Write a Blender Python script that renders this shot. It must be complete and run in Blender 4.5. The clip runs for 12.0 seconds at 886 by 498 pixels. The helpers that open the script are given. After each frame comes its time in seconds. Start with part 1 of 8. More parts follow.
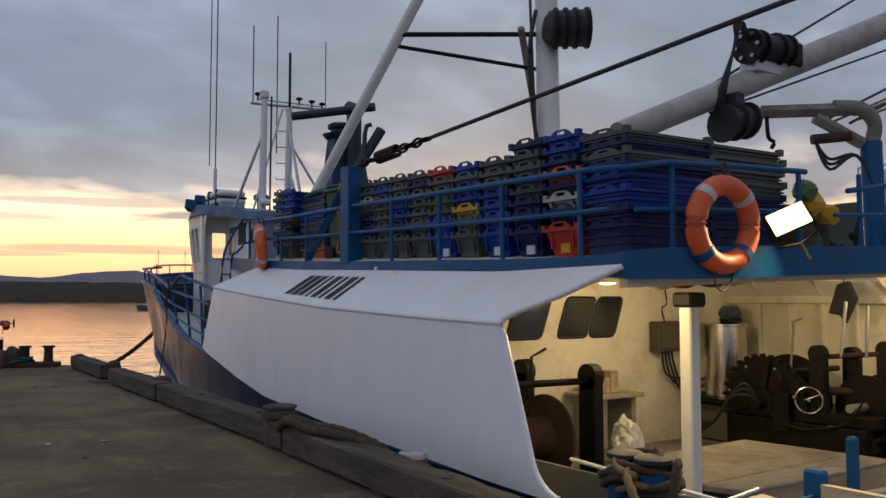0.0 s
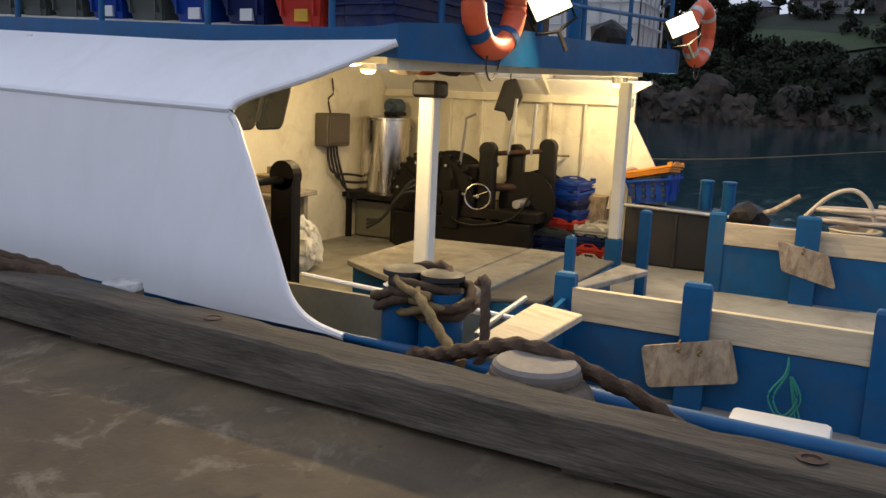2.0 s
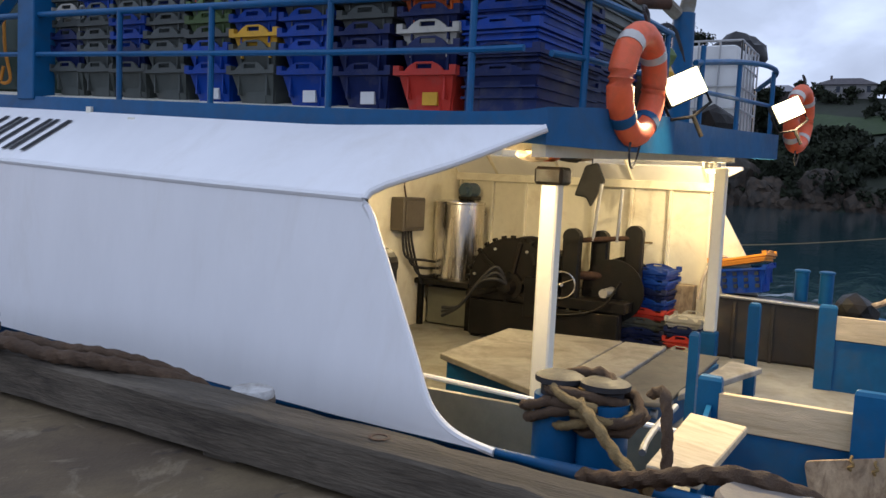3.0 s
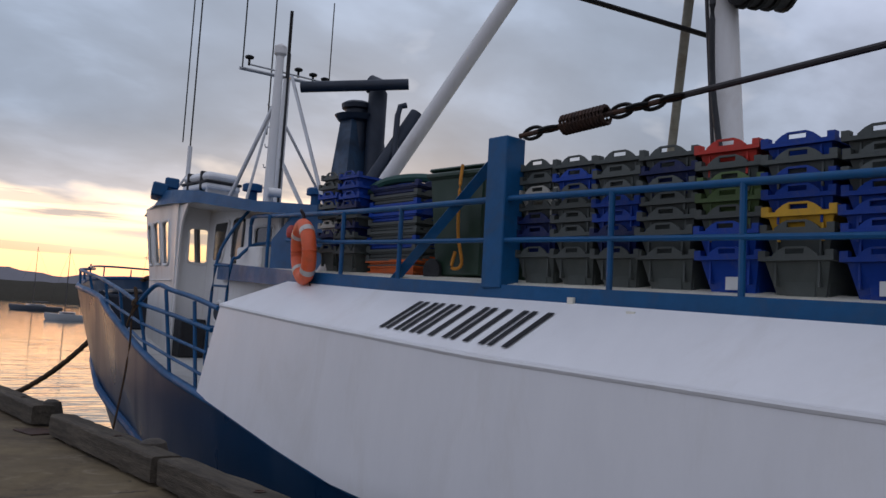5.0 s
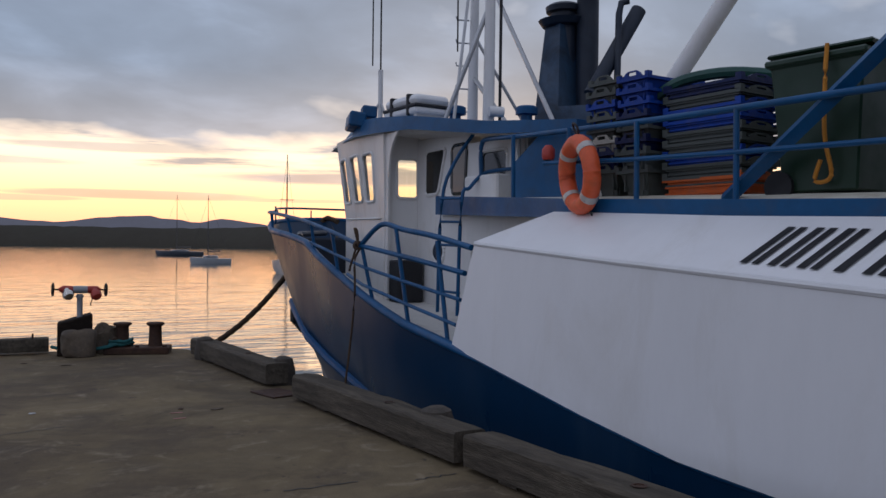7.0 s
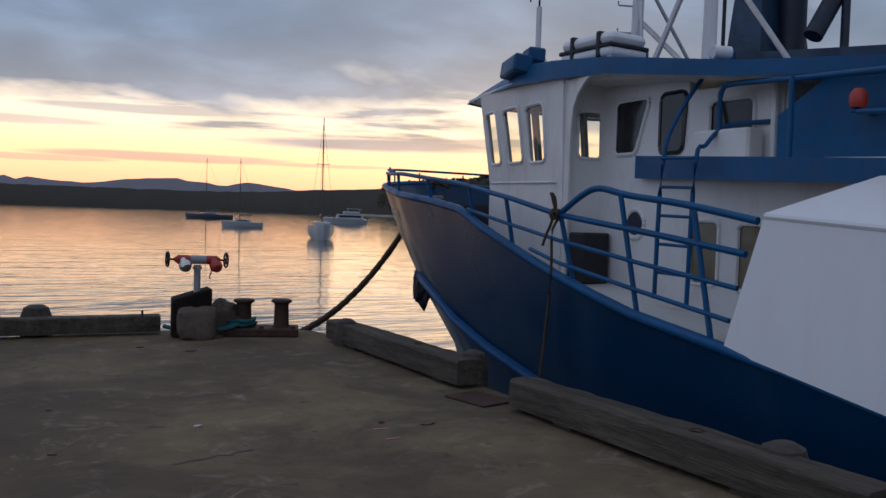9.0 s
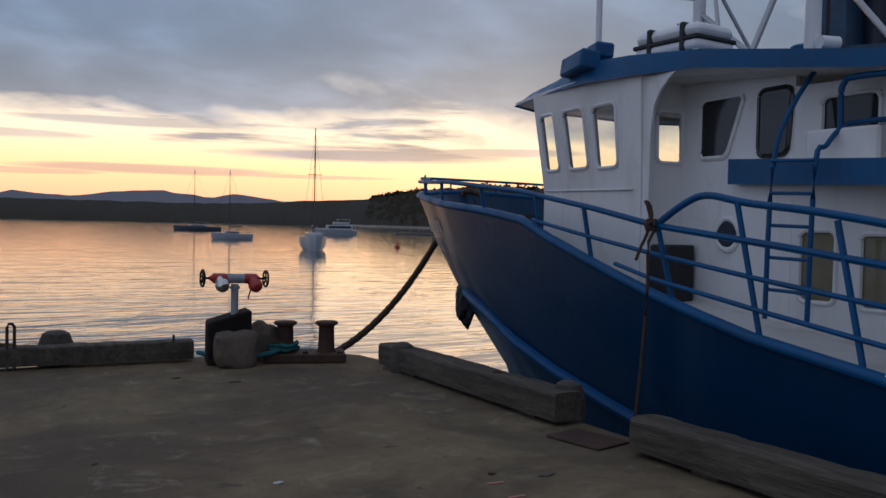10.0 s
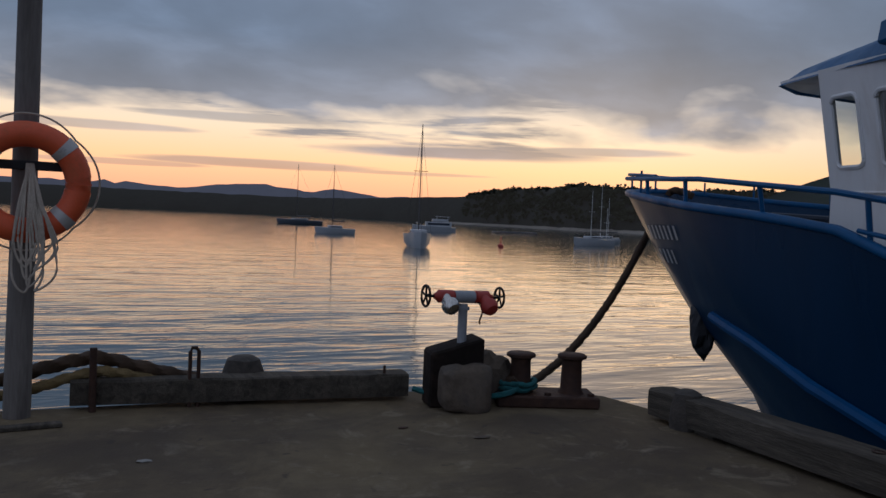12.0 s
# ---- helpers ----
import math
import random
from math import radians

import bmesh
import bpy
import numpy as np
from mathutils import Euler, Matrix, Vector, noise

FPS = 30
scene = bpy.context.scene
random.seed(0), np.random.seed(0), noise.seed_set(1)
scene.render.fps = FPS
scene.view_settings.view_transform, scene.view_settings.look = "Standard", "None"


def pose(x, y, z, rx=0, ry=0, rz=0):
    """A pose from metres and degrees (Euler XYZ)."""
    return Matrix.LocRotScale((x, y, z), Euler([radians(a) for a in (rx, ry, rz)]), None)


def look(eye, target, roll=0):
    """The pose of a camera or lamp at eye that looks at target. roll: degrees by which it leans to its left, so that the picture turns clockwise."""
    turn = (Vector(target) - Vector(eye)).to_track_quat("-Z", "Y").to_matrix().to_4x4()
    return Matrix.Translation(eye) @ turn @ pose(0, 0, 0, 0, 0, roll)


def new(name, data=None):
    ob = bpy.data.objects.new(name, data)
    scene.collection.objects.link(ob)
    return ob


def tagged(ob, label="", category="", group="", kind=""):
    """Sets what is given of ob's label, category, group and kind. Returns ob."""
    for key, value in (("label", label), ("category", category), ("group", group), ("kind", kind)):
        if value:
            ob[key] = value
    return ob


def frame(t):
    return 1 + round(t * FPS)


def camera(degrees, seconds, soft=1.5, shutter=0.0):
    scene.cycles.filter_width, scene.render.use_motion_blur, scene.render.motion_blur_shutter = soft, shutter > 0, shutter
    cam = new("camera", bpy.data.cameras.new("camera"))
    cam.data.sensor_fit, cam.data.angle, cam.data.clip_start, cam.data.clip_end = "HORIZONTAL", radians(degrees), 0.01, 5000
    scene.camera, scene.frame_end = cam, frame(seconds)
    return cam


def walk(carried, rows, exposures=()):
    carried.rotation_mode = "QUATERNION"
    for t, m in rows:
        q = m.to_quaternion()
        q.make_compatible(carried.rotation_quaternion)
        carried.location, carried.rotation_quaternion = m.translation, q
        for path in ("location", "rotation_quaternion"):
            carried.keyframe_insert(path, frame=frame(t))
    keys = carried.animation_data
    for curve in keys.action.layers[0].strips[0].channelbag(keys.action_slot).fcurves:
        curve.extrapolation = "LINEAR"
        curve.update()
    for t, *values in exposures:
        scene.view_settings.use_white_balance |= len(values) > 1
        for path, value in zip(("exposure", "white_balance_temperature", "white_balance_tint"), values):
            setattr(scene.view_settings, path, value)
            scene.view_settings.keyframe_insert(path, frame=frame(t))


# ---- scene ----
cam = camera(55.5, 12.0)
PATH = [
    (0, (0.599, 0.019, 1.271), (1.726, 1.667, 1.391), -0.0),
    (0.5, (0.624, 0.51, 1.243), (2.059, 1.903, 1.271), 1.4),
    (1, (0.628, 0.906, 1.242), (2.201, 2.142, 1.223), 3.0),
    (1.5, (0.71, 1.301, 1.219), (2.4, 2.338, 0.958), 0.9),
    (2, (0.759, 1.685, 1.197), (2.516, 2.573, 0.849), 2.5),
    (2.5, (0.809, 2.055, 1.208), (2.593, 2.921, 0.953), 0.7),
    (3, (0.829, 2.474, 1.21), (2.579, 3.428, 1.046), 2.8),
    (3.5, (0.838, 2.928, 1.25), (2.499, 4.039, 1.327), 3.2),
    (5.5, (0.705, 4.71, 1.425), (1.872, 6.331, 1.531), 2.2),
    (6, (0.652, 5.194, 1.428), (1.687, 6.904, 1.479), 1.2),
    (6.5, (0.636, 5.693, 1.408), (1.792, 7.325, 1.42), -0.5),
    (7, (0.519, 6.245, 1.417), (1.625, 7.912, 1.414), 0.6),
    (9, (0.027, 8.611, 1.399), (1.086, 10.306, 1.318), 1.7),
    (9.5, (-0.062, 9.195, 1.398), (0.98, 10.901, 1.321), 1.3),
    (10, (-0.147, 9.739, 1.399), (0.936, 11.419, 1.342), 1.2),
    (10.5, (-0.208, 10.314, 1.42), (0.959, 11.939, 1.443), 2.1),
    (11, (-0.242, 10.908, 1.404), (0.882, 12.562, 1.342), 3.4),
    (11.5, (-0.329, 11.468, 1.411), (0.712, 13.175, 1.386), 2.6),
    (12, (-0.419, 12.057, 1.416), (0.471, 13.847, 1.347), 2.5),
]
EXPOSURES = [(0.0, 0.12, 7100, 10), (0.5, 0.32, 7100, 10), (1.0, 0.80, 7000, 9), (1.5, 0.84, 7000, 9), (2.0, 0.89, 6900, 9), (2.5, 0.94, 6700, 9), (3.0, 1.08, 6400, 8), (3.5, 0.86, 7000, 7), (5.5, 0.34, 7100, 11),
             (6.5, 0.18, 6900, 11), (7.0, 0.22, 6800, 10), (9.0, 0.02, 6300, 8), (9.5, -0.12, 6350, 8), (10.0, -0.08, 6300, 8), (10.5, -0.10, 6200, 8), (11.0, -0.28, 6100, 8), (11.5, -0.26, 6150, 8), (12.0, -0.50, 6150, 8)]
walk(cam, [(t, look(eye, target, roll)) for t, eye, target, roll in PATH], EXPOSURES)

# ---- world and light ----
WATER = -2.2
world = bpy.data.worlds.new("sky")
scene.world = world
world.use_nodes = True


class Nodes:
    """Short hand for building a node tree."""

    def __init__(self, tree):
        self.tree = tree

    def add(self, kind):
        return self.tree.nodes.new(kind)

    def put(self, sock, value):
        if hasattr(value, "is_output"):
            self.tree.links.new(value, sock)
        elif value is not None:
            sock.default_value = value

    def math(self, op, a, b=None, c=None):
        n = self.add("ShaderNodeMath")
        n.operation = op
        for sock, value in zip(n.inputs, (a, b, c)):
            self.put(sock, value)
        return n.outputs[0]

    def mix(self, fac, a, b, blend="MIX"):
        n = self.add("ShaderNodeMix")
        n.data_type, n.blend_type = "RGBA", blend
        self.put(n.inputs[0], fac)
        self.put(n.inputs[6], a)
        self.put(n.inputs[7], b)
        return n.outputs[2]

    def ramp(self, fac, stops):
        n = self.add("ShaderNodeValToRGB")
        e = n.color_ramp.elements
        while len(e) < len(stops):
            e.new(0.5)
        for el, (p, c) in zip(e, stops):
            el.position = p
            el.color = (c, c, c, 1) if isinstance(c, (int, float)) else (*c, 1)
        self.put(n.inputs[0], fac)
        return n.outputs[0]

    def noise(self, vec, scale, detail=4.0, rough=0.55, dist=0.0):
        n = self.add("ShaderNodeTexNoise")
        self.put(n.inputs["Vector"], vec)
        n.inputs["Scale"].default_value = scale
        n.inputs["Detail"].default_value = detail
        n.inputs["Roughness"].default_value = rough
        n.inputs["Distortion"].default_value = dist
        return n.outputs[0]


def build_sky():
    """Evening sky: high grey-blue cloud with a bright yellow band low in the west, over a clear dusk sky."""
    t = world.node_tree
    t.nodes.clear()
    k = Nodes(t)
    vec = k.add("ShaderNodeTexCoord").outputs["Generated"]
    sep = k.add("ShaderNodeSeparateXYZ")
    t.links.new(vec, sep.inputs[0])
    x, y, z = sep.outputs
    up = k.math("MAXIMUM", z, 0.0)
    # how far towards the sunset, 28 degrees from the boat's heading
    west = k.math("ADD", k.math("MULTIPLY", x, 0.469), k.math("MULTIPLY", y, 0.883))
    west = k.math("MULTIPLY_ADD", west, 0.5, 0.5)
    near = k.ramp(west, [(0.78, 0.0), (0.86, 0.35), (0.93, 1.0)])
    # high cloud lies on a flat layer, so it crowds together towards the horizon
    lift = k.math("ADD", up, 0.30)
    comb = k.add("ShaderNodeCombineXYZ")
    k.put(comb.inputs[0], k.math("DIVIDE", x, lift))
    k.put(comb.inputs[1], k.math("DIVIDE", y, lift))
    turn = k.add("ShaderNodeMapping")
    t.links.new(comb.outputs[0], turn.inputs[0])
    turn.inputs["Rotation"].default_value = (0, 0, radians(38))
    turn.inputs["Scale"].default_value = (0.8, 1.0, 1.0)
    high = k.noise(turn.outputs[0], 2.1, 5, 0.5, 0.15)
    # low bars of cloud seen edge-on
    flat = k.add("ShaderNodeMapping")
    t.links.new(vec, flat.inputs[0])
    flat.inputs["Scale"].default_value = (1.0, 1.0, 13.0)
    bars = k.noise(flat.outputs[0], 2.5, 6, 0.58, 0.25)
    glow = k.ramp(up, [(0.0, (1.28, 0.55, 0.31)), (0.025, (1.50, 0.68, 0.38)), (0.06, (1.60, 0.93, 0.48)), (0.10, (1.42, 1.07, 0.75)),
                       (0.15, (0.90, 0.80, 0.74)), (0.22, (0.54, 0.58, 0.68)), (1.0, (0.46, 0.53, 0.68))])
    dusk = k.ramp(up, [(0.0, (0.36, 0.40, 0.56)), (0.12, (0.40, 0.45, 0.64)), (0.3, (0.48, 0.55, 0.80)), (1.0, (0.42, 0.47, 0.62))])
    clear = k.mix(k.math("MINIMUM", k.math("MULTIPLY", near, 1.2), 1.0), dusk, glow)
    under = k.mix(near, (0.33, 0.38, 0.52, 1), k.ramp(up, [(0.0, (0.74, 0.36, 0.28)), (0.05, (0.54, 0.36, 0.35)), (0.075, (0.37, 0.34, 0.40)), (0.10, (0.31, 0.32, 0.38)),
                                                       (0.2, (0.180, 0.240, 0.350)), (0.35, (0.22, 0.29, 0.42)), (1.0, (0.26, 0.34, 0.48))]))
    bar_need = k.ramp(up, [(0.0, 0.64), (0.03, 0.61), (0.07, 0.60), (0.11, 0.50), (0.16, 0.42)])
    bar = k.math("MULTIPLY", k.math("SUBTRACT", bars, bar_need), 10.0)
    bar = k.math("MULTIPLY", k.math("MINIMUM", k.math("MAXIMUM", bar, 0.0), 0.88), k.ramp(up, [(0.13, 1.0), (0.22, 0.0)]))
    need = k.ramp(up, [(0.07, 0.66), (0.105, 0.45), (0.14, 0.28), (0.2, 0.25), (0.5, 0.33), (1.0, 0.38)])
    cover = k.math("MULTIPLY", k.math("SUBTRACT", high, need), 6.0)
    cover = k.math("MINIMUM", k.math("MAXIMUM", cover, 0.0), 0.93)
    cover = k.math("MAXIMUM", cover, bar)
    # long bars of cloud lying over the sunset: bearing, height, half length, half depth, density
    bearing = k.math("MULTIPLY", k.math("ARCTAN2", x, y), 180 / math.pi)
    wisp = k.math("MULTIPLY", k.math("SUBTRACT", k.noise(flat.outputs[0], 5.0, 7, 0.62, 0.4), 0.5), 1.5)
    for az, el, length, depth, dense in ((27.5, 0.079, 12.0, 0.0085, 0.85), (37.0, 0.086, 6.0, 0.006, 0.7), (14.5, 0.056, 9.5, 0.006, 0.62), (24.0, 0.053, 7.0, 0.0025, 0.5), (13.0, 0.107, 8.0, 0.006, 0.6),
                                         (2.0, 0.088, 9.0, 0.006, 0.55), (5.0, 0.049, 6.0, 0.0035, 0.5)):
        u = k.math("POWER", k.math("DIVIDE", k.math("SUBTRACT", bearing, az), length), 2.0)
        v = k.math("POWER", k.math("DIVIDE", k.math("SUBTRACT", up, el), depth), 2.0)
        mask = k.math("ADD", k.math("SUBTRACT", 1.0, k.math("ADD", u, v)), wisp)
        mask = k.math("MINIMUM", k.math("MAXIMUM", k.math("MULTIPLY", mask, 1.1), 0.0), dense)
        cover = k.math("MAXIMUM", cover, mask)
    thick = k.ramp(k.noise(turn.outputs[0], 3.0, 5, 0.5, 0.2), [(0.32, 0.80), (0.5, 1.0), (0.70, 1.5)])
    sky = k.mix(cover, clear, k.mix(1.0, under, thick, "MULTIPLY"))
    # the inland side of the sky is duller than the open west
    sky = k.mix(1.0, sky, k.ramp(k.math("MULTIPLY_ADD", k.math("SUBTRACT", x, y), 0.35, 0.5), [(0.2, 1.05), (0.5, 1.0), (0.9, 0.74)]), "MULTIPLY")
    air = k.add("ShaderNodeTexSky")
    air.sky_type, air.sun_disc, air.sun_elevation, air.sun_rotation, air.dust_density = "NISHITA", False, radians(6), radians(37), 2.0
    both = k.mix(1.0, sky, k.mix(1.0, air.outputs[0], (0.004, 0.004, 0.004, 1), "MULTIPLY"), "ADD")
    bg = k.add("ShaderNodeBackground")
    k.put(bg.inputs[0], both)
    bg.inputs[1].default_value = 1.0
    out = k.add("ShaderNodeOutputWorld")
    t.links.new(bg.outputs[0], out.inputs[0])


build_sky()


def lamp(name, kind, energy, m, color=(1, 1, 1), size=0.08, cone=0):
    data = bpy.data.lights.new(name, kind)
    data.energy, data.color = energy, color
    if kind == "SUN":
        data.angle = size
    else:
        data.shadow_soft_size = size
    if kind == "SPOT":
        data.spot_size, data.spot_blend = radians(cone), 0.6
    ob = new(name, data)
    ob.matrix_world = m
    return ob


# low sun behind thin cloud over the bay
lamp("sun", "SUN", 0.12, look((60, 80, 9), (0, 0, 0)), (1.0, 0.66, 0.38), size=radians(25))
WARM = (1.0, 0.76, 0.42)
# two floodlights on the after rail, two round deck-head lights and an added third
lamp("flood_beam", "SPOT", 150, look((6.31, 3.72, 1.87), (4.7, 0.6, -0.6)), WARM, size=0.05, cone=150)
lamp("flood_beam", "SPOT", 165, look((9.23, 3.44, 2.0), (9.0, 0.4, -0.7)), WARM, size=0.05, cone=150)
lamp("deckhead_beam", "POINT", 30, pose(5.40, 4.75, 1.36), WARM, size=0.03)
lamp("deckhead_beam", "POINT", 32, pose(10.15, 4.32, 1.38), WARM, size=0.03)
# unseen lamp, added to brighten the space under the upper deck
lamp("deckhead_beam", "POINT", 44, pose(7.9, 6.2, 1.38), WARM, size=0.03)


# ---- materials ----
def surface(name, color, rough=0.5, metal=0.0, vary=0.18, grain=6.0, bump=0.15, bump_scale=60.0, dirt=None, dirt_amount=0.0, dirt_scale=2.0,
            stretch=(1, 1, 1), island=0.0, spec=0.5, coat=0.0, world_space=False):
    """A painted, wooden or metal surface with variation at two scales, fine relief and stains."""
    m = bpy.data.materials.new(name)
    m.use_nodes = True
    t = m.node_tree
    k = Nodes(t)
    bsdf = t.nodes["Principled BSDF"]
    tc = k.add("ShaderNodeTexCoord")
    vec = tc.outputs["Object"]
    if world_space:
        vec = k.add("ShaderNodeNewGeometry").outputs["Position"]
    mp = k.add("ShaderNodeMapping")
    t.links.new(vec, mp.inputs[0])
    mp.inputs["Scale"].default_value = stretch
    v = mp.outputs[0]
    c = (*color, 1)
    wide = k.ramp(k.noise(v, grain * 0.25, 4, 0.6), [(0.25, 1 - vary), (0.75, 1 + vary)])
    small = k.ramp(k.noise(v, grain * 3, 5, 0.65), [(0.3, 1 - vary * 0.6), (0.7, 1 + vary * 0.6)])
    col = k.mix(1.0, k.mix(1.0, c, wide, "MULTIPLY"), small, "MULTIPLY")
    if island:
        rnd = k.add("ShaderNodeObjectInfo").outputs["Random"]
        col = k.mix(1.0, col, k.ramp(rnd, [(0.0, 1 - island), (1.0, 1 + island)]), "MULTIPLY")
    r = k.ramp(k.noise(v, grain, 3, 0.6), [(0.3, max(rough - 0.1, 0.03)), (0.7, min(rough + 0.12, 1))])
    if dirt:
        mask = k.ramp(k.noise(v, dirt_scale, 7, 0.68, 0.6), [(0.52 - 0.2 * dirt_amount, 0.0), (0.72 - 0.2 * dirt_amount, min(1.0, 0.35 + dirt_amount))])
        col = k.mix(mask, col, (*dirt, 1))
        r = k.mix(mask, r, (0.8, 0.8, 0.8, 1))
    k.put(bsdf.inputs["Base Color"], col)
    k.put(bsdf.inputs["Roughness"], r)
    bsdf.inputs["Metallic"].default_value = metal
    bsdf.inputs["Specular IOR Level"].default_value = spec
    bsdf.inputs["Coat Weight"].default_value = coat
    if bump:
        b = k.add("ShaderNodeBump")
        b.inputs["Strength"].default_value = bump
        b.inputs["Distance"].default_value = 0.01
        k.put(b.inputs["Height"], k.noise(v, bump_scale, 4, 0.6))
        t.links.new(b.outputs[0], bsdf.inputs["Normal"])
    return m


def glow(name, color, strength):
    m = bpy.data.materials.new(name)
    m.use_nodes = True
    b = m.node_tree.nodes["Principled BSDF"]
    b.inputs["Base Color"].default_value = (*color, 1)
    b.inputs["Emission Color"].default_value = (*color, 1)
    b.inputs["Emission Strength"].default_value = strength
    return m


def glass_pane(name, tint=(0.93, 0.96, 0.95), clear=0.94):
    m = bpy.data.materials.new(name)
    m.use_nodes = True
    t = m.node_tree
    t.nodes.clear()
    k = Nodes(t)
    tr = k.add("ShaderNodeBsdfTransparent")
    tr.inputs[0].default_value = (*[clear * c for c in tint], 1)
    gl = k.add("ShaderNodeBsdfGlossy")
    gl.inputs["Roughness"].default_value = 0.03
    edge = k.math("POWER", k.add("ShaderNodeLayerWeight").outputs["Facing"], 4.0)
    mx = k.add("ShaderNodeMixShader")
    k.put(mx.inputs[0], k.math("MULTIPLY_ADD", edge, 0.85, 0.06))
    t.links.new(tr.outputs[0], mx.inputs[1])
    t.links.new(gl.outputs[0], mx.inputs[2])
    t.links.new(mx.outputs[0], k.add("ShaderNodeOutputMaterial").inputs[0])
    return m


def sea_material():
    m = bpy.data.materials.new("sea_water")
    m.use_nodes = True
    t = m.node_tree
    k = Nodes(t)
    b = t.nodes["Principled BSDF"]
    pos = k.add("ShaderNodeNewGeometry").outputs["Position"]
    b.inputs["Base Color"].default_value = (0.012, 0.046, 0.058, 1)
    b.inputs["Roughness"].default_value = 0.06
    b.inputs["IOR"].default_value = 1.333
    b.inputs["Specular IOR Level"].default_value = 0.5
    mp = k.add("ShaderNodeMapping")
    t.links.new(pos, mp.inputs[0])
    mp.inputs["Rotation"].default_value = (0, 0, radians(32))
    mp.inputs["Scale"].default_value = (0.30, 1.0, 1.0)
    h1 = k.noise(mp.outputs[0], 1.5, 3, 0.5, 0.6)
    h2 = k.noise(mp.outputs[0], 0.42, 2, 0.5, 0.5)
    h = k.math("ADD", k.math("MULTIPLY", h1, 0.42), k.math("MULTIPLY", h2, 1.15))
    # the breeze dies away over the open bay
    far = k.add("ShaderNodeVectorMath")
    far.operation = "LENGTH"
    t.links.new(pos, far.inputs[0])
    calm = k.ramp(k.math("DIVIDE", far.outputs["Value"], 200.0), [(0.06, 1.0), (0.11, 0.85), (0.22, 0.5), (0.6, 0.27)])
    h = k.math("MULTIPLY", h, calm)
    bp = k.add("ShaderNodeBump")
    bp.inputs["Strength"].default_value = 0.29
    bp.inputs["Distance"].default_value = 0.42
    k.put(bp.inputs["Height"], h)
    t.links.new(bp.outputs[0], b.inputs["Normal"])
    return m


def concrete_material():
    m = surface("wharf_concrete", (0.168, 0.126, 0.072), 0.88, spec=0.2, vary=0.25, grain=1.6, bump=0.5, bump_scale=45, dirt=(0.075, 0.053, 0.036), dirt_amount=0.45,
                dirt_scale=0.55, world_space=True)
    t = m.node_tree
    k = Nodes(t)
    b = t.nodes["Principled BSDF"]
    old = b.inputs["Base Color"].links[0].from_socket
    pos = k.add("ShaderNodeNewGeometry").outputs["Position"]
    # pale scuffs, dark drips, and a few hairline cracks
    pale = k.ramp(k.noise(pos, 3.3, 8, 0.72, 0.8), [(0.55, 0.0), (0.72, 0.75)])
    col = k.mix(pale, old, (0.31, 0.25, 0.17, 1))
    damp = k.ramp(k.noise(pos, 0.9, 6, 0.65, 0.9), [(0.47, 0.0), (0.62, 0.6)])
    col = k.mix(damp, col, (0.075, 0.056, 0.038, 1))
    dark = k.ramp(k.noise(pos, 7.5, 3, 0.5, 0.4), [(0.66, 0.0), (0.72, 0.6)])
    col = k.mix(dark, col, (0.05, 0.04, 0.035, 1))
    k.put(b.inputs["Base Color"], col)
    return m


WHITE = surface("white_paint", (0.78, 0.77, 0.76), 0.38, vary=0.045, grain=1.2, bump=0.12, bump_scale=3.5, dirt=(0.60, 0.56, 0.50), dirt_amount=0.06, dirt_scale=0.9, stretch=(1, 1, 0.35))
HOUSE_WHITE = surface("house_white_paint", (0.72, 0.70, 0.67), 0.42, vary=0.05, grain=2, bump=0.08, bump_scale=14, dirt=(0.45, 0.36, 0.27), dirt_amount=0.05, dirt_scale=2.4, stretch=(1, 1, 0.3))
CREAM = surface("deckhead_cream_paint", (0.74, 0.70, 0.58), 0.5, vary=0.08, grain=3, bump=0.15, bump_scale=25, dirt=(0.35, 0.25, 0.14), dirt_amount=0.12, dirt_scale=1.8)
BLUE = surface("blue_paint", (0.004, 0.080, 0.200), 0.42, spec=0.25, vary=0.16, grain=3, bump=0.1, bump_scale=30, dirt=(0.05, 0.07, 0.10), dirt_amount=0.1, dirt_scale=2.2)
HULL_BLUE = surface("hull_blue_paint", (0.0015, 0.025, 0.064), 0.30, vary=0.14, grain=0.9, bump=0.06, bump_scale=1.6, dirt=(0.03, 0.06, 0.10), dirt_amount=0.02, dirt_scale=0.9, stretch=(1, 1, 0.25), spec=0.16)
STRAKE_BLUE = surface("strake_blue_paint", (0.003, 0.068, 0.185), 0.5, spec=0.2, vary=0.15, grain=3, bump=0.1)
DECK_GREY = surface("deck_grey_paint", (0.24, 0.235, 0.21), 0.6, vary=0.15, grain=3, bump=0.2, dirt=(0.12, 0.10, 0.08), dirt_amount=0.25)
DARK_STEEL = surface("greasy_dark_steel", (0.006, 0.0055, 0.005), 0.5, 0.2, spec=0.3, vary=0.3, grain=5, bump=0.3, dirt=(0.026, 0.015, 0.009), dirt_amount=0.15, dirt_scale=5)
RUST = surface("rusty_iron", (0.070, 0.034, 0.020), 0.75, 0.3, vary=0.35, grain=8, bump=0.6, bump_scale=70, dirt=(0.03, 0.02, 0.018), dirt_amount=0.3, dirt_scale=5)
STEEL = surface("polished_steel", (0.62, 0.58, 0.52), 0.22, 1.0, vary=0.06, grain=4, bump=0.05, stretch=(4, 4, 0.5))
GALV = surface("galvanised_steel", (0.42, 0.42, 0.42), 0.45, 0.8, vary=0.12, grain=8, bump=0.1)
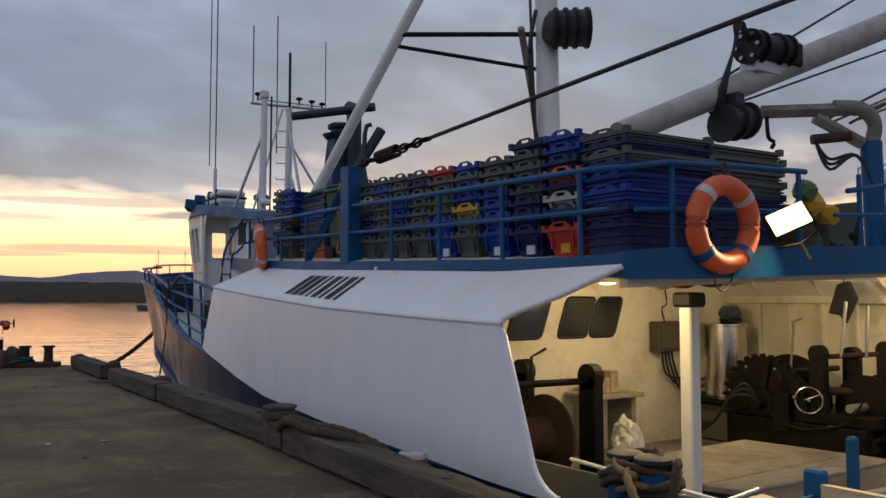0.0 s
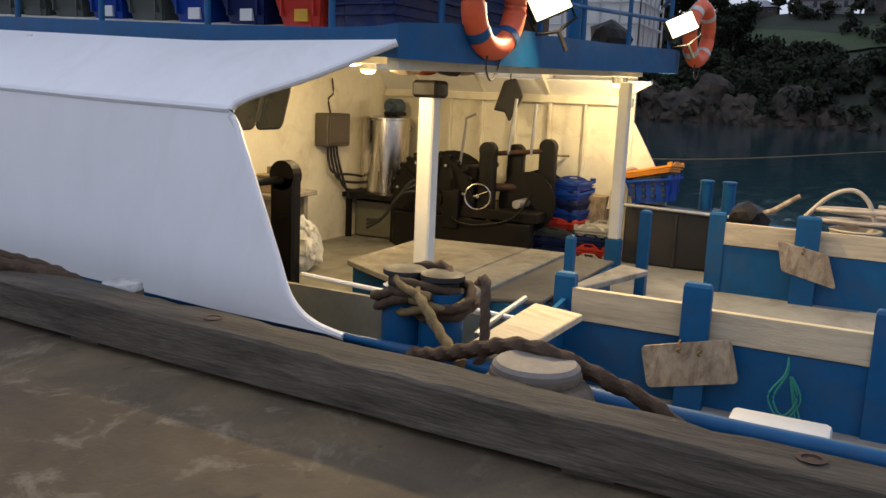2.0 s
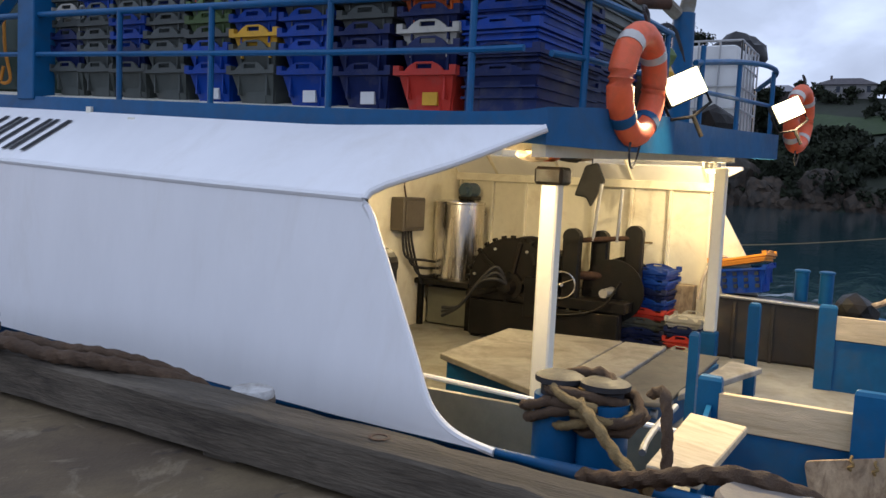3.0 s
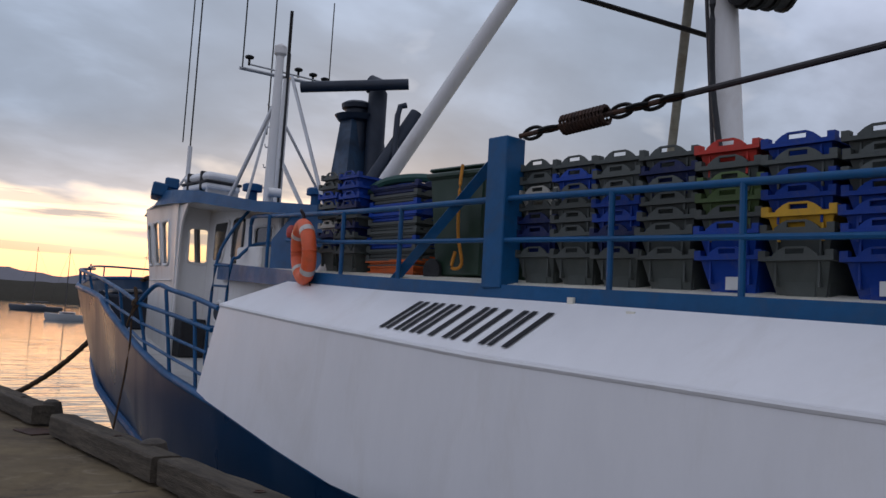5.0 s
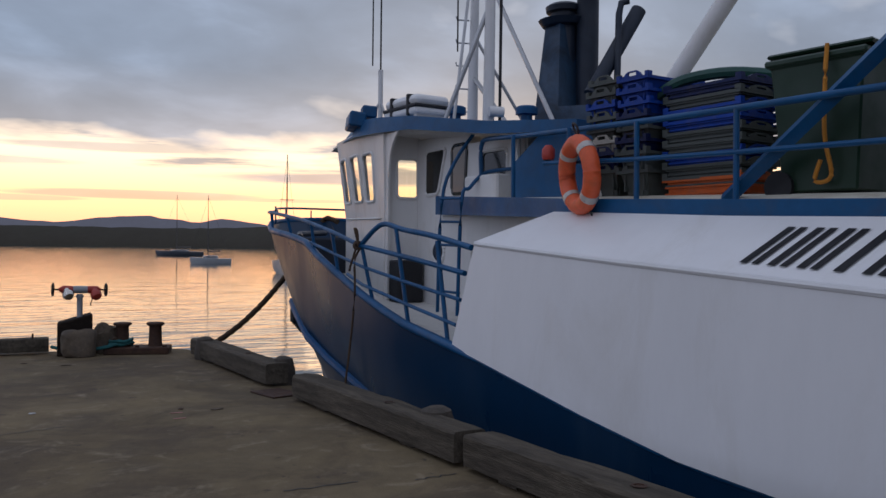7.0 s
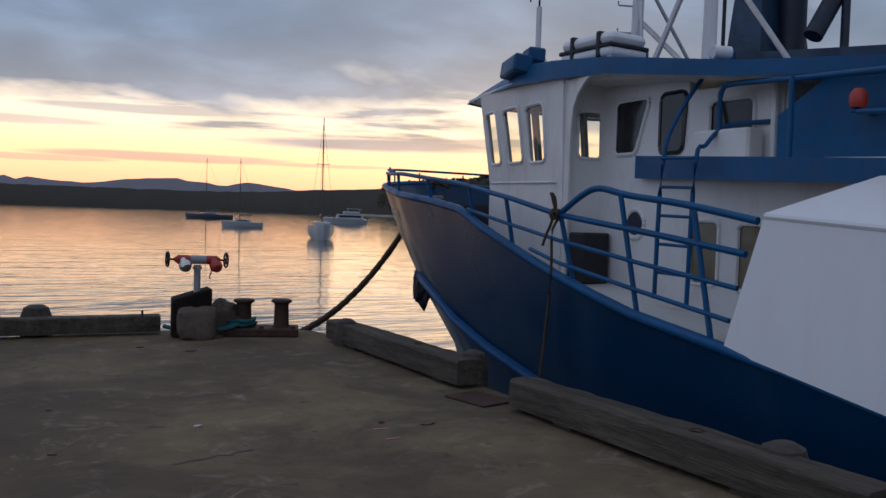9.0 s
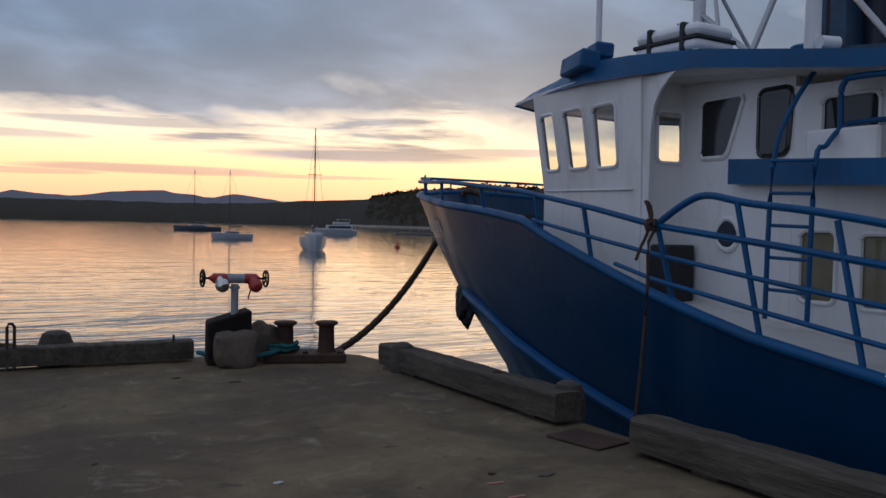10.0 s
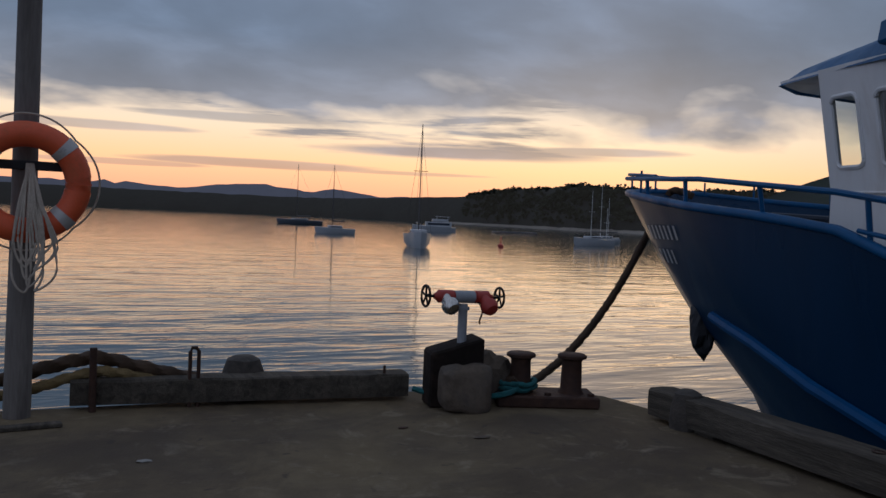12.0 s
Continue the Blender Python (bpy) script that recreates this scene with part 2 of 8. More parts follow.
BLACK = surface("black_rubber", (0.015, 0.015, 0.017), 0.6, vary=0.2, grain=10, bump=0.2)
CABLE = surface("wire_rope", (0.05, 0.045, 0.045), 0.6, 0.4, vary=0.25, grain=20, bump=0.4, bump_scale=150)
TIMBER = surface("weathered_timber", (0.100, 0.083, 0.062), 0.9, spec=0.2, vary=0.36, grain=5, bump=0.9, bump_scale=16, dirt=(0.032, 0.026, 0.020), dirt_amount=0.38, dirt_scale=3.0, stretch=(6, 0.6, 6))
BOARD = surface("new_sawn_board", (0.55, 0.45, 0.30), 0.7, vary=0.18, grain=5, bump=0.4, bump_scale=30, dirt=(0.30, 0.22, 0.13), dirt_amount=0.25, dirt_scale=3, stretch=(5, 0.6, 8))
PLY = surface("scuffed_plywood", (0.40, 0.31, 0.21), 0.75, vary=0.25, grain=7, bump=0.3, dirt=(0.16, 0.11, 0.07), dirt_amount=0.45, dirt_scale=6, stretch=(2, 2, 1))
HATCH = surface("worn_hatch_board", (0.30, 0.28, 0.24), 0.75, vary=0.22, grain=3, bump=0.35, dirt=(0.12, 0.10, 0.08), dirt_amount=0.35, dirt_scale=2)
HATCH_DARK = surface("tarred_hatch_board", (0.07, 0.068, 0.062), 0.7, vary=0.25, grain=4, bump=0.35, dirt=(0.16, 0.14, 0.12), dirt_amount=0.2)
ORANGE = surface("lifebuoy_orange", (0.75, 0.115, 0.035), 0.5, vary=0.1, grain=6, bump=0.12, dirt=(0.40, 0.12, 0.05), dirt_amount=0.15, dirt_scale=6)
TAPE = surface("grey_reflective_tape", (0.50, 0.47, 0.43), 0.35, 0.2, vary=0.1, grain=12)
ROPE = surface("tarred_brown_rope", (0.072, 0.042, 0.022), 0.9, vary=0.3, grain=18, bump=0.9, bump_scale=120)
ROPE_TAN = surface("tan_rope", (0.22, 0.15, 0.06), 0.9, vary=0.3, grain=20, bump=0.9, bump_scale=120)
ROPE_PALE = surface("pale_line", (0.45, 0.38, 0.30), 0.9, vary=0.2, grain=25, bump=0.6)
ROPE_GREEN = surface("green_twine", (0.02, 0.22, 0.16), 0.8, vary=0.2, grain=25)
ROPE_TEAL = surface("teal_rope", (0.02, 0.13, 0.13), 0.9, vary=0.3, grain=18, bump=0.8, bump_scale=120)
BIN_GREEN = surface("green_bin_plastic", (0.006, 0.030, 0.013), 0.45, vary=0.12, grain=4, bump=0.05)
IBC_WHITE = surface("milky_tank_plastic", (0.62, 0.62, 0.60), 0.4, vary=0.08, grain=2)
NAVY_SOOT = surface("sooty_blue_paint", (0.012, 0.02, 0.035), 0.55, vary=0.3, grain=3, bump=0.15)
SIGN_BLACK = surface("black_marking_paint", (0.03, 0.03, 0.035), 0.5, vary=0.15, grain=8, bump=0.0)
CONCRETE = concrete_material()
BLOCK = surface("old_concrete_block", (0.14, 0.108, 0.078), 0.9, spec=0.2, vary=0.3, grain=6, bump=0.8, bump_scale=40, dirt=(0.08, 0.07, 0.06), dirt_amount=0.4, dirt_scale=4)
SEA = sea_material()
DARK_GLOSS = surface("dark_window_glass", (0.02, 0.022, 0.022), 0.08, vary=0.1, grain=2, bump=0.0)
# opaque, smooth beige for the lower house panes
BEIGE_PANE = surface("beige_window_pane", (0.20, 0.165, 0.10), 0.12, vary=0.15, grain=2, bump=0.0)
PANE = glass_pane("window_glass")
LED = glow("floodlight_face", (1.0, 0.88, 0.52), 1.8)
BULB = glow("deckhead_diffuser", (1.0, 0.84, 0.42), 2.0)
RED = surface("red_fitting_paint", (0.42, 0.045, 0.03), 0.45, vary=0.15, grain=8, bump=0.1)
TUBS = [surface("tub_plastic_" + n, c, 0.46, vary=0.12, grain=5, bump=0.06, spec=0.25, island=0.14, dirt=(0.12, 0.11, 0.09), dirt_amount=0.05, dirt_scale=5) for n, c in (
    ("grey", (0.080, 0.090, 0.082)), ("blue", (0.002, 0.042, 0.27)), ("navy", (0.006, 0.015, 0.075)), ("red", (0.55, 0.045, 0.03)), ("orange", (0.58, 0.11, 0.02)),
    ("yellow", (0.62, 0.34, 0.03)), ("pale", (0.42, 0.40, 0.34)), ("moss", (0.09, 0.14, 0.05)))]
G, B, N, R, O, Y, W, M = range(8)


# ---- builders ----
def thing(name, loc, label="", category="", group="", kind=""):
    ob = new(name)
    ob.empty_display_size = 0.2
    ob.location = loc
    return tagged(ob, label, category, group, kind)


def origin(ob):
    v = Vector((0, 0, 0))
    while ob:
        v += ob.location
        ob = ob.parent
    return v


def part(name, bm, material, parent=None, label="", smooth=False):
    """Links a bmesh in world metres as one mesh under a thing or part."""
    me = bpy.data.meshes.new(name)
    if parent:
        bmesh.ops.translate(bm, vec=-origin(parent), verts=bm.verts)
    bm.to_mesh(me)
    bm.free()
    for m in (material if isinstance(material, (list, tuple)) else [material]):
        me.materials.append(m)
    if smooth:
        me.shade_smooth()
        me.set_sharp_from_angle(angle=radians(40))
    ob = new(name, me)
    ob.parent = parent
    if label:
        ob["label"] = label
    return ob


def solo(name, bm, material, loc, label, category, group="", kind="", smooth=False):
    """A thing of one mesh, with its origin at loc."""
    bmesh.ops.translate(bm, vec=-Vector(loc), verts=bm.verts)
    ob = part(name, bm, material, None, "", smooth)
    ob.location = loc
    return tagged(ob, label, category, group, kind)


def mesh():
    return bmesh.new()


def box(bm, lo, hi, bevel=0.0, m=None, seg=1):
    lo, hi = Vector(lo), Vector(hi)
    c, s = (lo + hi) / 2, hi - lo
    mat = Matrix.Translation(c) @ Matrix.Diagonal((*s, 1))
    r = bmesh.ops.create_cube(bm, size=1, matrix=(m @ mat) if m else mat)
    if bevel:
        es = {e for v in r["verts"] for e in v.link_edges}
        bmesh.ops.bevel(bm, geom=list(es), offset=bevel, segments=seg, affect="EDGES", profile=0.5)
    return bm


def tube(bm, pts, r, n=8, closed=False, twist=0.0, lobes=0):
    """A round bar or rope along pts; r is a number or one per point. lobes and twist give laid rope."""
    pts = [Vector(p) for p in pts]
    rings = []
    ref = Vector((0, 0, 1))
    count = len(pts)
    run = 0.0
    for i, p in enumerate(pts):
        a = pts[(i - 1) % count] if closed or i else p
        b = pts[(i + 1) % count] if closed or i < count - 1 else p
        d = (b - a).normalized()
        side = d.cross(ref)
        if side.length < 0.05:
            side = d.cross(Vector((1, 0, 0)))
        side.normalize()
        up = side.cross(d)
        rad = r[i] if isinstance(r, (list, tuple)) else r
        run += (p - pts[i - 1]).length if i else 0
        ring = []
        for j in range(n):
            w = 2 * math.pi * j / n
            q = rad * (1 + (0.20 * math.cos(lobes * (w + run * twist)) if lobes else 0))
            ring.append(bm.verts.new(p + (side * math.cos(w) + up * math.sin(w)) * q))
        rings.append(ring)
    for i in range(count if closed else count - 1):
        a, b = rings[i], rings[(i + 1) % count]
        for j in range(n):
            bm.faces.new((a[j], a[(j + 1) % n], b[(j + 1) % n], b[j]))
    if not closed:
        bm.faces.new(rings[0][::-1])
        bm.faces.new(rings[-1])
    return bm


def curve(pts, n=8):
    """Smooth points through pts."""
    pts = [Vector(p) for p in pts]
    out = []
    for i in range(len(pts) - 1):
        p0, p1, p2, p3 = pts[max(i - 1, 0)], pts[i], pts[i + 1], pts[min(i + 2, len(pts) - 1)]
        for j in range(n):
            t = j / n
            out.append(0.5 * (2 * p1 + (p2 - p0) * t + (2 * p0 - 5 * p1 + 4 * p2 - p3) * t * t + (3 * p1 - p0 - 3 * p2 + p3) * t ** 3))
    out.append(pts[-1])
    return out


def lathe(bm, profile, m=None, n=24):
    """Turns (radius, height) pairs about z."""
    rings = []
    for r, z in profile:
        rings.append([bm.verts.new((r * math.cos(2 * math.pi * j / n), r * math.sin(2 * math.pi * j / n), z)) for j in range(n)])
    for a, b in zip(rings, rings[1:]):
        for j in range(n):
            bm.faces.new((a[j], a[(j + 1) % n], b[(j + 1) % n], b[j]))
    bm.faces.new(rings[0][::-1])
    bm.faces.new(rings[-1])
    if m:
        bmesh.ops.transform(bm, matrix=m, verts=[v for r in rings for v in r])
    return bm


def slab(bm, poly, z0, z1):
    """A plan polygon raised from z0 to z1; each may be a function of x, y."""
    f0 = z0 if callable(z0) else (lambda x, y: z0)
    f1 = z1 if callable(z1) else (lambda x, y: z1)
    lo = [bm.verts.new((x, y, f0(x, y))) for x, y in poly]
    hi = [bm.verts.new((x, y, f1(x, y))) for x, y in poly]
    bm.faces.new(lo[::-1])
    bm.faces.new(hi)
    n = len(poly)
    for i in range(n):
        bm.faces.new((lo[i], lo[(i + 1) % n], hi[(i + 1) % n], hi[i]))
    return bm


def sheet(bm, grid, thick=0.0):
    """A surface through a grid of points, given thickness along its normal."""
    vs = [[bm.verts.new(p) for p in row] for row in grid]
    fs = []
    for i in range(len(vs) - 1):
        for j in range(len(vs[0]) - 1):
            fs.append(bm.faces.new((vs[i][j], vs[i][j + 1], vs[i + 1][j + 1], vs[i + 1][j])))
    if thick:
        bmesh.ops.recalc_face_normals(bm, faces=fs)
        bmesh.ops.solidify(bm, geom=fs, thickness=thick)
    return bm


def lerp_table(table, v):
    xs = [r[0] for r in table]
    return [float(np.interp(v, xs, [r[i] for r in table])) for i in range(1, len(table[0]))]


# ---- water, shores and wharf ----
def grid_plane(name, x0, x1, y0, y1, z, material, label, category):
    bm = mesh()
    f = [bm.verts.new((x, y, z)) for x, y in ((x0, y0), (x1, y0), (x1, y1), (x0, y1))]
    bm.faces.new(f)
    return solo(name, bm, material, (0, 0, z), label, category, kind="structure")


grid_plane("water", -3500, 3500, -3500, 4200, WATER, SEA, "rippled bay water reflecting the sunset", "water")


def far_material(name, color, haze_glow):
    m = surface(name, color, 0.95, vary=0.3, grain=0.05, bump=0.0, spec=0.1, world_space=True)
    # distance haze is painted in as an even emission
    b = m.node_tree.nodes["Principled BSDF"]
    b.inputs["Emission Color"].default_value = (*haze_glow, 1)
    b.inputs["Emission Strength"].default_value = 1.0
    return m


def ridge(name, material, az0, az1, dist, heights, label, depth=200.0, rough=1.0, wl=40):
    """A range of hills along the far shore between two bearings; heights by bearing, in metres."""
    bm = mesh()
    n = 160
    rows = []
    for i in range(n + 1):
        az = az0 + (az1 - az0) * i / n
        d = lerp_table(dist, az)[0]
        h = lerp_table(heights, az)[0]
        h *= 1 + 0.06 * rough * noise.noise((az * 1.7, dist[0][1], 0))
        h += rough * 1.6 * abs(noise.noise((az * 14.0, 3.0, 0))) + rough * 0.8 * noise.noise((az * 45.0, 9.0, 0))
        s, c = math.sin(radians(az)), math.cos(radians(az))
        rows.append([(d * s, d * c, WATER - 1), ((d + depth * 0.05) * s, (d + depth * 0.05) * c, WATER + 0.30 * h), ((d + depth * 0.5) * s, (d + depth * 0.5) * c, WATER + h),
                     ((d + depth) * s, (d + depth) * c, WATER - 1)])
    sheet(bm, rows)
    return solo(name, bm, material, (rows[0][0][0], rows[0][0][1], WATER), label, "hills", kind="structure", smooth=True)


# both ranges carry painted haze as a faint glow of their own
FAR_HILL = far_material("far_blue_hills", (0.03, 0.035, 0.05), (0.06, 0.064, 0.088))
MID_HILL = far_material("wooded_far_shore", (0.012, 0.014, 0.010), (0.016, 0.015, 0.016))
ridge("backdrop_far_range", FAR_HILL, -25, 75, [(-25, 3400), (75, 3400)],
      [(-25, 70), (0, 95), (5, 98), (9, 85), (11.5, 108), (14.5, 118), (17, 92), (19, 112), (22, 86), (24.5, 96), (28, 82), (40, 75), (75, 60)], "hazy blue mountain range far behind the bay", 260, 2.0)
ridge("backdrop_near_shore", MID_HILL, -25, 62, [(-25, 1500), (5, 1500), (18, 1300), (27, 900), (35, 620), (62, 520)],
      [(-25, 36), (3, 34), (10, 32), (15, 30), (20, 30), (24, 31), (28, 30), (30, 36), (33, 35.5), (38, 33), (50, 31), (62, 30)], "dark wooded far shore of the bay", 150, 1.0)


def leaf_crowns(name, spots, material, label, seed, leaf=0.5, per=120, category="trees"):
    """Woods as one object: many small leaf cards gathered in clumps about limbs."""
    rng = random.Random(seed)
    verts, faces = [], []
    for x, y, z, r, h in spots:
        clumps = [(x + rng.gauss(0, r * 0.42), y + rng.gauss(0, r * 0.42), z + h * (0.35 + 0.65 * rng.random()), r * rng.uniform(0.22, 0.5)) for _ in range(9)]
        for _ in range(per):
            cx, cy, cz, cr = rng.choice(clumps)
            v = Vector((rng.gauss(0, 1), rng.gauss(0, 1), rng.gauss(0, 0.7))).normalized() * cr * rng.random() ** 0.4
            c = Vector((cx, cy, cz)) + v
            a = Vector((rng.gauss(0, 1), rng.gauss(0, 1), rng.gauss(0, 1))).normalized() * leaf * rng.uniform(0.6, 1.4)
            b = a.orthogonal().normalized() * leaf * rng.uniform(0.5, 1.1)
            i = len(verts)
            verts += [c - a, c + b, c + a, c - b]
            faces.append((i, i + 1, i + 2, i + 3))
    me = bpy.data.meshes.new(name)
    me.from_pydata([tuple(v) for v in verts], [], faces)
    me.materials.append(material)
    return tagged(new(name, me), label, category, kind="stuff")


LEAF = surface("dark_gum_leaves", (0.014, 0.018, 0.009), 0.85, vary=0.4, grain=0.4, bump=0.0, spec=0.15, world_space=True)
BUSH = surface("shore_scrub_leaves", (0.014, 0.018, 0.009), 0.85, vary=0.45, grain=0.3, bump=0.0, spec=0.15, world_space=True)
rng = random.Random(5)
spots = []
for i in range(260):
    az = rng.uniform(27.5, 50)
    d = lerp_table([(27, 910), (35, 640), (62, 530)], az)[0] + 60 + rng.uniform(0, 30)
    h = lerp_table([(27, 30), (30, 36), (33, 35.5), (38, 33), (62, 30)], az)[0]
    spots.append((d * math.sin(radians(az)), d * math.cos(radians(az)), WATER + h * 0.88, rng.uniform(3, 6), rng.uniform(3, 7)))
leaf_crowns("far_wood_edge", spots, LEAF, "ragged line of dark trees on the far ridge", 11, 1.5, 60)
# trees down the slope below that ridge, and a strip of sand at its foot
spots = []
for i in range(560):
    az = rng.uniform(27.5, 48)
    k = rng.random()
    d = lerp_table([(27, 900), (35, 620), (62, 520)], az)[0] + 2 + 66 * k
    h = lerp_table([(27, 30), (30, 36), (33, 35.5), (38, 33), (62, 30)], az)[0]
    spots.append((d * math.sin(radians(az)), d * math.cos(radians(az)), WATER + h * (0.03 + 0.86 * k ** 0.8), rng.uniform(3, 6), rng.uniform(4, 8)))
# the slope leaves get the same kind of painted haze glow
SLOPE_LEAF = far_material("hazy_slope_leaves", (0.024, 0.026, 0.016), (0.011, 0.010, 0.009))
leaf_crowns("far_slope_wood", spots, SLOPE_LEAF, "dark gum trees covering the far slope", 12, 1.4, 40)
SAND = surface("pale_beach_sand", (0.30, 0.26, 0.21), 0.95, vary=0.3, grain=0.1, bump=0.0, spec=0.1, world_space=True)
bm = mesh()
rows = []
for i in range(80):
    az = 26 + 24 * i / 79
    d = lerp_table([(18, 1300), (27, 900), (35, 620), (62, 520)], az)[0]
    w = 1.3 + 0.9 * noise.noise((az * 2.1, 4.0, 0))
    rows.append([(r * math.sin(radians(az)), r * math.cos(radians(az)), z) for r, z in ((d - 14, WATER - 0.2), (d - 9, WATER + 0.15), (d + 1.5, WATER + 0.6 + w))])
sheet(bm, rows)
solo("backdrop_beach", bm, SAND, (rows[0][0][0], rows[0][0][1], WATER), "narrow pale beach below the wooded slope", "beach", kind="structure", smooth=True)

# near shore across the stern: a rocky bank with scrub, lawn and houses
GRASS = surface("bank_grass", (0.014, 0.021, 0.008), 0.95, vary=0.4, grain=0.15, bump=0.3, bump_scale=2, dirt=(0.012, 0.013, 0.007), dirt_amount=0.45, dirt_scale=0.06, world_space=True)
LAWN = surface("mown_lawn", (0.026, 0.046, 0.013), 0.95, vary=0.35, grain=0.3, bump=0.2, bump_scale=3, world_space=True)
ROCK = surface("shore_rock", (0.050, 0.034, 0.021), 0.9, vary=0.4, grain=0.6, bump=0.8, bump_scale=2.5, dirt=(0.014, 0.012, 0.008), dirt_amount=0.6, dirt_scale=0.35, world_space=True)


def bank_height(u):
    """Height over the water, u metres in from the shoreline."""
    return float(np.interp(u, [-6, 0, 5, 18, 39, 70, 92, 150, 330], [-2, 0, 4.5, 11.5, 19.5, 30, 39.5, 42, 38]))


BANK_X = 250.0


def shoreline(y):
    return BANK_X - 0.25 * max(y - 80, 0) + 11 * noise.noise((y * 0.028, 2, 0)) + 5 * noise.noise((y * 0.10, 7, 0))


bm = mesh()
rows = []
for i in range(71):
    y = -220 + i * 6.5
    row = []
    for u in (-6, 0, 5, 12, 18, 28, 39, 54, 70, 82, 92, 120, 150, 330):
        row.append((shoreline(y) + u, y, WATER + bank_height(u) * (1 + 0.12 * noise.noise((y * 0.015, u * 0.02, 5)))))
    rows.append(row)
sheet(bm, rows)
solo("ground_far_bank", bm, GRASS, (BANK_X, 0, WATER), "steep grassy bank above the rocky shore", "bank", kind="structure", smooth=True)


def boulder(bm, c, s, seed, sub=3):
    start = len(bm.verts)
    r = bmesh.ops.create_icosphere(bm, subdivisions=sub, radius=1, matrix=Matrix.Identity(4))
    for v in r["verts"]:
        p = v.co.copy()
        q = 1 + 0.35 * noise.noise(p * 1.3 + Vector((seed, 0, 0))) + 0.16 * noise.noise(p * 3.4 + Vector((0, seed, 0)))
        v.co = Vector(c) + Vector((p.x * s[0], p.y * s[1], p.z * s[2])) * q


rng = random.Random(8)
for i in range(60):
    y = -135 + i * 4.2 + rng.uniform(-2.5, 2.5)
    edge = shoreline(y)
    bm = mesh()
    tall = rng.uniform(0.8, 3.6)
    boulder(bm, (edge + 1.5, y, WATER + tall * 0.3), (rng.uniform(1.5, 3.5), rng.uniform(1.5, 4.5), tall), i * 3.1, 2)
    solo("shore_rock", bm, ROCK, (edge + 1.5, y, WATER), "pale weathered rock at the waterline", "rock", "rocks along the shore", smooth=False)

# a brown outcrop standing out of the shore
for i, (y, tall, w) in enumerate(((46, 11, 8), (55, 8, 7), (64, 10, 8), (75, 6.5, 7), (37, 7, 6), (24, 9, 7), (12, 5, 6))):
    bm = mesh()
    x = shoreline(y) + 5
    boulder(bm, (x, y, WATER + tall * 0.30), (6, w, tall * 0.9), 40 + i * 5.3, 4)
    for v in bm.verts:
        v.co += Vector((1, 1, 1)) * (1.3 * noise.noise(v.co * 0.5) + 0.7 * noise.noise(v.co * 1.5))
    solo("shore_outcrop", bm, ROCK, (x, y, WATER), "dark brown rock outcrop above the waterline", "rock", "outcrop on the shore")

spots = []
for i in range(820):
    y = rng.uniform(-140, 165)
    u = rng.choice((6, 9, 12, 18, 24, 33, 42, 56, 70, 80, 88)) + rng.uniform(-4, 4)
    edge = shoreline(y)
    if 46 < u < 84 and -6 < y < 50 and rng.random() < 0.74:
        continue
    if u > 80 and -8 < y < 60 and rng.random() < 0.6:
        continue
    spots.append((edge + u, y, WATER + bank_height(u) - 1, rng.uniform(3, 6), rng.uniform(3, 7.5)))
leaf_crowns("shore_scrub", spots, BUSH, "dense dark scrub on the shore bank", 3, 0.8, 150, "scrub")
bm = mesh()
rows = []
for i in range(15):
    y = -4 + i * 3.6
    rows.append([(shoreline(y) + u, y, WATER + bank_height(u) * (1 + 0.12 * noise.noise((y * 0.015, u * 0.02, 5))) + 0.7) for u in [52 + 3 * math.sin(i * 0.9) + q * (20 + 5 * math.sin(i * 0.6)) / 5 for q in range(6)]])
sheet(bm, rows, 0.2)
solo("lawn", bm, LAWN, (BANK_X + 60, 20, WATER + 26), "bright green mown lawn below the hill houses", "lawn", kind="structure", smooth=True)


BARK = surface("gum_bark", (0.07, 0.06, 0.05), 0.9, vary=0.3, grain=2, bump=0.4)


def gum_tree(x, y, z, height, spread, seed):
    """A tall open gum: tapered trunk with limbs under a broken crown."""
    rng = random.Random(seed)
    ob = thing("gum_tree", (x, y, z), "tall dark gum tree with a broken open crown", "tree", "gum trees on the bank")
    bm = mesh()
    tips = []
    top = Vector((x + rng.uniform(-1, 1), y + rng.uniform(-1, 1), z + height * 0.75))
    tube(bm, [(x, y, z), (x + 0.2, y, z + height * 0.35), top], [0.5, 0.38, 0.12], 8)
    for i in range(14):
        f = 0.55 + 0.42 * i / 14
        a = rng.uniform(0, 6.28)
        base = Vector((x, y, z)).lerp(top, f)
        tip = base + Vector((math.cos(a) * spread * rng.uniform(0.25, 0.85), math.sin(a) * spread * rng.uniform(0.25, 0.85), height * rng.uniform(0.08, 0.22)))
        tube(bm, [base, base.lerp(tip, 0.5) + Vector((0, 0, 0.5)), tip], [0.2, 0.13, 0.05], 6)
        tips.append(tip)
    part("trunk", bm, BARK, ob)
    verts, faces = [], []
    for tip in tips + [top + Vector((0, 0, height * 0.15))]:
        for _ in range(480):
            v = Vector((rng.gauss(0, 1), rng.gauss(0, 1), rng.gauss(0, 0.6))) * spread * 0.15
            c = tip + v - ob.location
            a = Vector((rng.gauss(0, 1), rng.gauss(0, 1), rng.gauss(0, 1))).normalized() * rng.uniform(0.3, 0.75)
            b = a.orthogonal().normalized() * rng.uniform(0.25, 0.6)
            i = len(verts)
            verts += [c - a, c + b, c + a, c - b]
            faces.append((i, i + 1, i + 2, i + 3))
    me = bpy.data.meshes.new("crown")
    me.from_pydata([tuple(v) for v in verts], [], faces)
    me.materials.append(LEAF)
    crown = new("crown", me)
    crown.parent = ob
    return ob


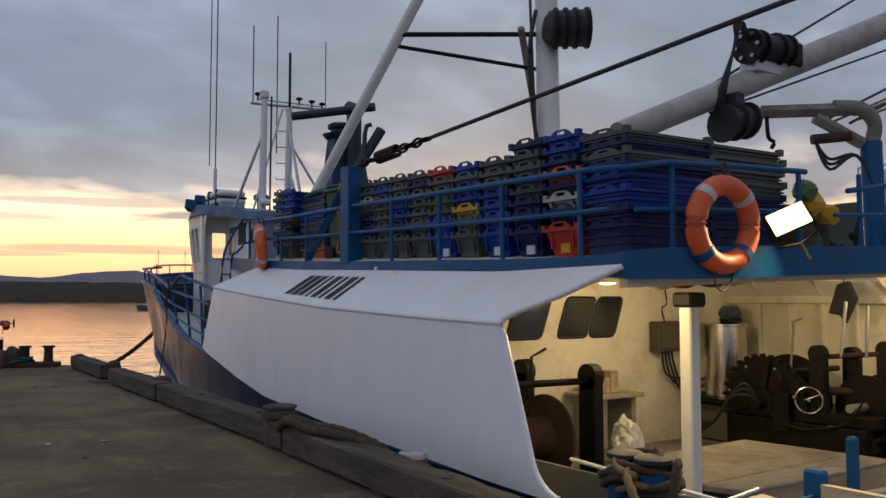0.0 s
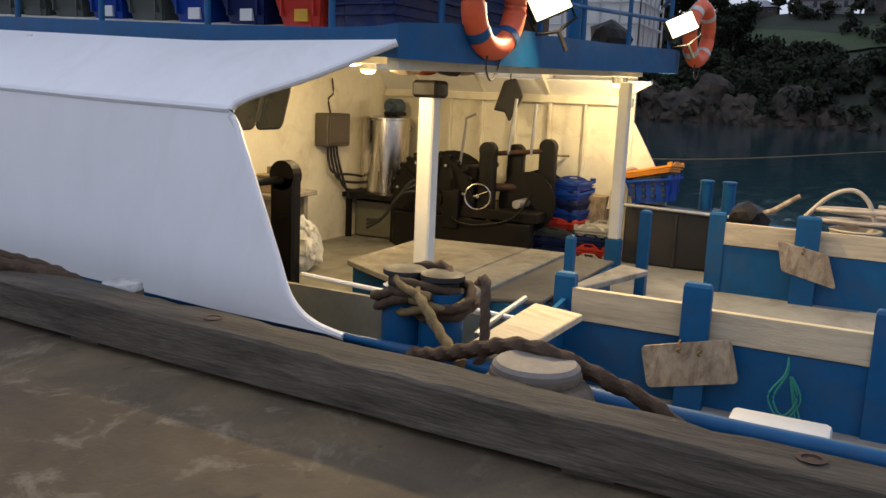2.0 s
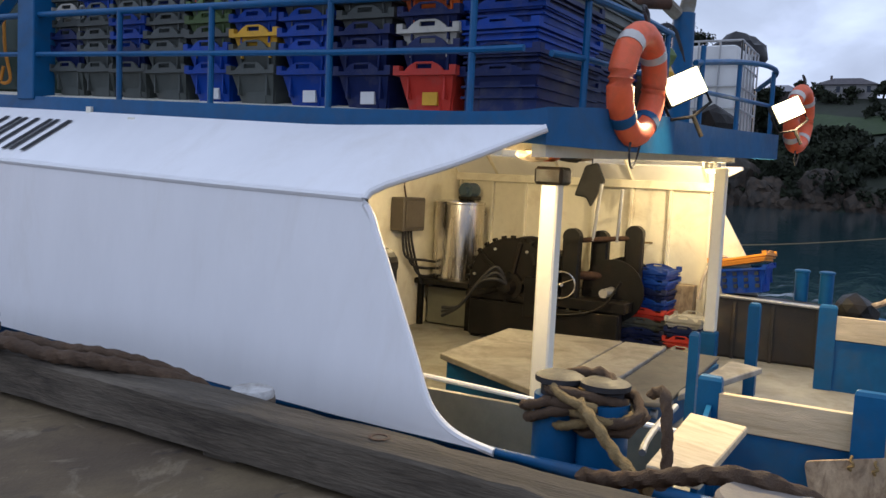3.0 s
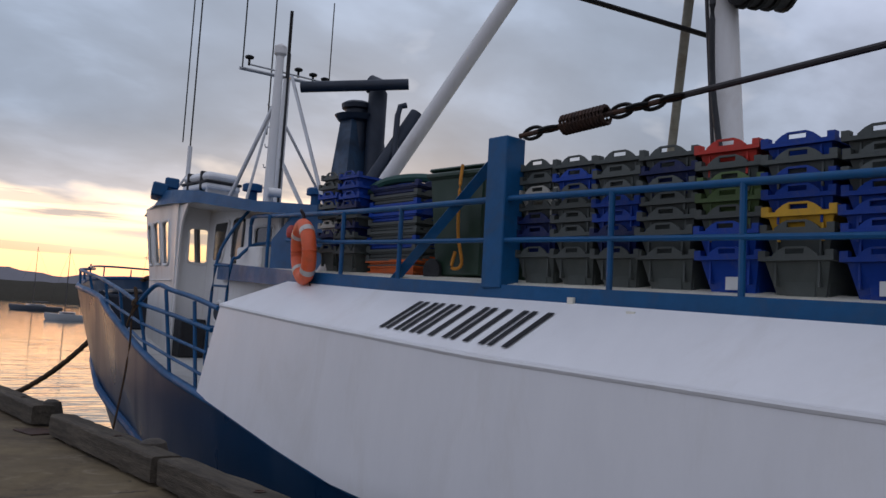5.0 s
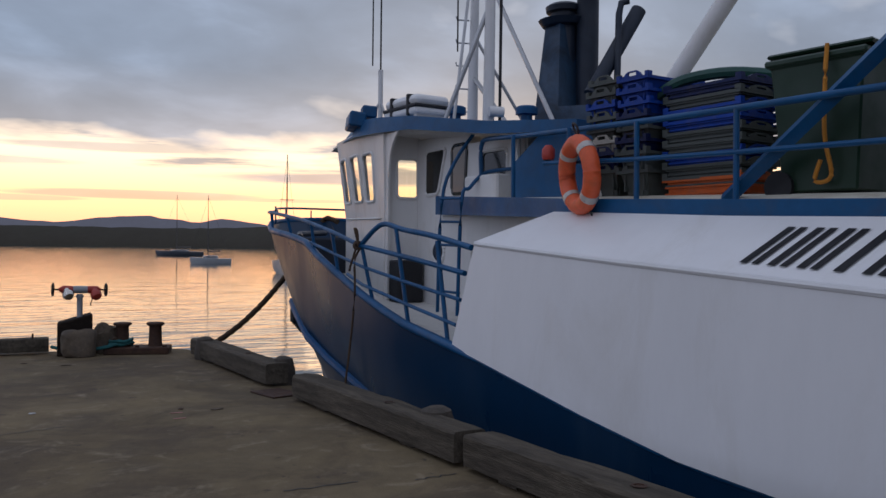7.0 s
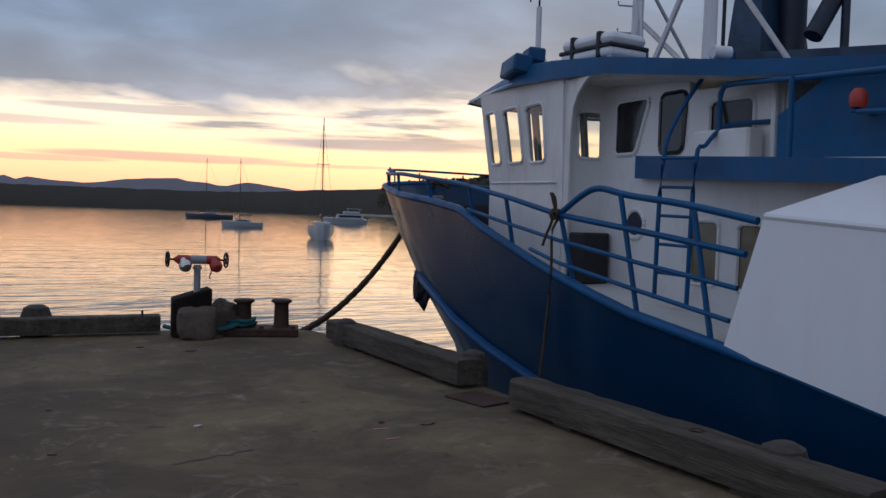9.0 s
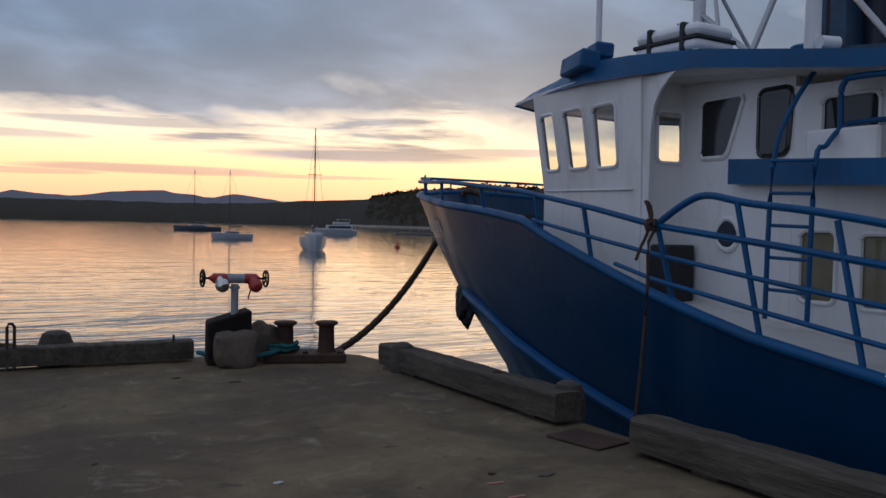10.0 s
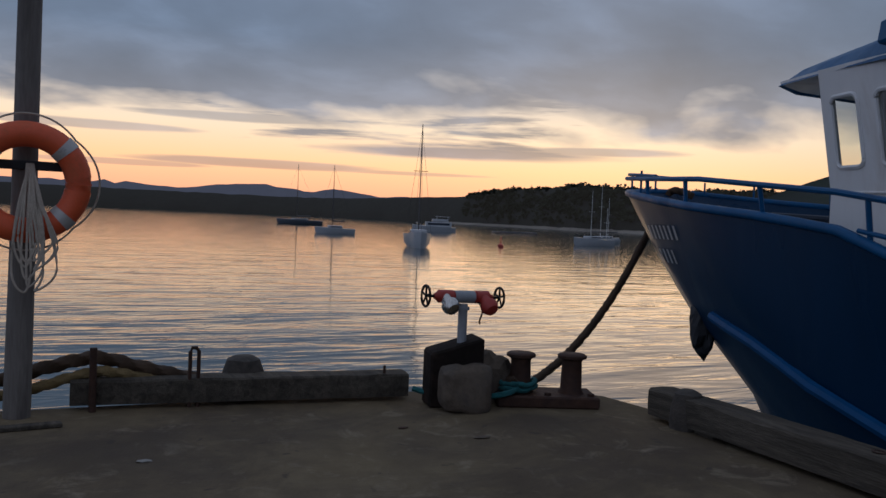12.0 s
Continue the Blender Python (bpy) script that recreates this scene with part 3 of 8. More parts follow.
for x, y, u, h, s, sd in ((285, 71.5, 30, 46, 11, 1), (290, 57, 34, 27, 8, 2), (292, 47, 36, 21, 7, 3), (300, 86, 45, 22, 7, 4), (305, 112, 45, 29, 5, 5), (347, 40.5, 92, 9, 2.4, 6), (352, 13, 92, 9, 3.2, 7)):
    gum_tree(x, y, WATER + bank_height(u) - 1, h, s, sd)

ROOF_TILE = surface("dark_roof_tiles", (0.05, 0.042, 0.045), 0.7, vary=0.2, grain=1, bump=0.4, bump_scale=6)
ROOF_GREY = surface("pale_roof_sheet", (0.20, 0.20, 0.22), 0.6, vary=0.1, grain=1, bump=0.3)
RENDERED = surface("pale_house_render", (0.22, 0.21, 0.20), 0.8, vary=0.1, grain=0.8, bump=0.1)
BRICK = surface("dark_house_brick", (0.06, 0.046, 0.040), 0.85, vary=0.2, grain=2, bump=0.2)


def house(x, y, z, w, d, h, wall, roof, label):
    """A hillside house with hipped roof, windows and chimney, its long side along y."""
    ob = thing("house", (x, y, z), label, "house", "houses on the hill")
    bm = mesh()
    box(bm, (x - d / 2, y - w / 2, z - 4), (x + d / 2, y + w / 2, z + h))
    part("wall", bm, wall, ob)
    bm = mesh()
    e, rise = 0.9, 3.0
    a = [bm.verts.new(p) for p in ((x - d / 2 - e, y - w / 2 - e, z + h), (x + d / 2 + e, y - w / 2 - e, z + h), (x + d / 2 + e, y + w / 2 + e, z + h), (x - d / 2 - e, y + w / 2 + e, z + h))]
    t = [bm.verts.new(p) for p in ((x, y - w / 2 + d / 2, z + h + rise), (x, y + w / 2 - d / 2, z + h + rise))]
    for f in ((a[0], a[1], t[0]), (a[1], a[2], t[1], t[0]), (a[2], a[3], t[1]), (a[3], a[0], t[0], t[1]), (a[3], a[2], a[1], a[0])):
        bm.faces.new(f)
    rf = part("roof", bm, roof, ob)
    bm = mesh()
    box(bm, (x - 0.4, y + w / 4, z + h + 1), (x + 0.4, y + w / 4 + 0.8, z + h + rise + 1.0), 0.05)
    part("chimney", bm, BRICK, rf)
    k = int(w // 4.2)
    for i in range(k):
        yy = y - w / 2 + (i + 0.5) * w / k
        bm = mesh()
        box(bm, (x - d / 2 - 0.06, yy - 0.75, z + 0.7), (x - d / 2 + 0.04, yy + 0.75, z + h - 0.5), 0.03)
        wn = part("window", bm, RENDERED, ob)
        bm = mesh()
        box(bm, (x - d / 2 - 0.09, yy - 0.65, z + 0.8), (x - d / 2 - 0.03, yy + 0.65, z + h - 0.6))
        part("pane", bm, NAVY_SOOT, wn)
    return ob


house(345, 25, WATER + 41.0, 20, 11, 3.6, RENDERED, ROOF_TILE, "hillside house with dark hipped roof and white walls")
house(347, 2, WATER + 41.3, 19, 11, 3.6, BRICK, ROOF_GREY, "hillside house with pale grey roof")
house(350, 48, WATER + 40.5, 14, 9, 2.4, BRICK, ROOF_GREY, "low hillside house with pale grey roof")

# the wharf
def edge_x(y):
    return 3.37 + (y - 4) * 0.030


bm = mesh()
slab(bm, [(-14, -18), (edge_x(-18) + 0.30, -18), (edge_x(16.9) + 0.30, 16.9), (3.95, 17.72), (3.55, 18.15), (2.2, 18.32), (-14, 18.75)], -0.55, 0.0)
solo("pavement_wharf_deck", bm, CONCRETE, (0, 0, 0), "stained worn concrete wharf deck", "wharf", kind="structure")
for yy in (-6, -1, 4.5, 9.5, 14.5):
    bm = mesh()
    lathe(bm, [(0.2, WATER - 1.5), (0.19, -0.56)], pose(edge_x(yy) + 0.1, yy, 0), 14)
    solo("pile", bm, TIMBER, (edge_x(yy) + 0.1, yy, WATER), "dark round timber wharf pile", "pile", "piles under the wharf", smooth=True)
for xx in (-8, -4, 0, 3):
    bm = mesh()
    lathe(bm, [(0.2, WATER - 1.5), (0.19, -0.56)], pose(xx, 18.1, 0), 14)
    solo("pile", bm, TIMBER, (xx, 18.1, WATER), "dark round timber wharf pile", "pile", "piles under the wharf", smooth=True)


def worn_beam(name, p0, p1, w, z0, h, seed, label, group, start=1.0):
    """A squared timber from p0 to p1 (its inner lower edge), with worn, uneven edges and checks."""
    p0, p1 = Vector((*p0, 0)), Vector((*p1, 0))
    d = (p1 - p0)
    n = max(6, int(d.length / 0.12))
    side = Vector((d.y, -d.x, 0)).normalized()
    bm = mesh()
    e = 1 if w > 0 else -1
    prof = [(0.006 * e, 0.034), (0, h * 0.5), (0.004 * e, h - 0.014), (0.016 * e, h), (w * 0.5, h + 0.004), (w - 0.016 * e, h), (w - 0.004 * e, h - 0.014), (w - 0.006 * e, 0.034)]
    rings = []
    for i in range(n + 1):
        c = p0 + d * (i / n)
        ring = []
        f = start + (1 - start) * min(1.0, i / n * 1.5)
        for j, (a, b) in enumerate(prof):
            a, b = a * f, b * f
            q = 0.008 * noise.noise((i * 0.35, j * 2.3, seed)) + 0.006 * noise.noise((i * 1.7, j * 5.1, seed))
            chip = 0.03 * max(0, noise.noise((i * 0.5, seed, j)) - 0.25) if j in (2, 3, 5) else 0
            ring.append(bm.verts.new(c + side * (a + q) + Vector((0, 0, z0 + b + (q - chip if b > 0.05 else 0)))))
        rings.append(ring)
    for a, b in zip(rings, rings[1:]):
        for j in range(len(prof) - 1):
            bm.faces.new((a[j], b[j], b[j + 1], a[j + 1]))
        bm.faces.new((a[-1], b[-1], b[0], a[0]))
    bm.faces.new(rings[0])
    bm.faces.new(rings[-1][::-1])
    bmesh.ops.recalc_face_normals(bm, faces=bm.faces)
    ob = thing(name, (p0.x, p0.y, z0), label, "timber", group)
    part("beam", bm, TIMBER, ob)
    return ob


KERB = "kerb timbers along the wharf"
for i, (y0, y1) in enumerate(((-12, -4.2), (-4.1, 1.35), (1.45, 6.52), (6.60, 10.62), (10.70, 13.46), (14.22, 16.95))):
    # the third timber is slighter and lies at a small angle
    xa, xb, w, h = (3.20, 3.45, 0.25, 0.232) if i == 2 else (edge_x(y0) + 0.02 * (i % 2), edge_x(y1) + 0.02 * (i % 2), 0.25, 0.232)
    k = worn_beam("kerb_timber", (xa, y0), (xb, y1), w, 0.0, h, i * 7.7, "weathered grey squared kerb timber along the wharf edge", KERB, 0.86 if i == 2 else 1.0)
    for y in (-2, 0.2, 2.4, 4.9, 6.9, 8.6, 10.2, 11.4, 12.9, 14.6, 16.4):
        if y0 < y < y1:
            x = xa + (xb - xa) * (y - y0) / (y1 - y0)
            bm = mesh()
            box(bm, (x + 0.045, y - 0.09, 0.0), (x + 0.22, y + 0.09, 0.034))
            part("packing_block", bm, TIMBER, k)
    for y in (1.75, 4.14, 7.4, 9.2, 11.8, 15.1):
        if y0 < y < y1:
            x = xa + (xb - xa) * (y - y0) / (y1 - y0)
            bm = mesh()
            lathe(bm, [(0.035, 0.0), (0.045, 0.006), (0.03, 0.007), (0.028, 0.001)], pose(x + w / 2, y, h + 0.003 - (0.03 if y < 2 else 0.008 if y < 5 else 0)), 12)
            part("bolt", bm, RUST, k, "rusty sunk bolt")
worn_beam("kerb_timber", (-0.12, 18.28), (2.28, 17.98), -0.24, 0.0, 0.205, 51.0, "dark weathered kerb timber at the wharf end", KERB)


STUMP = surface("dark_pile_end_grain", (0.085, 0.068, 0.052), 0.9, vary=0.35, grain=9, bump=0.9, bump_scale=45, dirt=(0.03, 0.026, 0.02), dirt_amount=0.4, dirt_scale=6)


def pile_head(x, y, r, z0, z1, label, lean=0.0):
    bm = mesh()
    h = z1 - z0
    lathe(bm, [(r * 1.0, 0), (r * 1.0, h * 0.55), (r * 0.93, h * 0.62), (r * 0.97, h * 0.7), (r * 0.92, h * 0.84), (r * 0.72, h * 0.97), (r * 0.4, h), (0.01, h)], pose(x, y, z0, lean, 0, 0), 22)
    for v in bm.verts:
        v.co += Vector((1, 1, 0.6)) * 0.012 * noise.noise(v.co * 7)
    solo("mooring_stump", bm, STUMP, (x, y, z0), label, "pile", "pile heads beside the kerb", smooth=True)


pile_head(3.86, 16.62, 0.13, -0.5, 0.275, "rounded weathered pile head beside the kerb timber")
pile_head(3.85, 11.33, 0.15, -0.5, 0.27, "rounded weathered pile head beside the kerb timber")
pile_head(3.95, 14.36, 0.13, -0.5, 0.285, "rounded weathered pile head beside the kerb timber")
bm = mesh()
lathe(bm, [(0.13, -0.4), (0.13, 0.22), (0.12, 0.23), (0.12, 0.25), (0.155, 0.26), (0.155, 0.30), (0.13, 0.31), (0.13, 0.33), (0.15, 0.335), (0.15, 0.35), (0.12, 0.36)], pose(3.60, 6.92, 0), 20)
solo("iron_bollard", bm, TIMBER, (3.60, 6.92, 0), "squat dark bollard with a layered cap by the kerb", "bollard", smooth=True)
pile_head(1.10, 18.45, 0.17, -0.5, 0.315, "rounded weathered pile head beside the kerb timber")

# dark rubbing pile with a pale cap between wharf and boat, and a smaller white-capped one
for x, y, r, z, top, label in ((3.84, 2.80, 0.225, 0.145, WHITE, "worn round fender pile with flat pale cap"), (3.78, 5.05, 0.13, 0.17, WHITE, "small fender pile with white cap")):
    ob = thing("fender_pile", (x, y, WATER), label, "pile", "capped piles beside the boat")
    bm = mesh()
    lathe(bm, [(r * 1.1, WATER - 1), (r * 1.1, z - 0.13), (r * 1.05, z - 0.08), (r * 0.94, z - 0.05), (r * 0.84, z - 0.045), (r * 0.82, z - 0.03), (r * 0.84, z - 0.02), (r * 0.82, z)], pose(x, y, 0), 26)
    part("post", bm, BLOCK, ob, smooth=True)
    bm = mesh()
    lathe(bm, [(r * 0.79, z + 0.001), (r * 0.79, z + 0.022), (r * 0.72, z + 0.038)], pose(x, y, 0), 26)
    part("cap", bm, surface("pale_worn_cap", (0.17, 0.148, 0.125) if r > 0.2 else (0.45, 0.44, 0.42), 0.7, vary=0.25, grain=8, bump=0.3, dirt=(0.2, 0.17, 0.14), dirt_amount=0.4, dirt_scale=7), ob, "pale worn cap", smooth=True)

bm = mesh()
box(bm, (3.50, 13.62, 0.002), (3.82, 14.06, 0.016), 0.004, pose(3.65, 13.84, 0, 0, 0, 8) @ pose(-3.65, -13.84, 0))
solo("cover_plate", bm, RUST, (3.65, 13.8, 0), "thin rusty plate lying in the kerb gap", "plate")


def laid_rope(name, pts, r, material, label, group="", n=10):
    bm = mesh()
    tube(bm, curve(pts, n), r, 12, twist=2.2 / r * 0.25, lobes=3)
    p = pts[0]
    return solo(name, bm, material, p, label, "rope", group, smooth=True)


# mooring bollards on their plate
bo = thing("mooring_bollard", (3.33, 17.65, 0), "rusty twin-post iron mooring bollard on a base plate", "bollard")
bm = mesh()
plate = pose(3.30, 17.62, 0.045, 0, 0, -22)
box(bm, (-0.40, -0.20, -0.045), (0.40, 0.20, 0.045), 0.012, plate)
part("base_plate", bm, RUST, bo)
for px in (-0.20, 0.21):
    q = plate @ Vector((px, 0, 0.04))
    bm = mesh()
    lathe(bm, [(0.105, 0), (0.085, 0.04), (0.078, 0.25), (0.085, 0.27), (0.115, 0.285), (0.115, 0.305), (0.10, 0.315)], Matrix.Translation(q), 22)
    part("post", bm, RUST, bo, smooth=True)
for px in (-0.33, 0.0, 0.34):
    q = plate @ Vector((px, -0.13, 0.045))
    bm = mesh()
    lathe(bm, [(0.03, 0), (0.03, 0.02), (0.015, 0.024)], Matrix.Translation(q), 6)
    part("bolt", bm, RUST, bo)
SLACK_LOW, SLACK_BOW = Vector((2.848, 19.287, -0.159)), Vector((7.606, 21.30, 1.85))
slack = [SLACK_LOW.lerp(SLACK_BOW, k / 15) - Vector((0, 0, 1.075 * 4 * (k / 15) * (1 - k / 15))) for k in range(4, 16)]
laid_rope("bow_line", [(3.02, 17.62, 0.16), (3.10, 17.84, 0.17), (3.30, 18.25, 0.08), (3.62, 18.95, -0.20), *slack, (7.75, 21.25, 1.97), (7.85, 21.0, 1.9)], 0.047, ROPE, "thick dark mooring line rising to the bow", n=6)
coil = []
for i in range(24):
    a = i * 0.55
    coil.append((3.10 + (0.135 + 0.012 * math.sin(i * 1.3)) * math.cos(a), 17.70 + (0.135 + 0.01 * math.cos(i)) * math.sin(a), 0.10 + 0.0034 * i + 0.008 * math.sin(i * 2.1)))
coil += [(2.95, 17.55, 0.12), (2.75, 17.62, 0.08), (2.5, 17.78, 0.06), (2.3, 17.95, 0.10)]
laid_rope("teal_line", coil, 0.02, ROPE_TEAL, "teal rope wrapped round the bollard post", n=3)

# fire hydrant standing in a broken block
hy = thing("fire_hydrant", (2.60, 17.75, 0), "twin-outlet red and grey wharf fire hydrant on a pipe", "hydrant")
GREY_PIPE = surface("grey_pipe_paint", (0.32, 0.33, 0.34), 0.5, vary=0.15, grain=8, bump=0.1)
c = Vector((2.60, 17.74, 0))
ax = Vector((0.63, -0.01, -0.015)).normalized()
bm = mesh()
tube(bm, [c + Vector((0, 0, 0.2)), c + Vector((0, 0, 0.78))], 0.036, 16)
tube(bm, [c + Vector((0, 0, 0.735)), c + Vector((0, 0, 0.76))], 0.05, 16)
part("standpipe", bm, GREY_PIPE, hy, smooth=True)
bm = mesh()
top = c + Vector((0, 0, 0.835))
tube(bm, [top - ax * 0.085, top + ax * 0.085], 0.048, 16)
part("tee", bm, GREY_PIPE, hy, smooth=True)
for s, cap in ((-1, STEEL), (1, RED)):
    bm = mesh()
    tube(bm, [top + ax * 0.075 * s, top + ax * 0.10 * s, top + ax * 0.101 * s, top + ax * 0.21 * s, top + ax * 0.23 * s, top + ax * 0.25 * s], [0.043, 0.043, 0.05, 0.05, 0.03, 0.02], 16)
    v = part("valve", bm, RED, hy, "red painted valve body", smooth=True)
    bm = mesh()
    out = top + ax * 0.165 * s
    d = Vector((0.05, -0.42, -0.28)).normalized()
    tube(bm, [out, out + d * 0.09, out + d * 0.091, out + d * 0.125, out + d * 0.16, out + d * 0.17], [0.045, 0.045, 0.066, 0.068, 0.05, 0.02], 18)
    part("outlet", bm, cap, v, "capped hose outlet", smooth=True)
    bm = mesh()
    w = top + ax * 0.315 * s
    tube(bm, [top + ax * 0.24 * s, w], 0.011, 8)
    tube(bm, [w + Matrix.Rotation(i * math.pi / 12, 3, ax) @ Vector((0, 0, 0.078)) for i in range(24)], 0.010, 8, closed=True)
    for i in range(5):
        tube(bm, [w, w + Matrix.Rotation(i * 2 * math.pi / 5, 3, ax) @ Vector((0, 0, 0.076))], 0.008, 6)
    part("handwheel", bm, DARK_STEEL, v, "dark spoked handwheel", smooth=True)
bm = mesh()
tube(bm, curve([top + ax * 0.1, top + ax * 0.14 + Vector((0, -0.05, -0.09)), top + ax * 0.12 + Vector((0, -0.05, -0.18)), top + ax * 0.13 + Vector((0, -0.04, -0.2))], 4), 0.007, 6)
part("chain", bm, DARK_STEEL, hy)
bm = mesh()
slab(bm, [(2.33, 17.70), (2.73, 17.60), (2.76, 17.86), (2.37, 17.93)], 0.0, lambda x, y: 0.42 + 0.15 * (x - 2.36) / 0.5)
bmesh.ops.bevel(bm, geom=bm.edges, offset=0.015, segments=1, affect="EDGES")
solo("hydrant_shield", bm, surface("tarred_black_plate", (0.018, 0.013, 0.010), 0.85, spec=0.15, vary=0.3, grain=7, bump=0.5, dirt=(0.08, 0.05, 0.035), dirt_amount=0.3), (2.6, 17.8, 0), "dark tarred guard box round the hydrant foot", "guard")
bm = mesh()
box(bm, (2.34, 17.46, -0.02), (2.76, 17.66, 0.33), 0.07, seg=3)
bmesh.ops.subdivide_edges(bm, edges=bm.edges, cuts=3, use_grid_fill=True)
for v in bm.verts:
    v.co += Vector((1, 1, 0.8)) * (0.05 * noise.noise(v.co * 4.0) + 0.022 * noise.noise(v.co * 12.0))
solo("concrete_block", bm, BLOCK, (2.6, 17.58, 0), "rough rounded concrete block at the hydrant foot", "block", smooth=True)
bm = mesh()
boulder(bm, (2.94, 17.86, 0.12), (0.19, 0.13, 0.26), 4.4, 3)
solo("concrete_lump", bm, BLOCK, (2.98, 17.92, 0), "broken concrete lump behind the bollard", "block")

# staples and pins on the end kerb
bm = mesh()
tube(bm, [(0.02, 18.22, 0.0), (0.02, 18.22, 0.44)], 0.025, 10)
solo("steel_pin", bm, RUST, (0.02, 18.22, 0), "upright steel pin in the end timber", "pin", smooth=True)
bm = mesh()
tube(bm, [(0.66, 18.2, 0.0), (0.66, 18.2, 0.40), (0.67, 18.2, 0.425), (0.70, 18.2, 0.425), (0.72, 18.2, 0.40), (0.72, 18.2, 0.0)], 0.014, 8)
solo("steel_staple", bm, RUST, (0.69, 18.2, 0), "upright steel staple in the end timber", "staple", smooth=True)
bm = mesh()
tube(bm, [(2.1, 18.05, 0.2), (2.1, 18.05, 0.27)], 0.012, 8)
solo("short_pin", bm, RUST, (2.1, 18.05, 0.2), "short rusty pin in the end timber", "pin")
laid_rope("end_rope", [(-1.5, 18.4, 0.05), (-0.6, 18.42, 0.20), (-0.2, 18.4, 0.30), (0.05, 18.42, 0.34), (0.3, 18.4, 0.28), (0.6, 18.38, 0.20), (1.0, 18.4, 0.10)], 0.045, ROPE, "thick brown rope draped over the end timber")
laid_rope("end_rope", [(-1.5, 18.36, 0.0), (-0.5, 18.36, 0.12), (-0.1, 18.36, 0.22), (0.1, 18.36, 0.25), (0.35, 18.36, 0.2), (0.6, 18.34, 0.14)], 0.035, ROPE_TAN, "yellowish rope beneath the brown one")


def lifebuoy(c, yaw, tilt, label, radius=0.28, tube_r=0.075, line=False, daubed=False):
    """A ring lifebuoy with four tape bands and a grab line; its axis along y before turning."""
    ob = thing("lifebuoy", c, label, "lifebuoy", "orange lifebuoys")
    m = pose(*c, 0, 0, yaw) @ pose(0, 0, 0, tilt)
    bm = mesh()
    tube(bm, [m @ Vector((radius * math.cos(a), 0, radius * math.sin(a))) for a in [2 * math.pi * i / 44 for i in range(44)]], tube_r, 14, closed=True)
    part("ring", bm, ORANGE, ob, smooth=True)
    for k in range(4):
        a0 = math.pi / 4 + k * math.pi / 2
        bm = mesh()
        tube(bm, [m @ Vector((radius * math.cos(a0 + d), 0, radius * math.sin(a0 + d))) for d in (-0.1, -0.05, 0, 0.05, 0.1)], tube_r + 0.004, 14)
        if daubed and k > 1:
            part("band", bm, BLUE, ob, "band daubed with blue paint", smooth=True)
        else:
            part("band", bm, TAPE, ob, "grey reflective band", smooth=True)
    bm = mesh()
    if line:
        pts = []
        for i in range(64):
            a = 2 * math.pi * i / 64
            sag = radius + tube_r + 0.012 + 0.035 * abs(math.sin(2 * (a - math.pi / 4)))
            pts.append(m @ Vector((sag * math.cos(a), 0, sag * math.sin(a))))
        tube(bm, pts, 0.007, 6, closed=True)
        part("grab_line", bm, ROPE_PALE, ob, "thin pale grab line")
        return ob
    low = radius + tube_r
    tube(bm, curve([m @ Vector(q) for q in ((-0.10, -0.03, -low + 0.03), (-0.12, -0.04, -low - 0.06), (-0.03, -0.03, -low - 0.12), (0.06, -0.02, -low - 0.07), (0.10, -0.02, -low + 0.02))], 5), 0.007, 6)
    part("grab_line", bm, CABLE, ob, "dark loop of line hanging below")
    bm = mesh()
    tube(bm, curve([m @ Vector(q) for q in ((0.0, -0.02, low - 0.02), (-0.035, 0.0, low + 0.05), (0.0, 0.02, low + 0.09), (0.035, 0.0, low + 0.05), (0.0, -0.02, low - 0.02))], 5), 0.010, 6)
    part("lashing", bm, CABLE, ob, "dark lashing at the top")
    return ob


# pole with a lifebuoy and hanging line
pl = thing("lifebuoy_post", (-0.44, 18.2, 0), "grey timber post carrying a lifebuoy at the wharf end", "post")
bm = mesh()
tube(bm, [(-0.44, 18.2, 0), (-0.43, 18.2, 1.2), (-0.42, 18.2, 3.6)], [0.085, 0.078, 0.07], 16)
part("pole", bm, surface("grey_pole_wood", (0.19, 0.165, 0.14), 0.8, vary=0.25, grain=5, bump=0.5, stretch=(4, 4, 0.4), dirt=(0.06, 0.05, 0.045), dirt_amount=0.3), pl, smooth=True)
bm = mesh()
box(bm, (-0.80, 18.10, 1.62), (-0.16, 18.13, 1.68), 0.006)
part("crossbar", bm, BLACK, pl)
lifebuoy((-0.42, 18.02, 1.54), 0, 3, "orange lifebuoy hung on the wharf-end post", 0.305, 0.082, line=True)
rng = random.Random(2)
for k in range(9):
    a = rng.uniform(-0.06, 0.06)
    bm = mesh()
    dx = rng.uniform(-0.10, 0.12)
    lo = rng.uniform(0.84, 1.12)
    tube(bm, curve([(-0.40 + a * 0.3, 18.06, 1.66), (-0.40 + dx * 0.9 - 0.03, 17.93, 1.35), (-0.40 + dx * 1.2 - 0.04, 17.92, lo + 0.12), (-0.40 + dx * 0.4, 17.92, lo), (-0.40 + dx * 1.0 + 0.06, 17.92, lo + 0.14), (-0.38 + dx * 0.5, 17.93, 1.4), (-0.39, 18.06, 1.66)], 6), 0.008, 6)
    part("hanging_line", bm, ROPE_PALE, pl, "pale line hanging in a coil")

bm = mesh()
box(bm, (-0.75, 17.80, 0.001), (-0.18, 17.88, 0.03), 0.006, pose(-0.45, 17.84, 0, 0, 0, 6) @ pose(0.45, -17.84, 0))
solo("foot_board", bm, TIMBER, (-0.45, 17.84, 0), "weathered strip of board lying at the post foot", "board")

# ---- the fishing boat ----
CX = 7.85
boat = thing("fishing_boat", (CX, 9, WATER), "blue and white steel fishing trawler moored at the wharf", "boat")
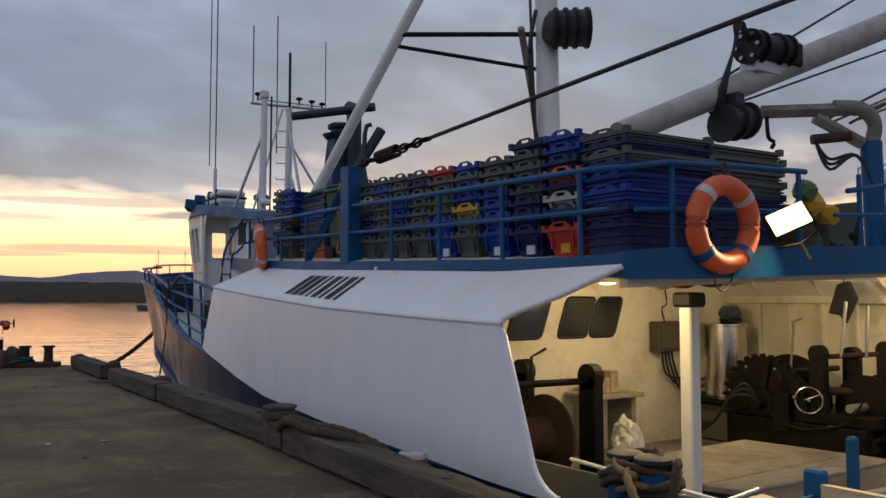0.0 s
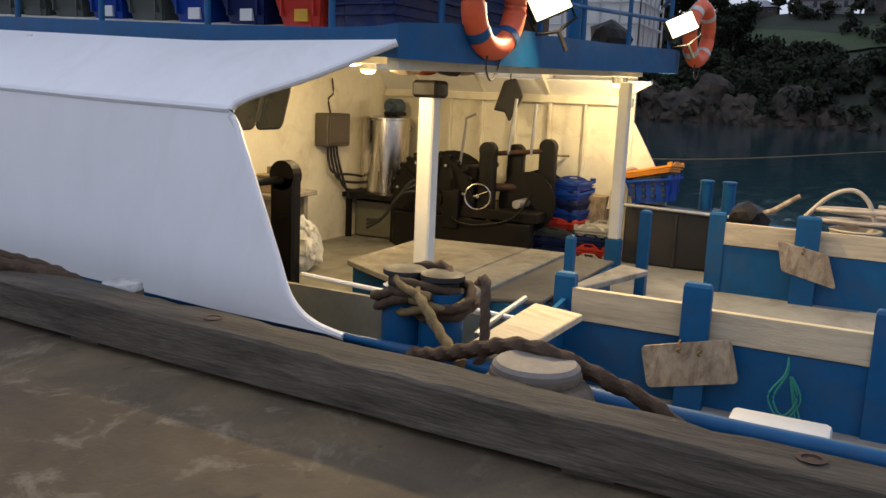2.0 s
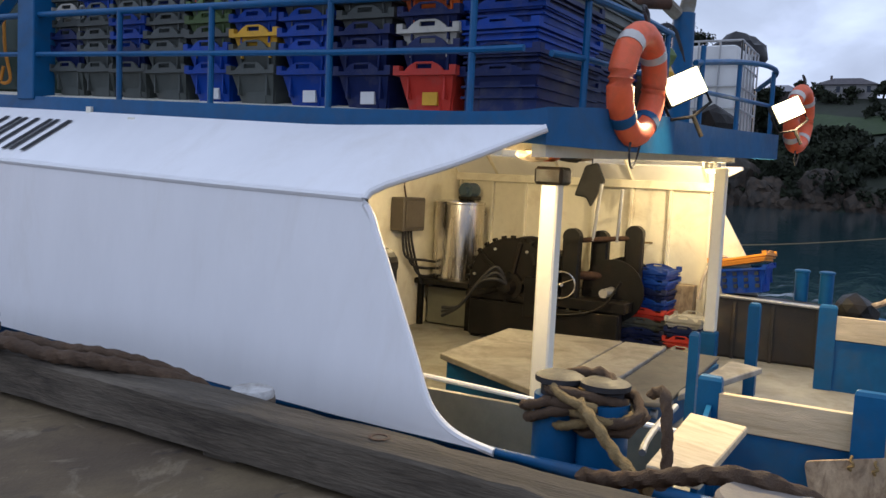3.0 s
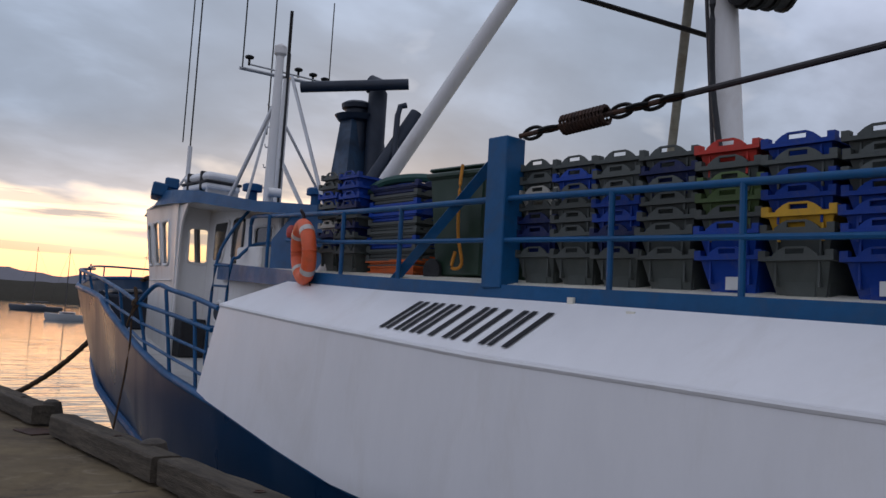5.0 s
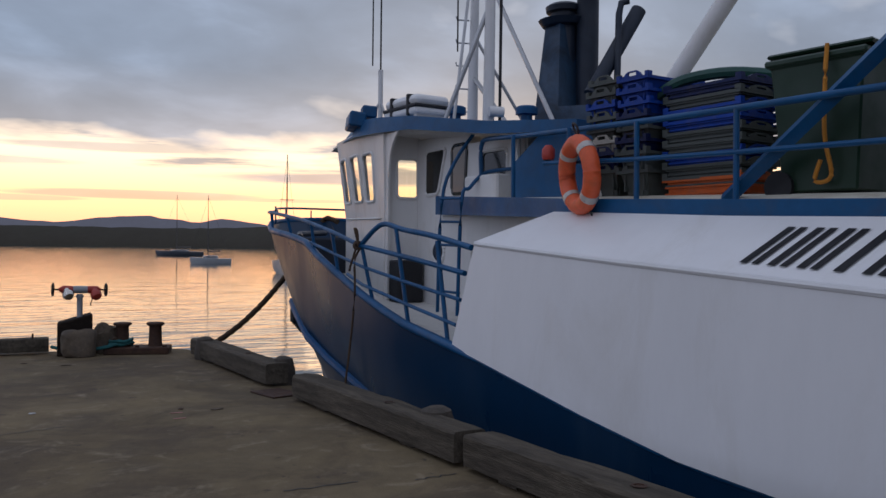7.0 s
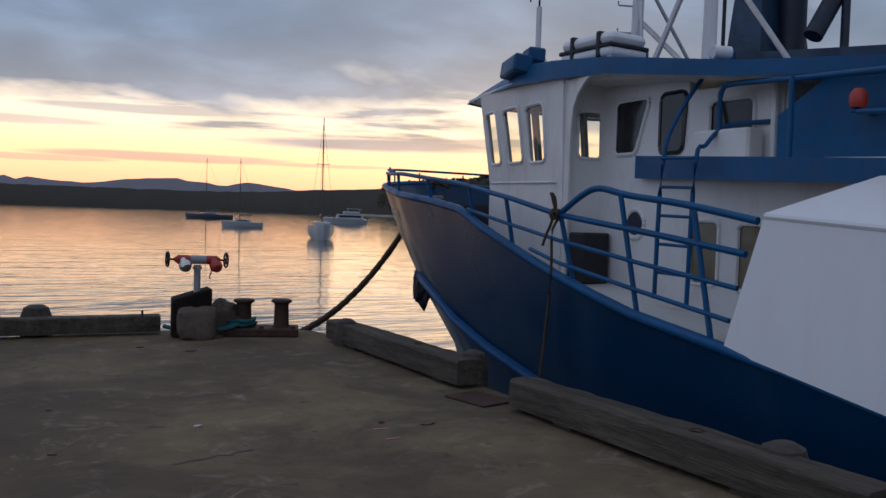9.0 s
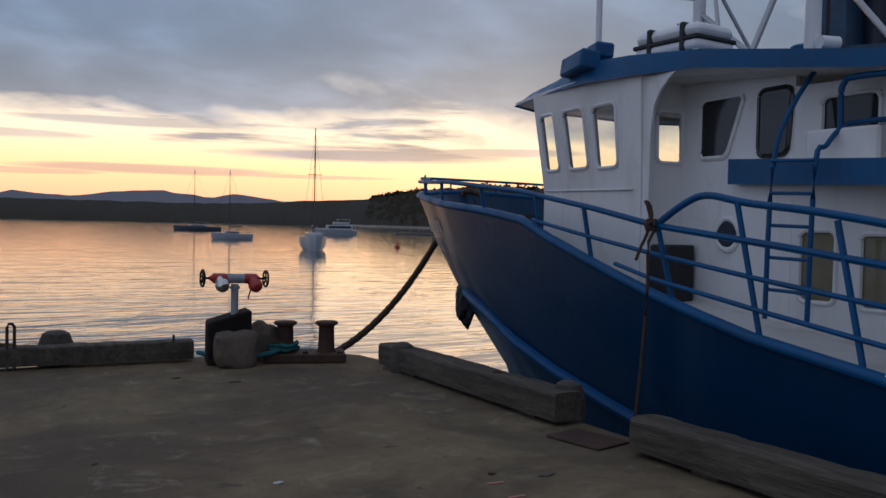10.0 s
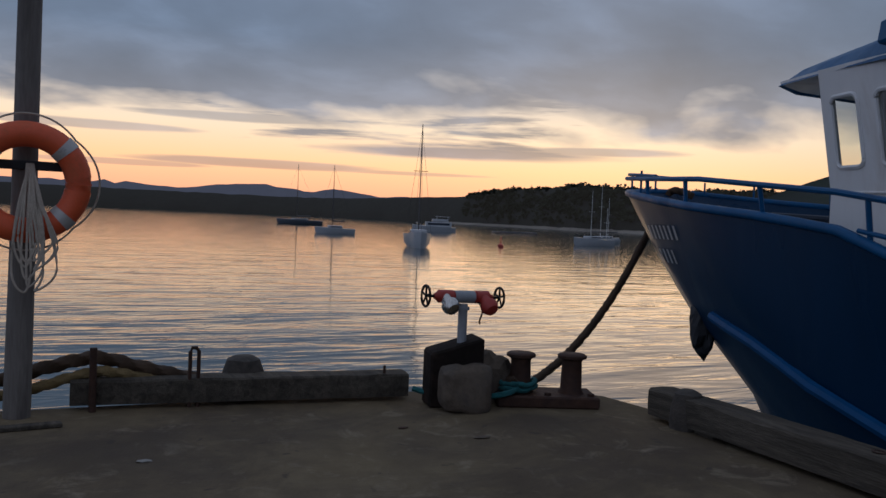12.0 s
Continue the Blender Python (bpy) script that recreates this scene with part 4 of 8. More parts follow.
# sheer line of the port side: y, x, z
SHEER = [(-4.0, 4.55, -0.05), (0, 4.42, -0.19), (2.3, 4.40, -0.165), (3.4, 4.385, -0.11), (4.08, 4.38, -0.08), (6.0, 4.46, -0.07), (8.0, 4.55, 0.0), (9.78, 4.65, 0.07), (10.7, 4.69, 0.20), (12.5, 4.79, 0.50), (13.5, 4.86, 0.63), (14.3, 4.92, 0.80),
         (15.13, 5.00, 1.02), (16.0, 5.08, 1.28), (16.45, 5.14, 1.44), (17.3, 5.288, 1.54), (18.4, 5.43, 1.63), (19.4, 5.81, 1.72), (20.2, 6.16, 1.80), (20.8, 6.557, 1.85), (21.26, 7.3, 1.91), (21.384, 7.85, 1.93)]


def sheer(y):
    return lerp_table(SHEER, y)


def rake(z):
    return float(np.interp(z, [-3.2, -2.2, -1.0, -0.36, 0.5, 1.2, 2.0], [3.85, 3.45, 3.05, 2.76, 1.54, 0.77, 0.0]))


def hull_point(y, f):
    x, z = sheer(y)
    zz = z + (-3.0 - z) * f
    yy = y - (rake(zz) - rake(z)) * min(1, max(0, (y - 9) / 8))
    inward = -(0.328 * min(1, max(0, (y - 13) / 7)) + 0.141 * min(1, max(0, (y - 17) / 4))) * f + 0.9 * max(0, f - 0.72) ** 2
    return Vector((min(x + inward, CX), yy, zz))


def hull_at(y, z):
    """The point of the port plating at height z, y metres along."""
    lo, hi = y - 0.5, 21.38
    for _ in range(30):
        mid = (lo + hi) / 2
        s = sheer(mid)[1]
        p = hull_point(mid, min(1, max(0, (z - s) / (-3.0 - s))))
        if p.y < y:
            lo = mid
        else:
            hi = mid
    return p


def mirror(bm):
    for v in bm.verts:
        v.co.x = 2 * CX - v.co.x
    bmesh.ops.reverse_faces(bm, faces=bm.faces)
    return bm


stations = [-4 + i * 0.5 for i in range(46)] + [18.8 + i * 0.2 for i in range(10)] + [20.75, 20.9, 21.0, 21.1, 21.2, 21.26, 21.31, 21.35, 21.384]
for side in (0, 1):
    bm = mesh()
    sheet(bm, [[hull_point(y, f / 14) for f in range(15)] for y in stations], 0.03)
    if side:
        mirror(bm)
    hull = part("hull_side", bm, HULL_BLUE, boat, "dark blue painted steel hull plating", smooth=True)
    # rounded gunwale bar
    bm = mesh()
    tube(bm, [Vector((sheer(y)[0] + 0.01, y, sheer(y)[1] + 0.02)) for y in stations], [0.022 if 3.9 < y < 12.4 else 0.045 for y in stations], 10)
    if side:
        mirror(bm)
    part("gunwale", bm, BLUE, boat, "bright blue rounded gunwale bar", smooth=True)
    # rubbing strake sweeping up to the bow
    bm = mesh()
    pts = []
    for y in [4 + i * 0.4 for i in range(38)]:
        zt = float(np.interp(y, [4, 10, 13, 15.07, 16.0, 16.9, 17.44, 18.3, 19], [-0.62, -0.55, -0.42, -0.20, -0.02, 0.22, 0.385, 0.55, 0.66]))
        if y < 18.75:
            pts.append(hull_at(y, zt) + Vector((-0.015, 0, 0)))
    tube(bm, pts, 0.055, 8)
    if side:
        mirror(bm)
    part("rubbing_strake", bm, STRAKE_BLUE, boat, "paler blue rubbing strake", smooth=True)
bm = mesh()
sheet(bm, [[(x, -4.0 + 0.02, z) for z in (-3, -2, -1, -0.07)] for x in (4.57, 6, CX, 9.7, 11.13)], 0.03)
part("transom", bm, HULL_BLUE, boat)
# decks
bm = mesh()
slab(bm, [(4.50, -3.9), (2 * CX - 4.50, -3.9), (2 * CX - 4.55, 8.6), (4.55, 8.6)], -0.68, -0.62)
part("working_deck", bm, DECK_GREY, boat, "pale grey scuffed working deck")
bm = mesh()
ys = [8.2, 10, 11.5, 12.5, 13.5, 14.3, 15.2, 16, 17, 18, 18.8, 19.4]


def side_deck(y):
    return float(np.interp(y, [8, 12.5, 14.3, 16, 18, 21.5], [-0.03, 0.47, 0.66, 0.80, 1.0, 1.15]))


rows = []
for y in ys:
    z = side_deck(y)
    x = hull_at(y, z).x + 0.06
    rows.append([(x, y, z), (CX, y, z + 0.04), (2 * CX - x, y, z)])
sheet(bm, rows, 0.03)
part("side_deck", bm, surface("white_deck_paint", (0.62, 0.60, 0.56), 0.5, vary=0.08, grain=3, bump=0.1, dirt=(0.3, 0.25, 0.2), dirt_amount=0.1), boat, "white painted side deck", smooth=True)

# the white side screen with its knuckle, both sides
FOOT = [(4.08, 4.375, -0.06), (4.3, 4.37, -0.05), (5, 4.41, -0.05), (8, 4.55, 0.02), (9.78, 4.65, 0.10), (10.7, 4.69, 0.23), (12.5, 4.79, 0.53)]
KNUCKLE = [(4.95, 4.50, 1.10), (6, 4.53, 1.125), (8.2, 4.62, 1.20), (10.5, 4.74, 1.34), (12.27, 4.87, 1.46)]
SHOULDER = [(4.12, 4.90, 1.50), (5.6, 5.0, 1.49), (8.35, 5.10, 1.585), (9.8, 5.16, 1.63), (11.75, 5.32, 1.72)]


def spread(table, n):
    y0, y1 = table[0][0], table[-1][0]
    return [Vector((lerp_table(table, y)[0], y, lerp_table(table, y)[1])) for y in [y0 + (y1 - y0) * i / n for i in range(n + 1)]]


for side in (0, 1):
    n = 28
    kn, sh = spread(KNUCKLE, n), spread(SHOULDER, n)
    ft = spread(FOOT, n)
    rows = []
    for i in range(n + 1):
        row = []
        for f in (0, 0.03, 0.08, 0.16, 0.3, 0.45, 0.6, 0.75, 0.9, 1.0):
            p = ft[i].lerp(kn[i], f)
            # the after edge runs straight down and flares to a foot at the gunwale
            if i < 5:
                aim = float(np.interp(f, [0, 0.03, 0.08, 0.16, 1], [4.08, 4.26, 4.38, 4.47, 4.95]))
                p.y += (aim - (4.08 + 0.87 * f)) * (1 - i / 5)
            row.append(p)
        rows.append(row)
    bm = mesh()
    sheet(bm, rows, 0.02)
    if side:
        mirror(bm)
    part("side_screen", bm, WHITE, boat, "white painted steel side screen", smooth=True)
    bm = mesh()
    sheet(bm, [[kn[i].lerp(sh[i], f / 5) for f in range(6)] for i in range(n + 1)], 0.02)
    if side:
        mirror(bm)
    part("screen_shoulder", bm, WHITE, boat, "white sloping shoulder plate", smooth=True)
    # rolled lip along the knuckle and round the after edge
    bm = mesh()
    tube(bm, [p + Vector((-0.012, 0, -0.005)) for p in kn], 0.024, 8)
    if side:
        mirror(bm)
    part("knuckle_bar", bm, WHITE, boat, smooth=True)
    bm = mesh()
    lip = [sh[0] + Vector((0, -0.0, 0)), kn[0].lerp(sh[0], 0.5), kn[0] + Vector((0, -0.03, 0.03)), *[r for r in rows[0][::-1]][1:]]
    tube(bm, curve(lip, 4), 0.022, 8)
    if side:
        mirror(bm)
    part("edge_bar", bm, WHITE, boat, "rounded white edge bar", smooth=True)

# upper deck, its cream underside and blue fascia
def deck_z(y):
    return float(np.interp(y, [3.5, 4.6, 5.6, 8.57, 9.8, 10.9, 14.6], [1.60, 1.59, 1.61, 1.705, 1.755, 1.80, 2.03]))


def deck_at(x, y):
    return deck_z(y) + 0.036 * (x - 5.0) * float(np.interp(y, [7, 12], [1, 0]))


EDGE = [(4.95, 4.14), (4.98, 4.6), (5.03, 5.6), (5.12, 8.5), (5.18, 9.8), (5.30, 11.4), (5.60, 13.0), (5.98, 14.62)]
AFT = [(5.30, 4.0), (6.35, 3.83), (6.36, 3.93), (8.0, 3.86), (9.6, 3.62)]
port = EDGE[::-1] + AFT
poly = port + [(10.4, 3.75), (2 * CX - 5.15, 4.15)] + [(2 * CX - x, y) for x, y in EDGE[1:]]
bm = mesh()
slab(bm, poly, lambda x, y: deck_at(x, y) - 0.13, lambda x, y: deck_at(x, y) - 0.01)
part("upper_deck", bm, CREAM, boat, "upper deck with cream underside")
bm = mesh()
ring = [Vector((x, y, deck_at(x, y))) for x, y in poly]
pts = []
for i, p in enumerate(ring):
    q = ring[(i + 1) % len(ring)]
    if i == len(ring) - 1:
        break
    for k in range(4):
        pts.append(p.lerp(q, k / 4))
pts.append(ring[-1])
out = []
for p in pts:
    d = Vector((p.x - CX, (p.y - 9) * 0.2, 0)).normalized() * 0.015
    h = float(np.interp(p.y, [3.9, 4.2, 5.6, 9.8, 14.6], [0.20, 0.17, 0.125, 0.13, 0.22]))
    r = float(np.interp(p.y, [4.0, 4.3], [0.035, 0.0]))
    out.append([p + d + Vector((0, 0, r)), p + d + Vector((0, 0, -h))])
sheet(bm, out, 0.012)
part("deck_fascia", bm, BLUE, boat, "bright blue steel deck edge band", smooth=True)

bm = mesh()
vs = [(11.02, 4.36, 1.05), (11.02, 4.36, -0.05), (11.06, 3.85, -0.05), (11.05, 4.0, 0.42)]
a = [bm.verts.new(v) for v in vs]
b = [bm.verts.new(Vector(v) + Vector((0.03, 0, 0))) for v in vs]
bm.faces.new(a)
bm.faces.new(b[::-1])
for j in range(4):
    bm.faces.new((a[j], b[j], b[(j + 1) % 4], a[(j + 1) % 4]))
bmesh.ops.recalc_face_normals(bm, faces=bm.faces)
part("after_plate", bm, CREAM, boat, "cream painted raked after edge of the far side")

# beams under the deck
def tilted_beam(bm, y0, y1, h):
    slab(bm, [(5.0, y0), (10.5, y0), (10.5, y1), (5.0, y1)], lambda x, y: deck_at(x, y) - h, lambda x, y: deck_at(x, y) - 0.125)


for i, y in enumerate((4.6, 5.5, 6.4, 7.3)):
    bm = mesh()
    tilted_beam(bm, y - 0.03, y + 0.03, 0.20)
    part("deck_beam", bm, CREAM, boat)
bm = mesh()
tilted_beam(bm, 4.16, 4.24, 0.24)
part("deck_beam", bm, CREAM, boat)
# pillars
for x, y, z0, z1 in ((6.06, 4.49, -0.5, 1.30), (9.82, 4.11, -0.24, 1.47)):
    bm = mesh()
    box(bm, (x, y, z0), (x + 0.12, y + 0.12, z1), 0.012)
    p = part("pillar", bm, surface("ivory_pillar_paint", (0.72, 0.70, 0.62), 0.45, vary=0.06, grain=4, bump=0.1), boat, "ivory painted square steel pillar")
    bm = mesh()
    box(bm, (x - 0.02, y - 0.02, -0.62), (x + 0.14, y + 0.14, z0), 0.01)
    part("pillar_foot", bm, BLUE, p, "blue painted foot")
    if x < 7:
        bm = mesh()
        box(bm, (x - 0.04, y - 0.04, 1.21), (x + 0.16, y + 0.16, 1.33), 0.02)
        part("clamp", bm, DARK_STEEL, p, "dark clamp at the pillar head")

# starboard inner lining with frames, forward bulkhead
SX = 11.0
bm = mesh()
slab(bm, [(SX, 4.35), (SX + 0.05, 4.35), (SX + 0.05, 8.3), (SX, 8.3)], -0.62, 1.66)
part("side_lining", bm, CREAM, boat, "cream painted inner side plating")
for i in range(9):
    y = 4.45 + i * 0.47
    bm = mesh()
    box(bm, (SX - 0.07, y, -0.62), (SX, y + 0.035, 1.24), 0.004)
    part("frame_rib", bm, CREAM, boat)
bm = mesh()
box(bm, (SX - 0.12, 4.36, 1.22), (SX, 8.3, 1.32), 0.008)
part("stringer", bm, CREAM, boat)
for i in range(5):
    y = 4.5 + i * 0.9
    bm = mesh()
    vs = [(SX - 0.6, y, 1.64), (SX, y, 1.66), (SX, y, 1.25)]
    a = [bm.verts.new(v) for v in vs]
    b = [bm.verts.new(Vector(v) + Vector((0, 0.02, 0))) for v in vs]
    bm.faces.new(a)
    bm.faces.new(b[::-1])
    for j in range(3):
        bm.faces.new((a[j], b[j], b[(j + 1) % 3], a[(j + 1) % 3]))
    part("bracket", bm, CREAM, boat)


def holed_wall(bm, p0, p1, z0, z1, holes, thick):
    """An upright wall from p0 to p1 (plan) with rectangular openings (u0, u1, z0, z1)."""
    p0, p1 = Vector((*p0, 0)), Vector((*p1, 0))
    d = p1 - p0
    length = d.length
    d.normalize()
    nrm = Vector((d.y, -d.x, 0))
    us = sorted({0.0, length, *[h[0] for h in holes], *[h[1] for h in holes]})
    zs = sorted({z0, z1, *[h[2] for h in holes], *[h[3] for h in holes]})
    for i in range(len(us) - 1):
        for j in range(len(zs) - 1):
            um, zm = (us[i] + us[i + 1]) / 2, (zs[j] + zs[j + 1]) / 2
            if any(h[0] < um < h[1] and h[2] < zm < h[3] for h in holes):
                continue
            c = [p0 + d * u + Vector((0, 0, z)) for u, z in ((us[i], zs[j]), (us[i + 1], zs[j]), (us[i + 1], zs[j + 1]), (us[i], zs[j + 1]))]
            a = [bm.verts.new(p + nrm * thick / 2) for p in c]
            b = [bm.verts.new(p - nrm * thick / 2) for p in c]
            bm.faces.new(a)
            bm.faces.new(b[::-1])
            for k in range(4):
                bm.faces.new((a[k], b[k], b[(k + 1) % 4], a[(k + 1) % 4]))
    bmesh.ops.remove_doubles(bm, verts=bm.verts, dist=0.0005)
    return bm


def window_in(parent, p0, p1, u0, u1, z0, z1, glass, frame_mat, proud=0.03, skew=0.0, warp=None, pinch=0.0):
    """A framed pane filling an opening of holed_wall, with rounded corners and a rubber edge."""
    p0, p1 = Vector((*p0, 0)), Vector((*p1, 0))
    d = (p1 - p0).normalized()
    nrm = Vector((d.y, -d.x, 0))

    def at(u, z, o):
        q = p0 + d * (u + skew * (z - z0) - pinch * (u - u0) / (u1 - u0) * (z1 - z) / (z1 - z0)) + nrm * o + Vector((0, 0, z))
        return q + warp(q) if warp else q
    r = min(0.07, (u1 - u0) * 0.2)
    loop = []
    for cu, cz, a0 in ((u1 - r, z1 - r, 0), (u0 + r, z1 - r, 90), (u0 + r, z0 + r, 180), (u1 - r, z0 + r, 270)):
        for k in range(5):
            a = radians(a0 + k * 22.5)
            loop.append((cu + r * math.cos(a), cz + r * math.sin(a)))
    bm = mesh()
    tube(bm, [at(u, z, proud * 0.8) for u, z in loop], 0.022 if proud > 0 else 0.016, 6, closed=True)
    w = part("window", bm, frame_mat, parent, smooth=True)
    bm = mesh()
    bm.faces.new([bm.verts.new(at(u, z, proud if proud < 0 or proud > 0.035 else 0.012)) for u, z in loop])
    pane = part("pane", bm, glass, w)
    pane.visible_shadow = False
    return w


bm = mesh()
B0, B1 = (5.06, 7.82), (SX, 7.82)
holed_wall(bm, B1, B0, -0.62, 1.62, [], 0.05)
bk = part("bulkhead", bm, CREAM, boat, "cream painted forward bulkhead")
for a, b in ((2.42, 2.86), (2.90, 3.40), (3.66, 4.2)):
    window_in(bk, B1, B0, a, b, 0.80, 1.30, DARK_GLOSS, BLACK, -0.042, -0.36)

# wheelhouse
bm = mesh()
box(bm, (6.3, 13.2, 1.66), (9.4, 17.3, 1.72))
wh = part("wheelhouse", bm, HOUSE_WHITE, boat, "white painted steel wheelhouse")
FRONT, CORNER, INNER, AFTER, END = (6.24, 17.43), (5.75, 15.42), (6.16, 15.32), (6.02, 14.0), (6.02, 11.9)


def mx(p):
    return (2 * CX - p[0], p[1])


SILL = 1.80


def forward_rake(p):
    """The window band leans out and forward above the sill, most of all at the front."""
    k = max(0.0, p.z - SILL) * min(1.0, max(0.0, (p.y - 15.2) / 1.4))
    return Vector(((p.x - CX) * 0.048 * k, 0.13 * k, 0))


def house_wall(a, b, holes, z0=0.4, z1=2.95, both=True, glass=PANE, skew=0.0, raked=False):
    for side in ((0, 1) if both else (0,)):
        p, q = (a, b) if not side else (mx(b), mx(a))
        length = (Vector(a) - Vector(b)).length
        hs = holes if not side else [(length - h[1], length - h[0], h[2], h[3]) for h in holes]
        bm = mesh()
        if raked:
            holed_wall(bm, p, q, z0, SILL, [], 0.05)
            holed_wall(bm, p, q, SILL, z1, hs, 0.05)
            for v in bm.verts:
                v.co += forward_rake(v.co)
        else:
            holed_wall(bm, p, q, z0, z1, hs, 0.05)
        part("house_wall", bm, HOUSE_WHITE, wh)
        for h in hs:
            window_in(wh, p, q, *h, glass, HOUSE_WHITE, 0.03, skew * (1 if not side else -1), forward_rake if raked else None)


# three windows on the raked side, a half door facing aft, windows along the after house
house_wall(FRONT, CORNER, [(0.13, 0.48, 2.04, 2.68), (0.70, 1.12, 2.03, 2.67), (1.28, 1.68, 2.01, 2.65)], raked=True)
house_wall(CORNER, INNER, [(0.13, 0.41, 2.03, 2.53)], raked=True)
house_wall(INNER, AFTER, [], z1=2.76)
house_wall(AFTER, END, [(0.08, 0.40, 0.84, 1.42), (0.60, 0.86, 0.82, 1.40)], z1=1.75, glass=BEIGE_PANE)
# side windows narrow towards the sill
window_in(wh, INNER, AFTER, 0.28, 0.80, 2.06, 2.60, DARK_GLOSS, HOUSE_WHITE, 0.04, pinch=0.20)
window_in(wh, INNER, AFTER, 0.96, 1.31, 2.04, 2.60, DARK_GLOSS, DARK_GLOSS, 0.04, pinch=0.04)
house_wall(AFTER, (6.02, 13.0), [(0.24, 0.72, 2.0, 2.48)], z0=1.75, z1=2.59, glass=DARK_GLOSS)
house_wall((6.02, 13.0), mx((6.02, 13.0)), [], z0=1.75, z1=2.59, both=False)
house_wall(mx(FRONT), FRONT, [(0.05, 0.77, 1.95, 2.84), (0.83, 1.57, 1.95, 2.84), (1.64, 2.38, 1.95, 2.84), (2.44, 3.17, 1.95, 2.84)], both=False, raked=True)
house_wall(END, mx(END), [], z1=1.75, both=False)
# wing plate with a rounded cut beside the door
bm = mesh()
prof = [(15.42, 0.5), (15.42, 2.83), (14.96, 2.81), (15.06, 2.76), (15.18, 2.67), (15.27, 2.54), (15.31, 2.3), (15.32, 0.5)]
a = [bm.verts.new((5.735 - 0.22 * (15.42 - y), y, z)) for y, z in prof]
b = [bm.verts.new(v.co + Vector((0.03, 0, 0))) for v in a]
bm.faces.new(a)
bm.faces.new(b[::-1])
for j in range(len(a)):
    bm.faces.new((a[j], b[j], b[(j + 1) % len(a)], a[(j + 1) % len(a)]))
bmesh.ops.recalc_face_normals(bm, faces=bm.faces)
part("wing_plate", bm, HOUSE_WHITE, wh)
# thin drip bar under the windows
bm = mesh()
tube(bm, [(6.19, 17.36, 1.82), (5.74, 15.55, 1.78)], 0.012, 6)
part("drip_bar", bm, HOUSE_WHITE, wh)
# roof with an overhanging front visor
RP = [(5.70, 11.9), (5.66, 13.2), (5.62, 14.7), (5.66, 15.6), (5.76, 16.35), (6.02, 17.2), (6.36, 18.25), (6.9, 18.5)]


def roof_z(y):
    return float(np.interp(y, [11.9, 13.3, 14.7, 16.1, 17.2, 18.3], [2.50, 2.62, 2.82, 2.90, 2.93, 2.93]))


rp = RP + [mx(p) for p in RP[::-1]]
bm = mesh()
slab(bm, [(x + (0.03 if x < CX else -0.03), min(max(y, 11.95), 18.45)) for x, y in rp], lambda x, y: roof_z(y) + 0.0, lambda x, y: roof_z(y) + 0.03)
part("roof_soffit", bm, HOUSE_WHITE, wh)
bm = mesh()
inset = []
for x, y in rp:
    s = 1 if x < CX else -1
    d = float(np.interp(y, [11.9, 15.6, 16.3, 18.3], [0.0, 0.02, 0.06, 0.30]))
    inset.append((x + s * d, y - 1.2 * d))
grid = []
for (x, y), (xi, yi) in zip(rp + rp[:1], inset + inset[:1]):
    h = float(np.interp(y, [11.9, 14.7, 16.1, 18.3], [0.09, 0.14, 0.20, 0.24]))
    grid.append([(x, y, roof_z(y) - 0.02), (x * 0.5 + xi * 0.5, y * 0.5 + yi * 0.5, roof_z(y) + 0.012 + h * 0.55), (xi, yi, roof_z(y) + h)])
sheet(bm, grid)
bm.faces.new([bm.verts.new(g[2]) for g in grid[:-1]])
part("roof", bm, BLUE, wh, "blue painted roof edge and visor", smooth=True)
# wooden tilted blocks, life raft and vents on the roof
bm = mesh()
box(bm, (-0.32, -0.11, -0.09), (0.32, 0.11, 0.11), 0.02, pose(5.84, 16.45, 3.10, 8, 0, 68))
box(bm, (-0.14, -0.10, 0.0), (0.16, 0.10, 0.16), 0.02, pose(5.93, 16.25, 3.14, 4, 0, 68))
part("navigation_light_box", bm, BLUE, wh, "blue sidelight screen box")


def rod(parent, name, pts, r, material=BLUE, label="", n=8):
    bm = mesh()
    tube(bm, pts, r, n)
    return part(name, bm, material, parent, label, smooth=True)


raft = thing("life_raft", (6.10, 15.25, 3.03), "white canister life raft strapped on the roof", "life raft")
bm = mesh()
box(bm, (5.84, 14.90, 3.03), (6.36, 15.68, 3.14), 0.045, seg=3)
part("lower_shell", bm, WHITE, raft, smooth=True)
bm = mesh()
box(bm, (5.84, 14.90, 3.15), (6.36, 15.68, 3.29), 0.075, seg=4)
part("upper_shell", bm, WHITE, raft, smooth=True)
bm = mesh()
box(bm, (5.83, 14.89, 3.125), (6.37, 15.69, 3.165), 0.01)
part("seal", bm, BLACK, raft, "dark seam band")
for y in (15.08, 15.48):
    bm = mesh()
    box(bm, (5.825, y - 0.03, 3.03), (6.375, y + 0.03, 3.298), 0.02, seg=2)
    part("strap", bm, BLACK, raft, "dark strap")
for y in (14.95, 15.63):
    bm = mesh()
    box(bm, (5.86, y - 0.03, 2.95), (6.34, y + 0.03, 3.05), 0.01)
    part("cradle", bm, GALV, raft)

